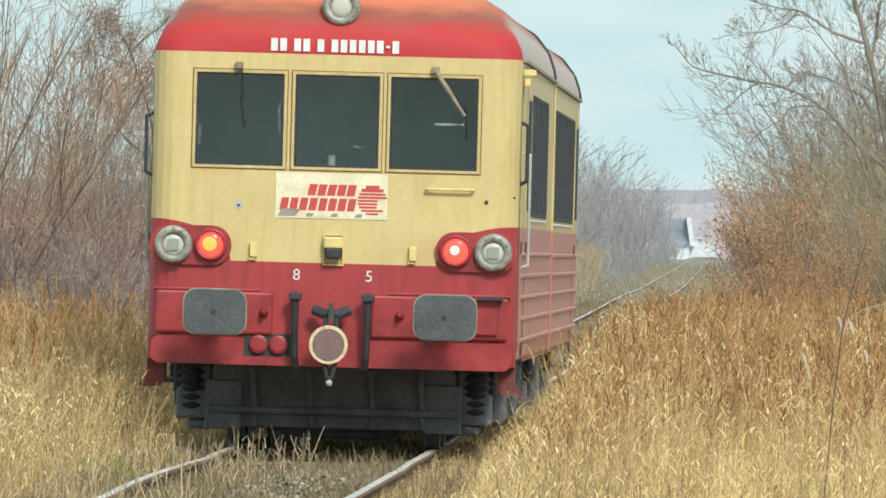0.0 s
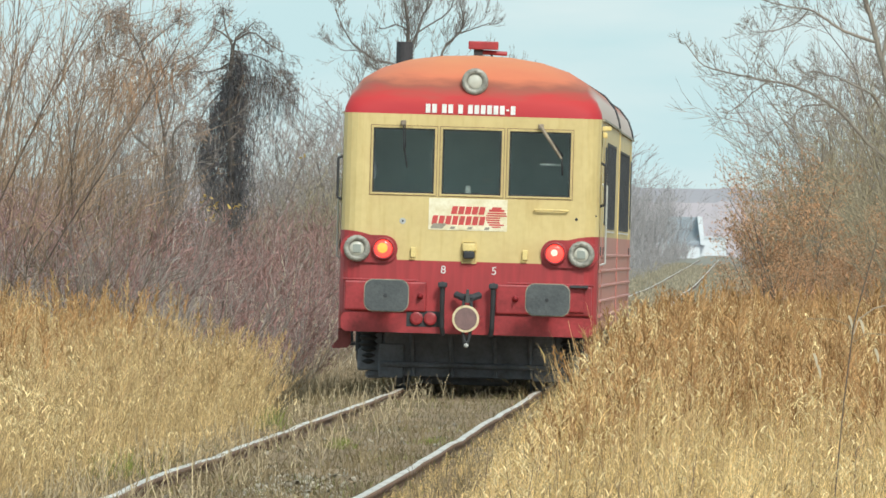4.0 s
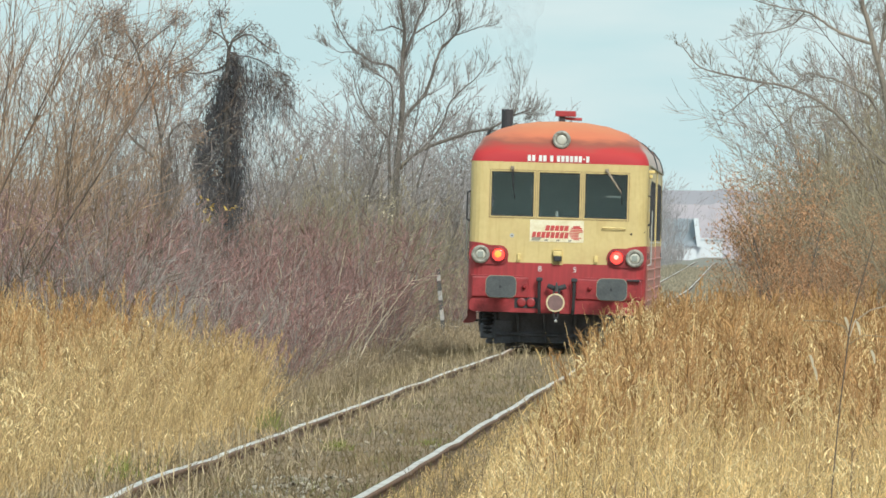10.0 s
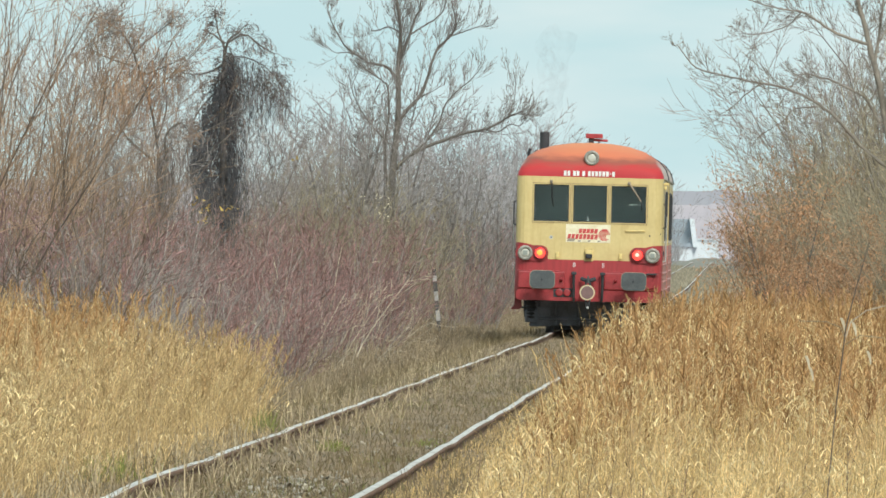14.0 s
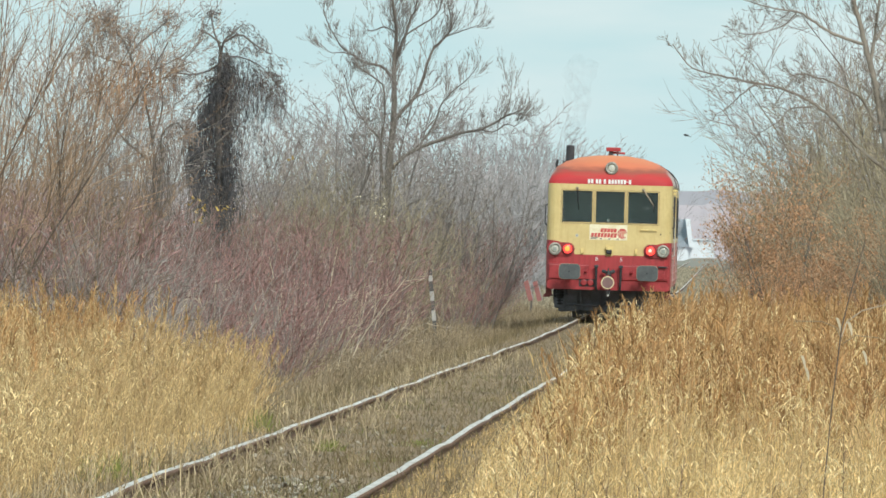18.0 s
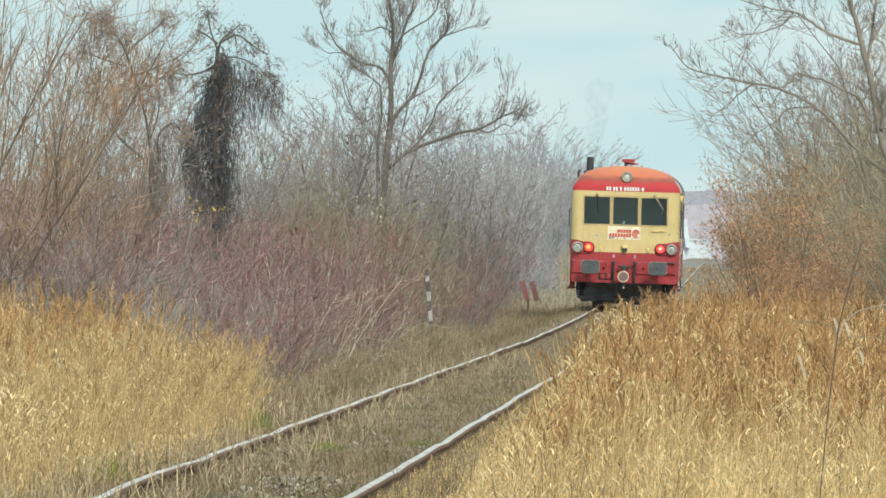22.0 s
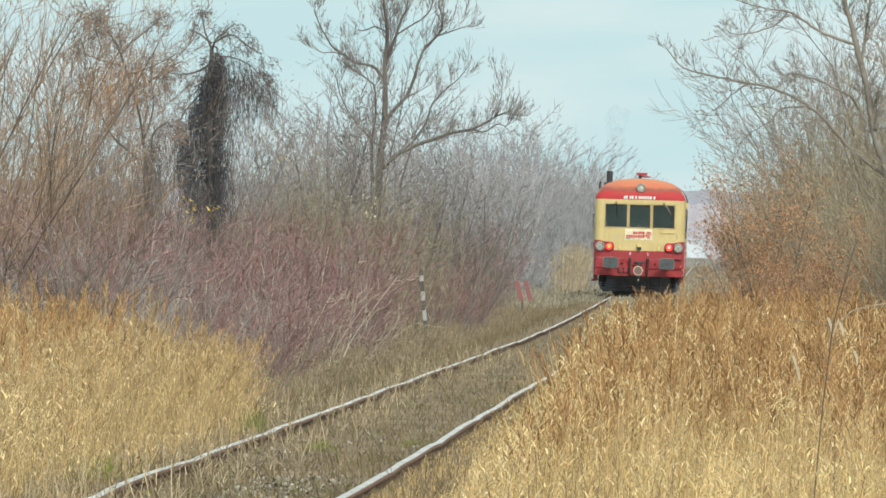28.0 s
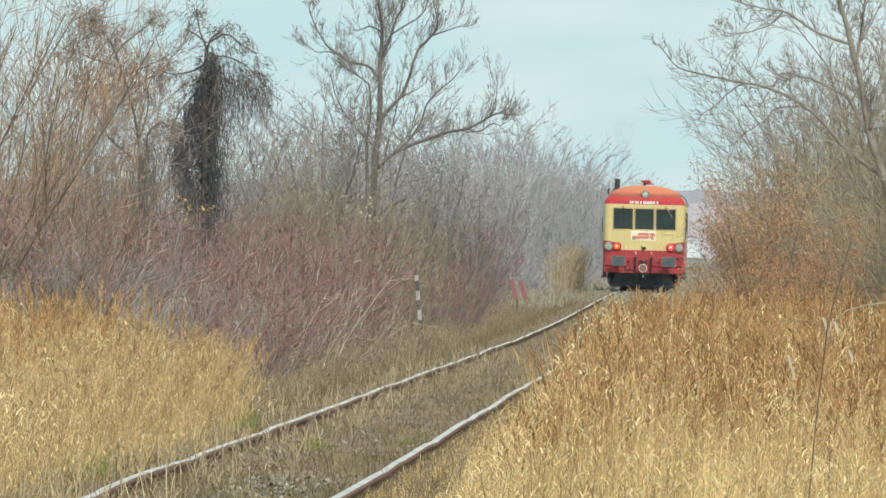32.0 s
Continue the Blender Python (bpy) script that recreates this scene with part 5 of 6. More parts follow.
def shrub(name, label, category, seed, stems, height, base, fan, wood, twig, kids=(6, 5), thick=0.014, up=0.25, leaf=None, group="", ratio=(0.42, 0.45), wob=0.09, angle=0.62, far=False, fine=0.0045, curl=0.085):
    """Many stems fanning from one foot."""
    rng = np.random.default_rng(seed)
    a = rng.uniform(0, 6.28, stems)
    r = base * np.sqrt(rng.random(stems))
    P = np.stack([r * np.cos(a), r * np.sin(a), np.full(stems, -0.1)], 1)
    D = np.stack([np.cos(a) * fan * rng.random(stems), np.sin(a) * fan * rng.random(stems), np.ones(stems)], 1)
    segs = grow(rng, P, D, height * rng.uniform(0.6, 1.08, stems), thick * rng.uniform(0.6, 1.3, stems), [
        dict(seg=6, wob=wob, up=up, kids=kids[0], angle=angle, ratio=ratio[0], rr=0.5, lo=0.2, tip=0.3, rmin=fine),
        dict(seg=4, wob=curl, up=0.25, kids=kids[1], angle=angle * 1.1, ratio=ratio[1], rr=0.6, lo=0.2, rmin=fine),
        dict(seg=2, wob=curl, up=0.2)])
    ob = thing(name, label, category, group=group)
    V, F = mesh_of(rng, segs, (0,), 3)
    tagged(quads("trunk", V, F, wood, ob), kind="stuff")
    V, F = merge(mesh_of(rng, segs, (1,), 3), ribbons(*segs[2])) if not far else ribbons(*(np.concatenate([segs[1][k], segs[2][k]]) for k in range(4)))
    tagged(quads("crown", V, F, twig, ob), kind="stuff")
    if leaf:
        count, size, mat = leaf
        V, F = leaf_set(rng, segs[-1][1], count, size)
        tagged(quads("foliage", V, F, mat, ob), kind="stuff")
    return ob


def spread_copies(ob, places):
    """Sets the first at the first place and copies at the rest: x, y, turn, size."""
    made = []
    for i, (x, y, turn, size) in enumerate(places):
        m = Matrix.Translation((x, y, ground_z(x, y) - 0.02)) @ pose(0, 0, 0, 0, 0, turn) @ Matrix.Diagonal((size, size, size, 1))
        if i == 0:
            first = m
        else:
            made.append(copy_thing(ob, m))
    ob.matrix_basis = first
    return [ob] + made


rs = random.Random(11)


def left_of(y, off):
    return track_x(y) - 0.75 - off


def right_of(y, off):
    return track_x(y) + 0.75 + off


# red-twigged bushes in a wall along the left side
kinds = [shrub("red_twig_bush", "dense leafless bush with dark red twigs beside the track", "bush", 20 + i, 44, 2.5, 0.8, 0.7, TWIG, DOGWOOD, kids=(6, 4), thick=0.012, group="bushes along the track", wob=0.10, fine=0.0065) for i in range(3)]
spots = [[], [], []]
for i in range(56):
    y = 252 + 390 * (i / 56) ** 1.1 + rs.uniform(-3, 3)
    off = (2.45 if y < 500 else 3.3) + rs.random() ** 1.4 * 4.3
    spots[i % 3].append((left_of(y, off), y, rs.uniform(0, 360), rs.uniform(0.85, 1.12) * (1.0 if off > 3.6 else 0.72)))
for k, s in zip(kinds, spots):
    spread_copies(k, s)
# orange-brown willows at the near left
kinds = [shrub("willow_shrub", "tall leafless willow with orange-brown shoots", "shrub", 40 + i, 15, 5.4, 0.8, 0.62, WILLOWSTEM, WILLOW, kids=(11, 5), thick=0.018, up=0.15, group="willows beside the track", ratio=(0.44, 0.42), wob=0.07, angle=0.5) for i in range(2)]
spread_copies(kinds[0], [(-5.75, 262, 10, 0.95), (-7.2, 285, 100, 1.1), (-6.5, 305, 200, 0.9), (-9.0, 300, 30, 1.15), (-7.4, 335, 260, 0.95)])
spread_copies(kinds[1], [(-6.7, 250, 50, 0.95), (-5.3, 284, 150, 0.62), (-8.0, 318, 300, 1.1), (-9.4, 345, 70, 1.2), (-6.0, 330, 190, 0.7)])
# low brown brush before them
kinds = [shrub("brown_brush", "low tangle of brown twigs behind the meadow grass", "bush", 60 + i, 40, 2.0, 0.9, 0.9, WILLOWSTEM if i else TWIG, WILLOWSTEM if i else TWIG, kids=(6, 4), thick=0.010, group="brush beside the track") for i in range(2)]
spread_copies(kinds[0], [(left_of(y, o), y, rs.uniform(0, 360), rs.uniform(0.8, 1.2)) for y, o in ((238, 3.4), (246, 4.4), (262, 3.6), (275, 4.8), (290, 3.5), (232, 4.9), (300, 5.5), (322, 6.2))])
spread_copies(kinds[1], [(left_of(y, o), y, rs.uniform(0, 360), rs.uniform(0.9, 1.3)) for y, o in ((228, 4.2), (240, 5.2), (252, 5.6), (268, 6.2), (284, 6.6), (300, 7.4))])
# grey-brown thicket behind
kinds = [shrub("thicket_tree", "bare grey-brown thicket tree with fine twigs", "tree", 80 + i, 9, 6.4, 0.6, 0.5, BARK, TWIG, kids=(13, 9), thick=0.022, up=0.3, group="thicket trees", wob=0.14, fine=0.0065, ratio=(0.36, 0.42)) for i in range(3)]
pl = [[], [], []]
for i, (y, px) in enumerate(((400, 100), (430, 190), (395, 250), (470, 290), (440, 60), (520, 450), (560, 500), (540, 545), (500, 575), (530, 610), (575, 640), (620, 560), (660, 470), (480, 380), (450, 330), (385, 160), (372, 235), (395, 300), (405, 205), (430, 1500), (470, 1560), (520, 1480), (560, 1540), (450, 1600), (600, 420), (650, 610), (700, 740), (400, 1540), (420, 1590), (500, 1430), (540, 1500), (380, 1580), (590, 1400), (460, 1470))):
    pl[i % 3].append(((px - 784) / FOCAL * y, y, rs.uniform(0, 360), rs.uniform(0.85, 1.1) if px > 1300 else rs.uniform(0.62, 0.85) if px > 400 else rs.uniform(0.66, 0.82) if px > 200 else rs.uniform(0.85, 1.0)))
for k, s in zip(kinds, pl):
    spread_copies(k, s)
# brown tangle of briars under the vines
k = shrub("briar_tangle", "high tangle of brown briars under the vines", "bush", 66, 22, 4.3, 0.7, 0.7, WILLOWSTEM, VINETWIG, kids=(9, 6), thick=0.013, up=-0.1, leaf=(900, 0.04, DEADLEAF), group="briar tangles", wob=0.2, fine=0.0038, curl=0.22, ratio=(0.36, 0.42))
spread_copies(k, [((px - 784) / FOCAL * y, y, rs.uniform(0, 360), sz) for y, px, sz in ((352, 150, 1.0), (360, 205, 0.9), (372, 255, 0.85), (368, 300, 0.8), (384, 335, 0.7), (345, 95, 0.95))])
# yellowish brush showing above the red bushes
k = shrub("yellow_brush", "upright yellowish-brown brush behind the red bushes", "bush", 70, 46, 3.3, 0.9, 0.4, TAN, TAN, kids=(6, 4), thick=0.011, group="brush behind the bushes", fine=0.006)
spread_copies(k, [((px - 784) / FOCAL * y, y, rs.uniform(0, 360), sz) for y, px, sz in ((420, 470, 1.0), (440, 540, 1.05), (430, 590, 0.95), (455, 640, 0.9), (410, 420, 0.9), (470, 720, 0.85), (490, 790, 0.85))])
# dark small trees beside the bare tree
k = shrub("dark_thicket_tree", "small dark bare tree with stiff twigs", "tree", 90, 5, 4.6, 0.5, 0.5, DARKTWIG, DARKTWIG, kids=(13, 8), thick=0.028, up=0.3, leaf=(800, 0.06, DARKTWIG), group="dark thicket trees", wob=0.1, fine=0.0055, ratio=(0.36, 0.42))
spread_copies(k, [((px - 784) / FOCAL * y, y, rs.uniform(0, 360), sz) for y, px, sz in ((470, 548, 1.4), (475, 590, 1.25), (465, 512, 1.1), (478, 625, 1.0), (485, 720, 0.95), (490, 770, 0.9), (488, 815, 0.85), (486, 795, 0.9), (500, 680, 0.8), (480, 480, 1.0))])
# pale dead branches among the red bushes
k = shrub("pale_dead_bush", "sprawling dead bush with bleached diagonal branches", "bush", 95, 9, 1.9, 0.5, 1.1, PALEWOOD, PALEWOOD, kids=(5, 3), thick=0.013, up=-0.2, group="dead bushes", wob=0.08, fine=0.0045)
spread_copies(k, [(left_of(y, o), y, rs.uniform(0, 360), sz) for y, o, sz in ((312, 2.9, 0.9), (326, 2.7, 1.0), (338, 2.9, 1.1), (352, 2.7, 0.9), (368, 2.8, 0.8), (300, 3.2, 0.8), (390, 2.8, 0.7), (280, 3.6, 0.9), (266, 4.2, 1.2))])
# far trees where the line leads away, haze put into their twigs' colour
kinds = [shrub("distant_tree", "slender bare tree, far haze in its pale grey", "tree", 100 + i, 7, 6.6, 0.7, 0.35, FARTWIG, FARTWIG, kids=(10, 6), thick=0.03, up=0.5, far=True, fine=0.015, group="distant trees", ratio=(0.34, 0.42)) for i in range(2)]
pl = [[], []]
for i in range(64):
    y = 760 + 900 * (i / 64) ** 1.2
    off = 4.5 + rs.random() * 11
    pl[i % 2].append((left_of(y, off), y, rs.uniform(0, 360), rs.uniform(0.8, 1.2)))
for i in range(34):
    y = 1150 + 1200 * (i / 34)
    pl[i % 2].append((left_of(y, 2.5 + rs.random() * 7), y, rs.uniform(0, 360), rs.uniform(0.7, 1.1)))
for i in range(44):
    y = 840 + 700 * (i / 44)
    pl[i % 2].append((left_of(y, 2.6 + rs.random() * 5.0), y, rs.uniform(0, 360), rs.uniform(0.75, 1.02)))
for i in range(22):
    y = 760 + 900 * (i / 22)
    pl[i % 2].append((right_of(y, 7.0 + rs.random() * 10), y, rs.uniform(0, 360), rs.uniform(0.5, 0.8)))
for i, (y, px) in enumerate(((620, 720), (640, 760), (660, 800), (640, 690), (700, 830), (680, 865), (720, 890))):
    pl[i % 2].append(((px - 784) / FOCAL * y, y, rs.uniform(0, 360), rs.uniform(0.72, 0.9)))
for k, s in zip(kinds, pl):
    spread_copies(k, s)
kinds = [shrub("distant_bush", "low bush by the far track, far haze in its grey", "bush", 120, 20, 2.6, 1.0, 0.7, FARTWIG, FARTWIG, kids=(6, 4), thick=0.02, far=True, fine=0.016, group="distant bushes")]
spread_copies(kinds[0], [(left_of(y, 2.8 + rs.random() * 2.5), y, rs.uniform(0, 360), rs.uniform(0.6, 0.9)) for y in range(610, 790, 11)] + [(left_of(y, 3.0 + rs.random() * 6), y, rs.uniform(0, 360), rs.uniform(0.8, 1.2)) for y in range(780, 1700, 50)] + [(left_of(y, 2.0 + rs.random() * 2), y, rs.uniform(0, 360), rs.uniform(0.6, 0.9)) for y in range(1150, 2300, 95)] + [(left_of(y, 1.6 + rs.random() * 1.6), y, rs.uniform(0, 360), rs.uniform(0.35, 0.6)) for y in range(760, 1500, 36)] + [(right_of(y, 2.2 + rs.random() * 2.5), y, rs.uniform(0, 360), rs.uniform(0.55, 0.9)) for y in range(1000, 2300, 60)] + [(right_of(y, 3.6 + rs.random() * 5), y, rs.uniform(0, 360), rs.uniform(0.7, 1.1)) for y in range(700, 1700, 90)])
# tan scrub on the right
kinds = [shrub("tan_scrub", "tall leafless scrub with tan twigs beside the track", "shrub", 140 + i, 24, 5.0, 0.8, 0.5, TAN, TAN, kids=(10, 6), thick=0.022, up=0.3, group="scrub on the right bank", fine=0.006) for i in range(3)]
pl = [[], [], []]
for i, (y, px, s) in enumerate(((300, 1690, 1.0), (315, 1620, 0.8), (340, 1700, 1.1), (345, 1560, 0.85), (365, 1620, 1.1), (375, 1500, 0.8), (390, 1560, 1.05), (400, 1450, 0.75), (415, 1520, 1.0), (430, 1440, 0.8), (450, 1480, 1.05), (465, 1425, 0.75), (480, 1440, 1.0), (510, 1430, 0.95), (540, 1408, 0.85), (570, 1430, 1.15), (610, 1395, 0.85), (650, 1425, 1.1), (690, 1385, 0.8), (330, 1780, 1.2), (360, 1760, 1.2), (405, 1610, 1.2))):
    pl[i % 3].append(((px - 784) / FOCAL * y, y, rs.uniform(0, 360), s * 0.92))
for k, s in zip(kinds, pl):
    spread_copies(k, s)
# scrub with clinging orange-brown leaves
k = shrub("oak_shrub", "oak shrub with clinging orange-brown leaves", "shrub", 160, 12, 3.9, 0.5, 0.55, BARK, TAN, kids=(9, 6), thick=0.022, up=0.2, leaf=(16000, 0.057, OAKLEAF), group="oak shrubs")
spread_copies(k, [(5.15, 322, 0, 0.78), (5.6, 326, 120, 0.66), (5.05, 345, 240, 0.62), (5.15, 315, 60, 0.45), (6.0, 330, 200, 0.58), (4.85, 330, 300, 0.40), (5.3, 312, 200, 0.42)])


def bough(shape, r0, r1, way):
    """Adds a limb that bends through the given places (x, z from the tree's foot)."""
    rng = shape["rng"]
    P = np.array([(x, 0.0, z) for x, z in way])
    P[1:, 1] = np.cumsum(rng.normal(0, 0.10, len(P) - 1))
    if len(shape["limbs"]):
        P[:, 1] += rng.normal(0, 0.15)
    Q = np.concatenate([[2 * P[0] - P[1]], P, [2 * P[-1] - P[-2]]])
    pts = []
    for i in range(len(P) - 1):
        a, b, c, d = Q[i:i + 4]
        for k in np.arange(0, 1, 0.2):
            pts.append(0.5 * (2 * b + (c - a) * k + (2 * a - 5 * b + 4 * c - d) * k * k + (3 * b - a - 3 * c + d) * k ** 3))
    pts = np.array(pts + [P[-1]])
    pts[1:-1] += rng.normal(0, 0.004, (len(pts) - 2, 3))
    shape["limbs"].append((pts, np.linspace(r0, r1, len(pts))))


def tube(pts, rad, n):
    """One tapering tube through the points."""
    t = np.gradient(pts, axis=0)
    t /= np.linalg.norm(t, axis=1)[:, None]
    u = np.cross(t, (0.0, 1.0, 0.0))
    u /= np.linalg.norm(u, axis=1)[:, None]
    v = np.cross(t, u)
    a = 2 * math.pi * np.arange(n) / n
    V = pts[:, None] + (u[:, None] * np.cos(a)[None, :, None] + v[:, None] * np.sin(a)[None, :, None]) * rad[:, None, None]
    F = [(j * n + i, j * n + (i + 1) % n, (j + 1) * n + (i + 1) % n, (j + 1) * n + i) for j in range(len(pts) - 1) for i in range(n)]
    return V.reshape(-1, 3), np.array(F)


def foot(x, y, seed):
    return dict(rng=np.random.default_rng(seed), limbs=[], m=pose(x, y, ground_z(x, y) - 0.02))


def limb_tree(name, label, shape, wood, twig, per_metre, length, up, kids, from_z, fine=0.005, curl=0.1, lift=0.3, leaves=()):
    """A tree on its guided limbs, with finer wood grown along them."""
    rng = shape["rng"]
    ob = thing(name, label, "tree", shape["m"])
    wood_sets, P, D, R, S = [], [], [], [], []
    for pts, rad in shape["limbs"]:
        wood_sets.append(tube(pts, rad, 8))
        span = np.linalg.norm(np.diff(pts, axis=0), axis=1)
        n = max(2, int(span.sum() * per_metre))
        f = np.sqrt(rng.uniform(0.01, 1, n)) * (len(pts) - 1)
        i = np.minimum(f.astype(int), len(pts) - 2)
        p = pts[i] + (pts[i + 1] - pts[i]) * (f - i)[:, None]
        t = (pts[i + 1] - pts[i]) / np.maximum(span[i], 1e-6)[:, None]
        w = rng.normal(0, 1, (n, 3)) * (1, 0.7, 1)
        w -= t * np.sum(w * t, 1)[:, None]
        w /= np.linalg.norm(w, axis=1)[:, None]
        d = t * 0.75 + w * 0.8 + (0, 0, lift)
        ok = p[:, 2] > from_z
        P.append(p[ok])
        D.append(d[ok])
        R.append(np.clip(rad[i][ok] * 0.3, fine, fine * 2.2))
        S.append(1.15 - 0.6 * f[ok] / (len(pts) - 1))
    P, D, R = np.concatenate(P), np.concatenate(D), np.concatenate(R)
    segs = grow(rng, P, D, length * np.concatenate(S) * rng.uniform(0.35, 1.15, len(P)), R, [
        dict(seg=7, wob=curl, up=up, kids=kids[0], angle=0.55, ratio=0.55, rr=0.6, lo=0.15, tip=0.4, rmin=fine),
        dict(seg=5, wob=curl, up=up, kids=kids[1], angle=0.5, ratio=0.5, rr=0.7, lo=0.2, rmin=fine),
        dict(seg=3, wob=curl, up=up * 0.6)])
    for i, w in enumerate(wood_sets):
        quads("limb" if i else "trunk", *w, wood, ob, smooth_faces=True)
    tagged(quads("crown", *merge(mesh_of(rng, segs, (0,), 3), ribbons(*(np.concatenate([segs[1][k], segs[2][k]]) for k in range(4)))), twig, ob), kind="stuff")
    for count, size, mat, spread, top in leaves:
        E = segs[-1][1]
        E = E[E[:, 2] < top]
        V, F = leaf_set(rng, E, count, size, spread=spread)
        tagged(quads("foliage", V, F, mat, ob), kind="stuff")
    return ob


def strands(ob, name, P, mat, rng, lo, hi, w0, w1):
    """Vine strands that hang down from the points P."""
    n = len(P)
    V, F = blades(P, rng.uniform(0, 6.28, n), rng.uniform(2.6, 3.14, n), rng.uniform(-0.3, 0.3, n), rng.uniform(lo, hi, n), rng.uniform(w0, w1, n), 4, 0.5, rng.normal(0, 0.5, n))
    tagged(quads(name, V, F, mat, ob), kind="stuff")


bare = foot(-1.60, 480.0, 5)
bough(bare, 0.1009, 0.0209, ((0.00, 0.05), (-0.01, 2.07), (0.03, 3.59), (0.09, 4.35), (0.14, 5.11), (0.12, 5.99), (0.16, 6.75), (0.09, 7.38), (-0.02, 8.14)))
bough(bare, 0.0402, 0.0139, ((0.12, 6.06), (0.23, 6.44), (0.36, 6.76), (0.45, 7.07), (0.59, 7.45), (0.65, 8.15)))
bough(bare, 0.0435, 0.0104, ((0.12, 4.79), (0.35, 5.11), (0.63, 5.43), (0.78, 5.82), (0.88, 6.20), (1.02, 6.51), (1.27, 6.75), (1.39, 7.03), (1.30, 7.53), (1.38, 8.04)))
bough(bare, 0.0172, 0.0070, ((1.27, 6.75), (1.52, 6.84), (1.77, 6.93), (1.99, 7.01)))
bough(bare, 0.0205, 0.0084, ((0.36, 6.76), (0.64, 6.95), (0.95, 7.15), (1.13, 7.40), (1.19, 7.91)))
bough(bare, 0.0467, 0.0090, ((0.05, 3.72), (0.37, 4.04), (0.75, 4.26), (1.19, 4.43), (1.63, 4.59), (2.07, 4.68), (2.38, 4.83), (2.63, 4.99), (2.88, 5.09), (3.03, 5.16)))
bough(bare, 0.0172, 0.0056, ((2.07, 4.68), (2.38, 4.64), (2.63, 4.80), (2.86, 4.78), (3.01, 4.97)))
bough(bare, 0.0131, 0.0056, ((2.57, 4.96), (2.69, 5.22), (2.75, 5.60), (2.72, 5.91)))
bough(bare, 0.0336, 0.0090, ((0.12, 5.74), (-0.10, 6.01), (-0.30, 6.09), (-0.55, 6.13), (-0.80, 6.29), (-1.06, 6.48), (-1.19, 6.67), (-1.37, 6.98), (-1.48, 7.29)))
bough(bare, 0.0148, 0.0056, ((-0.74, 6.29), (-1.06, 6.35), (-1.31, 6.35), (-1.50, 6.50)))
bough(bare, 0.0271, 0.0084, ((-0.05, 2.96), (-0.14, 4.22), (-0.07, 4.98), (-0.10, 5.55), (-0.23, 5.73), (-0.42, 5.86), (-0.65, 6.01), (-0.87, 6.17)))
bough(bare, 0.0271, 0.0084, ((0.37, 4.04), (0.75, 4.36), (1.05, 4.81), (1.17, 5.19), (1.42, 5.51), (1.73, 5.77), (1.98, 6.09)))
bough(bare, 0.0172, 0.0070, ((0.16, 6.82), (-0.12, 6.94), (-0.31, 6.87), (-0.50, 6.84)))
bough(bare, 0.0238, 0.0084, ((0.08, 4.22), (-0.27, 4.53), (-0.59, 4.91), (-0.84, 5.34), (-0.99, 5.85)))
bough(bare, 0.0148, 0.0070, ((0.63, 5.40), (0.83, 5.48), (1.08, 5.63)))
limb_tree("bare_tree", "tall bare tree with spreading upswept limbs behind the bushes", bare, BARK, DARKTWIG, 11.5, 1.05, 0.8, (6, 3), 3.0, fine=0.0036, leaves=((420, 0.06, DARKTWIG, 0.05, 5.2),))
lean = foot(6.56, 300.0, 9)
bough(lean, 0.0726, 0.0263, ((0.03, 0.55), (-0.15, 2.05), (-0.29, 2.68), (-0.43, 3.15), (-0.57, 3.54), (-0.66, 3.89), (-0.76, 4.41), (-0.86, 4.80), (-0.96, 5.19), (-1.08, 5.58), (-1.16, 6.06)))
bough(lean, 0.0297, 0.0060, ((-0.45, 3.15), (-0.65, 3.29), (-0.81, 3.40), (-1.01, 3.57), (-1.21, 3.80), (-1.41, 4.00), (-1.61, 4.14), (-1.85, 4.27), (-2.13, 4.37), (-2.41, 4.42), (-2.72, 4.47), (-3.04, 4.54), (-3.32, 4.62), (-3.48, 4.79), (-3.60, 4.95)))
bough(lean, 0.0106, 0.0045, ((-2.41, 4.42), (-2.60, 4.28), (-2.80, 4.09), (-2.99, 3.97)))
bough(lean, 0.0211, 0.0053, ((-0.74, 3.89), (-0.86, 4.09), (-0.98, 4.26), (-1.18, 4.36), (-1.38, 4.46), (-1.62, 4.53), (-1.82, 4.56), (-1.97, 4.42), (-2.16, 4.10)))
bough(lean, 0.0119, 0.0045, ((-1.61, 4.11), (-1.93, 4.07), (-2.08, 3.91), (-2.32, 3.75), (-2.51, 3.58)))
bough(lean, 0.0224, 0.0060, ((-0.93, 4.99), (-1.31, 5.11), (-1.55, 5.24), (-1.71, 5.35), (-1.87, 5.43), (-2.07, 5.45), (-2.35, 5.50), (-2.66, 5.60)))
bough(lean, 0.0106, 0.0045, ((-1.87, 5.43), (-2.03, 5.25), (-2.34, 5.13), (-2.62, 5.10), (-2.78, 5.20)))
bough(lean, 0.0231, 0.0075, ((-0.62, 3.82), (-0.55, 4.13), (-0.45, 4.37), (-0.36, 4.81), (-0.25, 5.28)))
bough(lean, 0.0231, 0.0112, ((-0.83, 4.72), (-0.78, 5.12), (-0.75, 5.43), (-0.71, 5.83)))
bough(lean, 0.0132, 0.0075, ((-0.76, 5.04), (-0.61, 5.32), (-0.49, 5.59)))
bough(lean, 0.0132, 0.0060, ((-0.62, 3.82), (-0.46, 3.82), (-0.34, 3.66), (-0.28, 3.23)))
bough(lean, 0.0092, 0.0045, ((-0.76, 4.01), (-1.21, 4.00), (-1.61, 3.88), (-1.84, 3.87)))
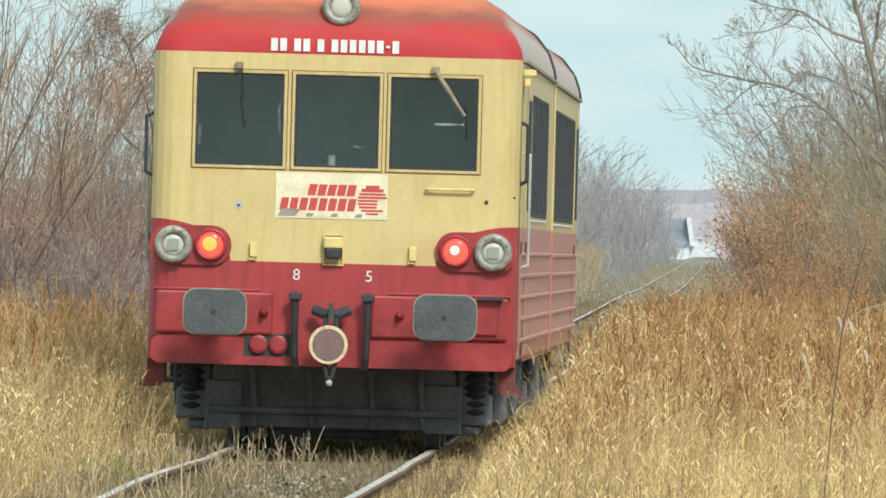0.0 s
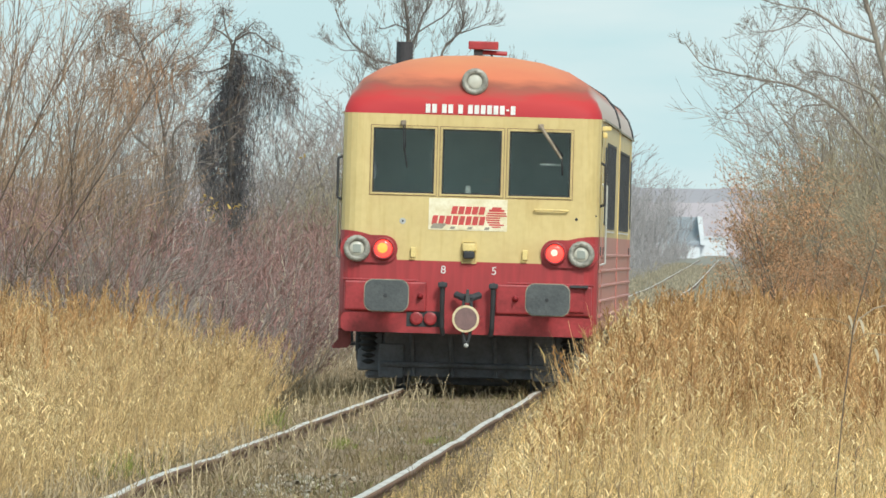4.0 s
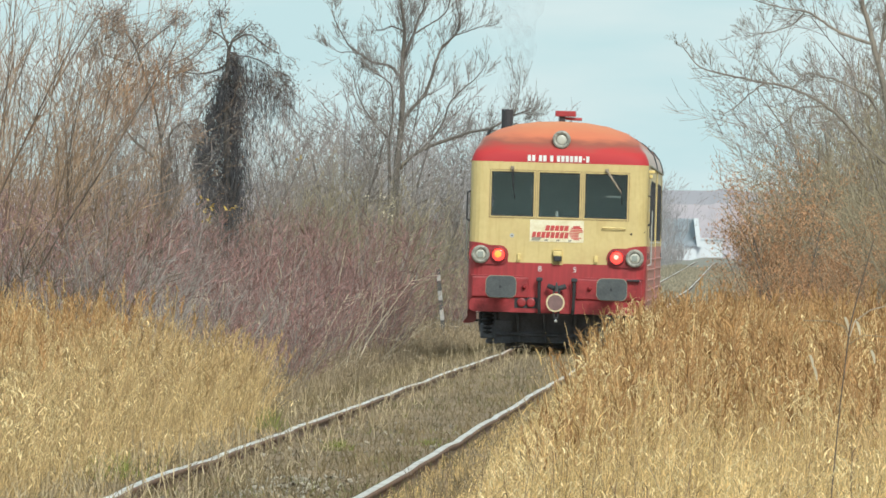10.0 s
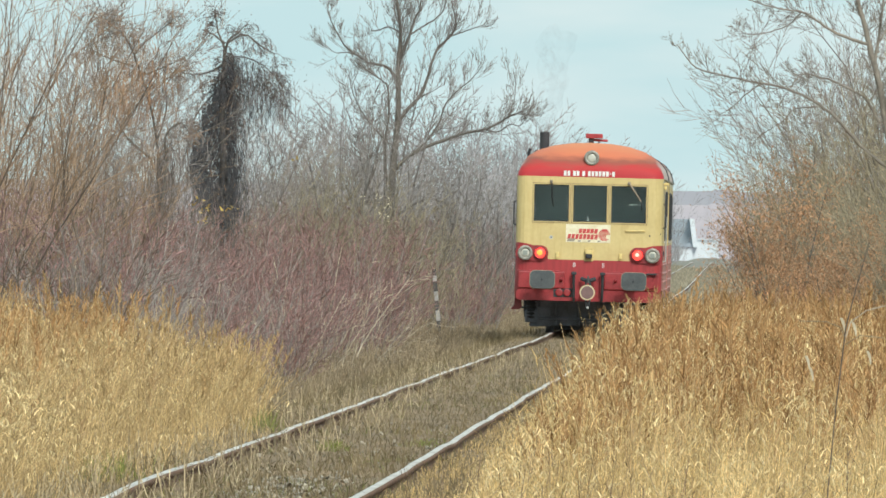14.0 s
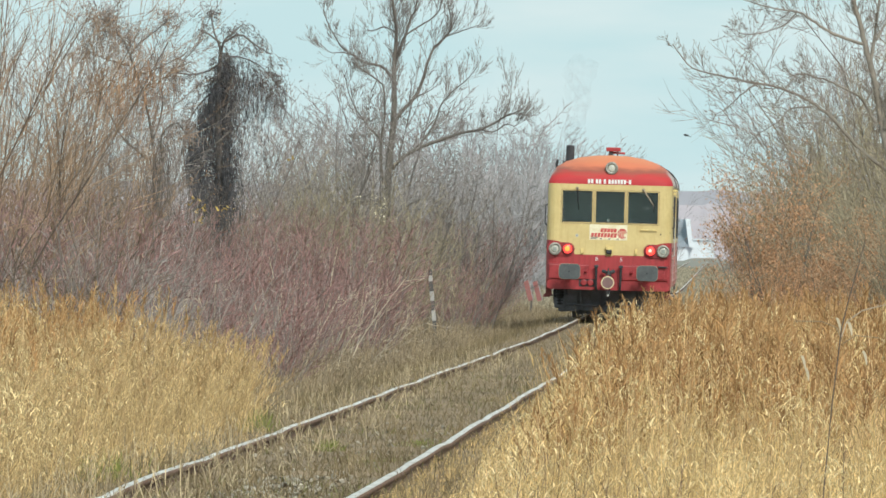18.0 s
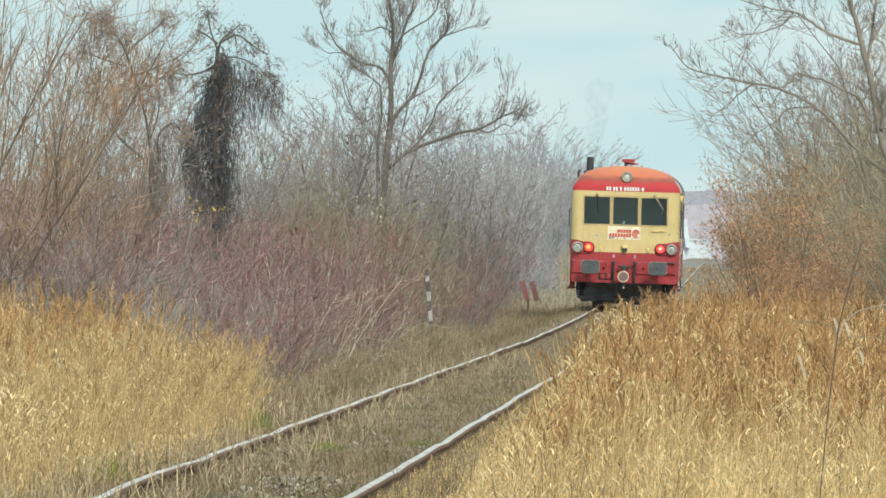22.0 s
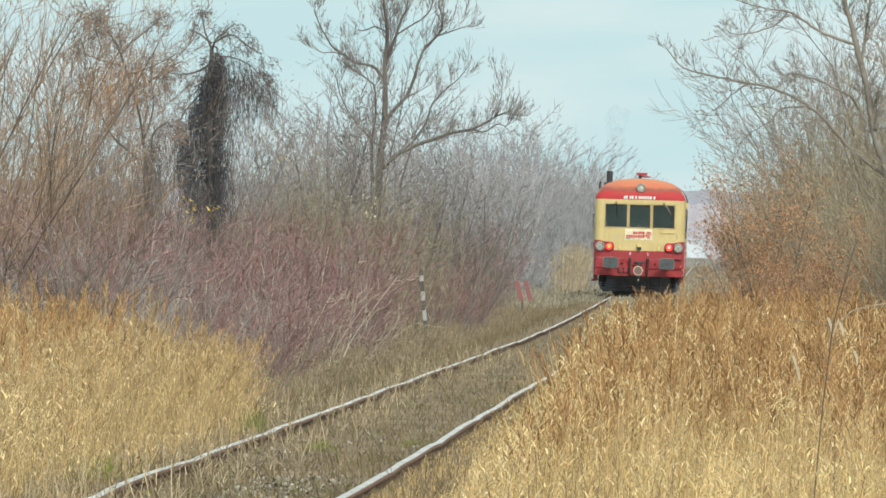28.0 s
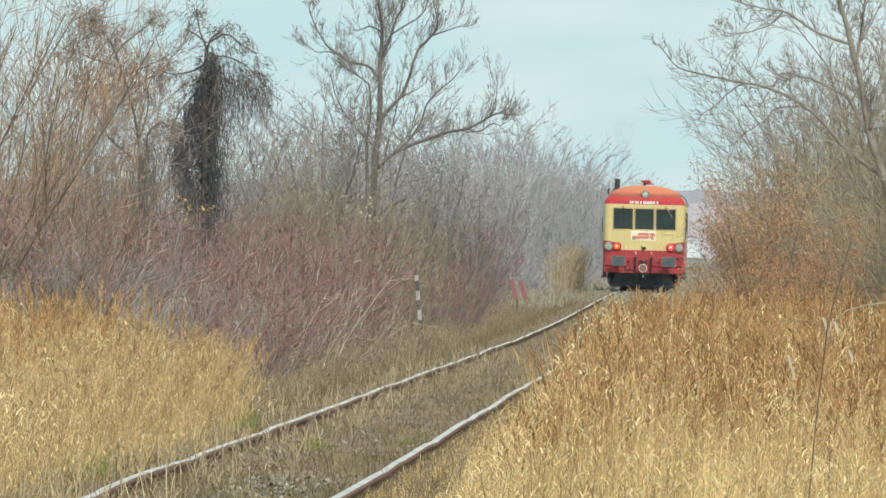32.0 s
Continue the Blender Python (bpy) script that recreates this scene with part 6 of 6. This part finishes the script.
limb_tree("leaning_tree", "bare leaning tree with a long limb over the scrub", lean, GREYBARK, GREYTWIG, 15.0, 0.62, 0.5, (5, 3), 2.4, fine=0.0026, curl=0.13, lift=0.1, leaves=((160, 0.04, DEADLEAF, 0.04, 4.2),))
climb = foot(-4.18, 380.0, 13)
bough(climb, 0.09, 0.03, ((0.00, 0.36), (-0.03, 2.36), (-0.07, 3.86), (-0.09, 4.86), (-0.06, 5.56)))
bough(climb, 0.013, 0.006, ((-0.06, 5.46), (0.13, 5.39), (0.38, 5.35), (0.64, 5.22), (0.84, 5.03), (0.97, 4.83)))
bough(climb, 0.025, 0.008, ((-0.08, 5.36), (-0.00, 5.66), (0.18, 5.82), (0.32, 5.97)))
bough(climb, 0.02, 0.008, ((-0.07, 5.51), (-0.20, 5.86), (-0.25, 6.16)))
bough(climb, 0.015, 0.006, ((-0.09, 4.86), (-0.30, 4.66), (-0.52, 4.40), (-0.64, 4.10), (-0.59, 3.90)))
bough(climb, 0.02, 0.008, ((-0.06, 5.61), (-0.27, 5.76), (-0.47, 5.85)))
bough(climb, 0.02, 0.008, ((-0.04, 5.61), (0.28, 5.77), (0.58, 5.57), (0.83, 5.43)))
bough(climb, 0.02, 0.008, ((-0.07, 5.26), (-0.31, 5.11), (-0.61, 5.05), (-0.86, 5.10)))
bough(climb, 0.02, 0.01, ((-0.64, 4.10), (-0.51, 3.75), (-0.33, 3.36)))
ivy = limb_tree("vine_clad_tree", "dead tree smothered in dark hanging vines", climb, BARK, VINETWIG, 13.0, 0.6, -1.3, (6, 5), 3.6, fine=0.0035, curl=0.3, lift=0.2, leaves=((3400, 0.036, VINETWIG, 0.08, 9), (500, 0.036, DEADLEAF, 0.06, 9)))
rng = climb["rng"]
n = 7000
zz = 1.4 + 4.0 * rng.random(n) ** 0.95
wd = np.interp(zz, [1.4, 2.6, 3.4, 4.2, 4.8, 5.2, 5.45], [0.22, 0.24, 0.26, 0.28, 0.28, 0.22, 0.10])
P = np.stack([rng.normal(0, 0.45, n) * wd + 0.05 * np.sin(zz * 2.3 + 1.0), rng.normal(0, 1, n) * wd * 0.6, zz], 1)
V, F = blades(P, rng.uniform(0, 6.28, n), rng.uniform(1.2, 3.1, n), rng.uniform(-0.6, 0.9, n), rng.uniform(0.05, 0.22, n), rng.uniform(0.005, 0.013, n), 3, 0.4, rng.normal(0, 0.8, n))
tagged(quads("vine_mantle", V, F, VINE, ivy), kind="stuff")
# the ragged curtain that hangs from the bent boughs
clump = rng.integers(0, 26, 900)
cx = rng.uniform(-0.62, 1.0, 26)
cz = np.interp(cx, [-0.65, -0.35, 0.1, 0.5, 0.8, 1.05], [3.4, 4.2, 5.0, 5.0, 4.75, 4.6]) - np.abs(rng.normal(0, 0.45, 26))
P = np.stack([cx[clump], np.zeros(900), cz[clump]], 1) + rng.normal(0, 1, (900, 3)) * (0.08, 0.12, 0.18)
strands(ivy, "vine_curtain", P, VINE, rng, 0.05, 0.20, 0.005, 0.012)
n = 420
x = rng.uniform(0.1, 1.05, n)
P = np.stack([x, rng.normal(0, 0.2, n), np.interp(x, [0.1, 0.5, 0.8, 1.05], [5.3, 5.25, 5.05, 4.7]) + rng.normal(0, 0.14, n) - np.abs(rng.normal(0, 0.62, n)) * (1.25 - x)], 1)
strands(ivy, "hanging_vine", P, VINETWIG, rng, 0.1, 0.55, 0.003, 0.006)
zz = rng.uniform(2.7, 4.9, 2600)
Q = np.stack([np.interp(zz, [2.7, 3.5, 4.45, 4.9], [-0.42, -0.62, -0.38, -0.12]) * rng.random(2600) ** 0.6, rng.normal(0, 0.1, 2600), zz], 1) + rng.normal(0, 1, (2600, 3)) * (0.06, 0.05, 0.10)
strands(ivy, "vine_curtain", Q, VINE, rng, 0.05, 0.26, 0.005, 0.012)
R = np.stack([np.abs(rng.normal(0.12, 0.16, 1100)), rng.normal(0, 0.1, 1100), rng.uniform(2.6, 5.2, 1100)], 1)
strands(ivy, "vine_curtain", R, VINE, rng, 0.06, 0.30, 0.005, 0.011)
V, F = leaf_set(rng, np.concatenate([Q, np.stack([rng.normal(0, 0.2, 900), rng.normal(0, 0.1, 900), rng.uniform(2.4, 5.5, 900)], 1)]), 2600, 0.042, spread=0.08)
tagged(quads("foliage", V, F, VINE, ivy), kind="stuff")
V, F = leaf_set(rng, P, 2300, 0.042, spread=0.09)
tagged(quads("foliage", V, F, VINETWIG, ivy), kind="stuff")
drape = foot(-5.15, 365.0, 17)
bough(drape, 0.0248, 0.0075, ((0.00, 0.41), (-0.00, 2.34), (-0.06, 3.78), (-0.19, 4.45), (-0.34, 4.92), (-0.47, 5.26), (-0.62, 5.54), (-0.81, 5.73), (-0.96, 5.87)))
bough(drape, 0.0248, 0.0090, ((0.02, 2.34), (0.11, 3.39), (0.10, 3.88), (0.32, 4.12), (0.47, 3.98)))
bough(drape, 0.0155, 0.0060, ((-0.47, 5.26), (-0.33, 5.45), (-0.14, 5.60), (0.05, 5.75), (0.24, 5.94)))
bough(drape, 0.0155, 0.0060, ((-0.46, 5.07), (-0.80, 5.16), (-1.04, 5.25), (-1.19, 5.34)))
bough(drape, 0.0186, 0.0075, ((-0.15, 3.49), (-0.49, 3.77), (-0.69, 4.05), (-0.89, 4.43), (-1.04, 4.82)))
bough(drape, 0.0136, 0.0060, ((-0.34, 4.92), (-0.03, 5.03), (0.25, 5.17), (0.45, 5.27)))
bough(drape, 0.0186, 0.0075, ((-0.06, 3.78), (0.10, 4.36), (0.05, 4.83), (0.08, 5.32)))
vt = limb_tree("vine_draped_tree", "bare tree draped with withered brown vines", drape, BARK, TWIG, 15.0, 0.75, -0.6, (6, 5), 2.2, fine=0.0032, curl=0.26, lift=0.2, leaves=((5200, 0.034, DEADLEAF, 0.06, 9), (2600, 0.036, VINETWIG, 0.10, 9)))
rng = drape["rng"]
n = 700
zz = 2.0 + 1.9 * rng.random(n)
P = np.stack([0.05 + rng.normal(0, 0.14, n), rng.normal(0, 0.15, n), zz], 1)
strands(vt, "vine_mantle", P, VINETWIG, rng, 0.12, 0.5, 0.004, 0.009)
n = 420
P = np.stack([rng.normal(-0.45, 0.35, n), rng.normal(0, 0.2, n), rng.normal(4.9, 0.35, n)], 1)
strands(vt, "hanging_vine", P, DEADLEAF, rng, 0.1, 0.6, 0.005, 0.010)


# ---- the striped post, the warning boards, the house and small things ----
def striped_post():
    y = 450.0
    x = (748 - 784) / FOCAL * y
    post = thing("marker_post", "leaning trackside post banded black and white", "post", pose(x + 0.02, y, ground_z(x, y), 0, -6, 0))
    black, white = material("black_post_paint", (0.10, 0.095, 0.09), (0.06, 0.055, 0.05), rough=0.7), material("white_post_paint", (0.40, 0.39, 0.37), (0.24, 0.23, 0.22), rough=0.8, scale=9)
    z = -0.2
    for i, h in enumerate((0.66, 0.22, 0.20, 0.20, 0.21, 0.12, 0.14)):
        part("band", solid((-0.043, 0.043, -0.04, 0.04, z, z + h), bev=0.004), white if i % 2 else black, post)
        z += h
    return post


def warning_board():
    y = 600.0
    x = (917 - 784) / FOCAL * y
    sign = thing("warning_board", "pair of tilted red boards with white edges on a stake", "sign", pose(x, y, ground_z(x, y)))
    z0 = -ground_z(x, y) - 0.14
    # Both board paints are dulled, with haze put into their colours.
    red = material("haze_dulled_red_paint", (0.31, 0.12, 0.11), (0.22, 0.095, 0.09), rough=0.8)
    white = material("haze_dulled_white_paint", (0.32, 0.27, 0.26), rough=0.8)
    for x0 in (-0.13, 0.12):
        b = part("board", plate([(x0 - 0.10, z0 + 0.86), (x0 + 0.03, z0 + 0.91), (x0 + 0.18, z0 + 0.36), (x0 + 0.05, z0 + 0.33)], -0.02, 0.02), red, sign)
        part("board_edge", plate([(x0 + 0.02, z0 + 0.91), (x0 + 0.05, z0 + 0.92), (x0 + 0.20, z0 + 0.36), (x0 + 0.17, z0 + 0.35)], -0.026, -0.021), white, b)
    part("stake", solid((-0.03, 0.03, 0.021, 0.06, -0.2, z0 + 0.6)), BARK, sign)
    return sign


def white_house():
    y = 2450.0
    x = (1190 - 784) / FOCAL * y
    z = ground_z(x, y)
    base = z - 0.2
    house = thing("white_house", "white house with a grey roof, far beyond the track", "house", pose(x, y, z))
    wall = material("white_house_render", (0.60, 0.65, 0.67), (0.53, 0.58, 0.60), rough=0.8, scale=0.6, fine=5, bump=0.05)
    roof = material("grey_roof_sheet", (0.44, 0.49, 0.53), (0.40, 0.45, 0.5), rough=0.7, scale=0.8, fine=8, bump=0.05)
    part("wall", solid((-4.5, 0.2, 0, 7, -0.4, 1.9), (0.2, 3.2, 1.5, 6, -0.4, 2.3)), wall, house)
    bm = bmesh.new()
    a = [bm.verts.new(p) for p in ((-4.9, -0.4, 1.55), (0.25, -0.4, 1.55), (0.25, 3.5, 4.7), (-4.9, 3.5, 4.7), (-4.9, 7.4, 1.55), (0.25, 7.4, 1.55))]
    bm.faces.new((a[0], a[1], a[2], a[3]))
    bm.faces.new((a[3], a[2], a[5], a[4]))
    bmesh.ops.solidify(bm, geom=list(bm.faces), thickness=0.15)
    part("roof", bm, roof, house)
    part("gable", plate([(0.25, 1.5), (0.75, 1.5), (0.35, 4.75), (-0.2, 4.75)], -0.55, 7.5), wall, house, "white gable wall")
    part("lean_to_roof", solid((0.2, 3.4, 1.3, 6.2, 2.3, 2.5)), wall, house)
    return house


striped_post()
warning_board()
white_house()


def sapling():
    """A thin bent sapling with a few pale leaves among the near reeds."""
    y = 112.0
    x = (1438 - 784) / FOCAL * y
    z = ground_z(x, y)
    sap = thing("sapling", "thin bent sapling with a few pale withered leaves", "sapling", pose(x, y, z))
    bend = lambda pts, r: pipe([Vector(p) for p in pts], r, 6)
    h = -z
    part("stem", bend([(0, 0, 0), (0.005, 0, h + 0.3), (0.04, 0, h + 0.75), (0.085, 0, h + 1.17), (0.13, 0, h + 1.36), (0.20, 0, h + 1.62)], 0.0034), WILLOWSTEM, sap)
    part("bough", bend([(0.085, 0, h + 1.12), (0.11, 0, h + 1.20), (0.19, 0, h + 1.26), (0.30, 0, h + 1.29), (0.44, 0, h + 1.31)], 0.0032), PALEWOOD, sap)
    part("bough", bend([(0.085, 0, h + 1.10), (0.06, 0, h + 1.17), (-0.02, 0, h + 1.20), (-0.16, 0, h + 1.20)], 0.002), TAN, sap)
    part("bough", bend([(0.08, 0, h + 1.08), (0.16, 0, h + 1.13), (0.28, 0, h + 1.12)], 0.002), TAN, sap)
    rng = np.random.default_rng(2)
    for dx, dz in ((0.06, 1.22), (0.12, 1.20), (-0.12, 1.02), (-0.10, 0.96), (0.20, 1.05)):
        V, F = blades(np.array([(dx, 0, h + dz)]), [0.5], [2.6], [0.5], [0.075], [0.02], 3, 0.2, np.array([0.0]))
        quads("leaf", V, F, FLUFF, sap)
    return sap


sapling()


# ---- small bright things caught in the bushes ----
def fluff(x, y, z, n, spread, size, mat, name, label, category):
    """A loose spray of seed tufts or leaves held by the twigs of a bush."""
    rng = np.random.default_rng(int(abs(x * 100) + y))
    P = np.stack([x + rng.normal(0, spread, n), y + rng.normal(0, 0.3, n), z + rng.normal(0, spread * 0.7, n)], 1)
    V, F = blades(P, rng.uniform(0, 6.28, n), rng.uniform(0.4, 2.0, n), rng.uniform(0.3, 1.5, n), size * rng.uniform(0.6, 1.3, n), size * 0.6, 2, 0.4, rng.normal(0, 0.6, n))
    tagged(quads(name, V, F, mat), label, category, kind="stuff")


for px, py, d in ((642, 375, 395), (655, 388, 400), (632, 352, 410), (650, 365, 398), (930, 412, 640), (945, 410, 645), (905, 420, 630), (610, 352, 405)):
    fluff((px - 784) / FOCAL * d, d, CAM_H + (445 - py) / FOCAL * d, 10, 0.07, 0.045, FLUFF, "seed_fluff", "pale fluffy seed heads caught in the bushes", "seed head")
for px, py, d in ((330, 372, 340), (372, 378, 345), (315, 365, 340), (490, 287, 400), (325, 394, 338)):
    fluff((px - 784) / FOCAL * d, d, CAM_H + (445 - py) / FOCAL * d, 7, 0.05, 0.07, YELLOWLEAF, "yellow_leaves", "few yellow leaves left on a bare twig", "leaf")


# ---- thin exhaust smoke over the stack ----
def exhaust_smoke():
    cloud = thing("exhaust_smoke", "thin grey exhaust smoke rising from the stack", "smoke")
    rr = random.Random(4)
    for i in range(5):
        bm = bmesh.new()
        bmesh.ops.create_icosphere(bm, subdivisions=3, radius=0.13 + 0.055 * i)
        for v in bm.verts:
            v.co *= 1 + 0.6 * noise.noise(v.co * (5.0 - 0.5 * i) + Vector((i * 7.0, 0, 0)))
            v.co.z *= 1.5
            v.co += Vector((-1.05 + 0.05 * i + rr.uniform(-0.03, 0.03), 15.0 - 0.6 * i, 4.15 + 0.20 * i + 0.035 * i * i))
        part("puff", bm, SMOKE, cloud, smooth_faces=True)
    return cloud


smoke = exhaust_smoke()


# ---- two small birds crossing the sky ----
def sky_point(px, py, d):
    u, v = px - 784, py - 441
    return Vector(((u + v * 0.0175) / FOCAL * d, d, CAM_H - (v - u * 0.0175 - 4) / FOCAL * d))


PLUMAGE = material("dark_grey_plumage", (0.10, 0.10, 0.105), (0.06, 0.06, 0.065), rough=0.8, scale=20, fine=90)


def make_bird():
    b = thing("bird", "small dark bird in flight", "bird")
    bm = bmesh.new()
    bmesh.ops.create_uvsphere(bm, u_segments=12, v_segments=8, radius=0.5)
    for v in bm.verts:
        k = v.co.x + 0.5
        v.co = Vector((v.co.x * 0.24, v.co.y * 0.085 * (0.5 + k), v.co.z * 0.075 * (0.5 + k)))
    part("body", bm, PLUMAGE, b, smooth_faces=True)
    part("tail", plate([(-0.19, -0.012), (-0.10, 0.008), (-0.10, -0.012), (-0.19, -0.022)], -0.03, 0.03), PLUMAGE, b)
    wings = []
    for s in (-1, 1):
        bm = bmesh.new()
        up = [bm.verts.new(p) for p in ((0.07, 0, 0.006), (0.05, s * 0.10, 0.006), (-0.02, s * 0.20, 0.003), (-0.05, s * 0.10, 0.004), (-0.04, 0, 0.006))]
        dn = [bm.verts.new(v.co + Vector((0, 0, -0.010))) for v in up]
        bm.faces.new(up)
        bm.faces.new(dn)
        for i in range(5):
            bm.faces.new((up[i], up[(i + 1) % 5], dn[(i + 1) % 5], dn[i]))
        w = part("wing", bm, PLUMAGE, b)
        w.location = (0.0, s * 0.02, 0.015)
        wings.append((s, w))
    return b, wings


birds = [make_bird(), make_bird()]


# ---- what moves ----
def motions():
    gap = CAR_L + 0.6
    for c, ahead in ((tail_car, 0.0), (lead_car, gap)):
        rows = []
        for t in range(0, 33):
            y = train_y(t) + ahead
            a, b = y + 3.3, y + CAR_L - 3.3
            head = math.degrees(math.atan2(-(track_x(b) - track_x(a)), b - a))
            tilt = math.degrees(math.atan2(track_z(b) - track_z(a), b - a))
            sway = 0.12 * math.sin(t * 2.1 + ahead)
            x = track_x(a) - 3.3 * (track_x(b) - track_x(a)) / (b - a)
            z = track_z(a) - 3.3 * (track_z(b) - track_z(a)) / (b - a)
            near = 1 - smooth(200, 450, y)
            x += 0.0019 * ahead * near + float(np.interp(y, [163, 268, 338, 520, 570, 612, 665, 742], [0, -0.05, -0.07, -0.085, -0.03, -0.01, 0.05, 0.085]))
            z += float(np.interp(y, [163, 268, 338, 408, 464, 520, 570, 612, 742], [0, -0.03, -0.055, -0.015, 0.03, 0.05, 0.03, 0.005, 0.015]))
            rows.append((t, pose(x, y, z, tilt, 0.55 + sway, head - 0.11 * near)))
        walk(c, rows)
        if c is tail_car:
            walk(smoke, rows)
    flights = (
        ((0, 300, 700, 900), (12, 540, 240, 760), (12.9, 517, 140, 710), (13.2, 498, 104, 700), (13.4, 475, 79, 700), (13.5, 457, 71, 700), (13.6, 431, 66, 700), (14.2, 300, 30, 700), (16, -300, -120, 720), (32, -9000, -900, 900)),
        ((0, 1500, 700, 1500), (16, 1240, 420, 1100), (18.0, 1190, 239, 820), (18.8, 1170, 150, 730), (19.2, 1137, 123, 700), (19.4, 1098, 107, 700), (19.6, 1057, 89, 700), (19.8, 1005, 74, 700), (20.0, 957, 60, 700), (20.2, 898, 45, 700), (21.0, 660, -20, 700), (23, 0, -200, 720), (32, -6000, -900, 900)))
    for (bird, wings), path in zip(birds, flights):
        places = [(t, sky_point(px, py, d)) for t, px, py, d in path]
        walk(bird, [(t, Matrix.Translation(p) @ pose(0, 0, 0, 0, -12, 170)) for t, p in places])
        t0 = path[2][0] - 0.3
        for s, w in wings:
            beats = [(0.0, 30.0)] + [(t0 + i / 15, 38.0 if i % 2 else -22.0) for i in range(46)] + [(32.0, 20.0)]
            walk(w, [(t, Matrix.Translation(w.location) @ pose(0, 0, 0, s * a, 0, 0)) for t, a in beats])
    for ax in wheelsets:
        x, y, z = ax.location
        walk(ax, [(i / FPS, pose(x, y, z, -math.degrees((train_y(i / FPS) - train_y(0)) / 0.49) % 360)) for i in range(32 * FPS + 1)])


motions()
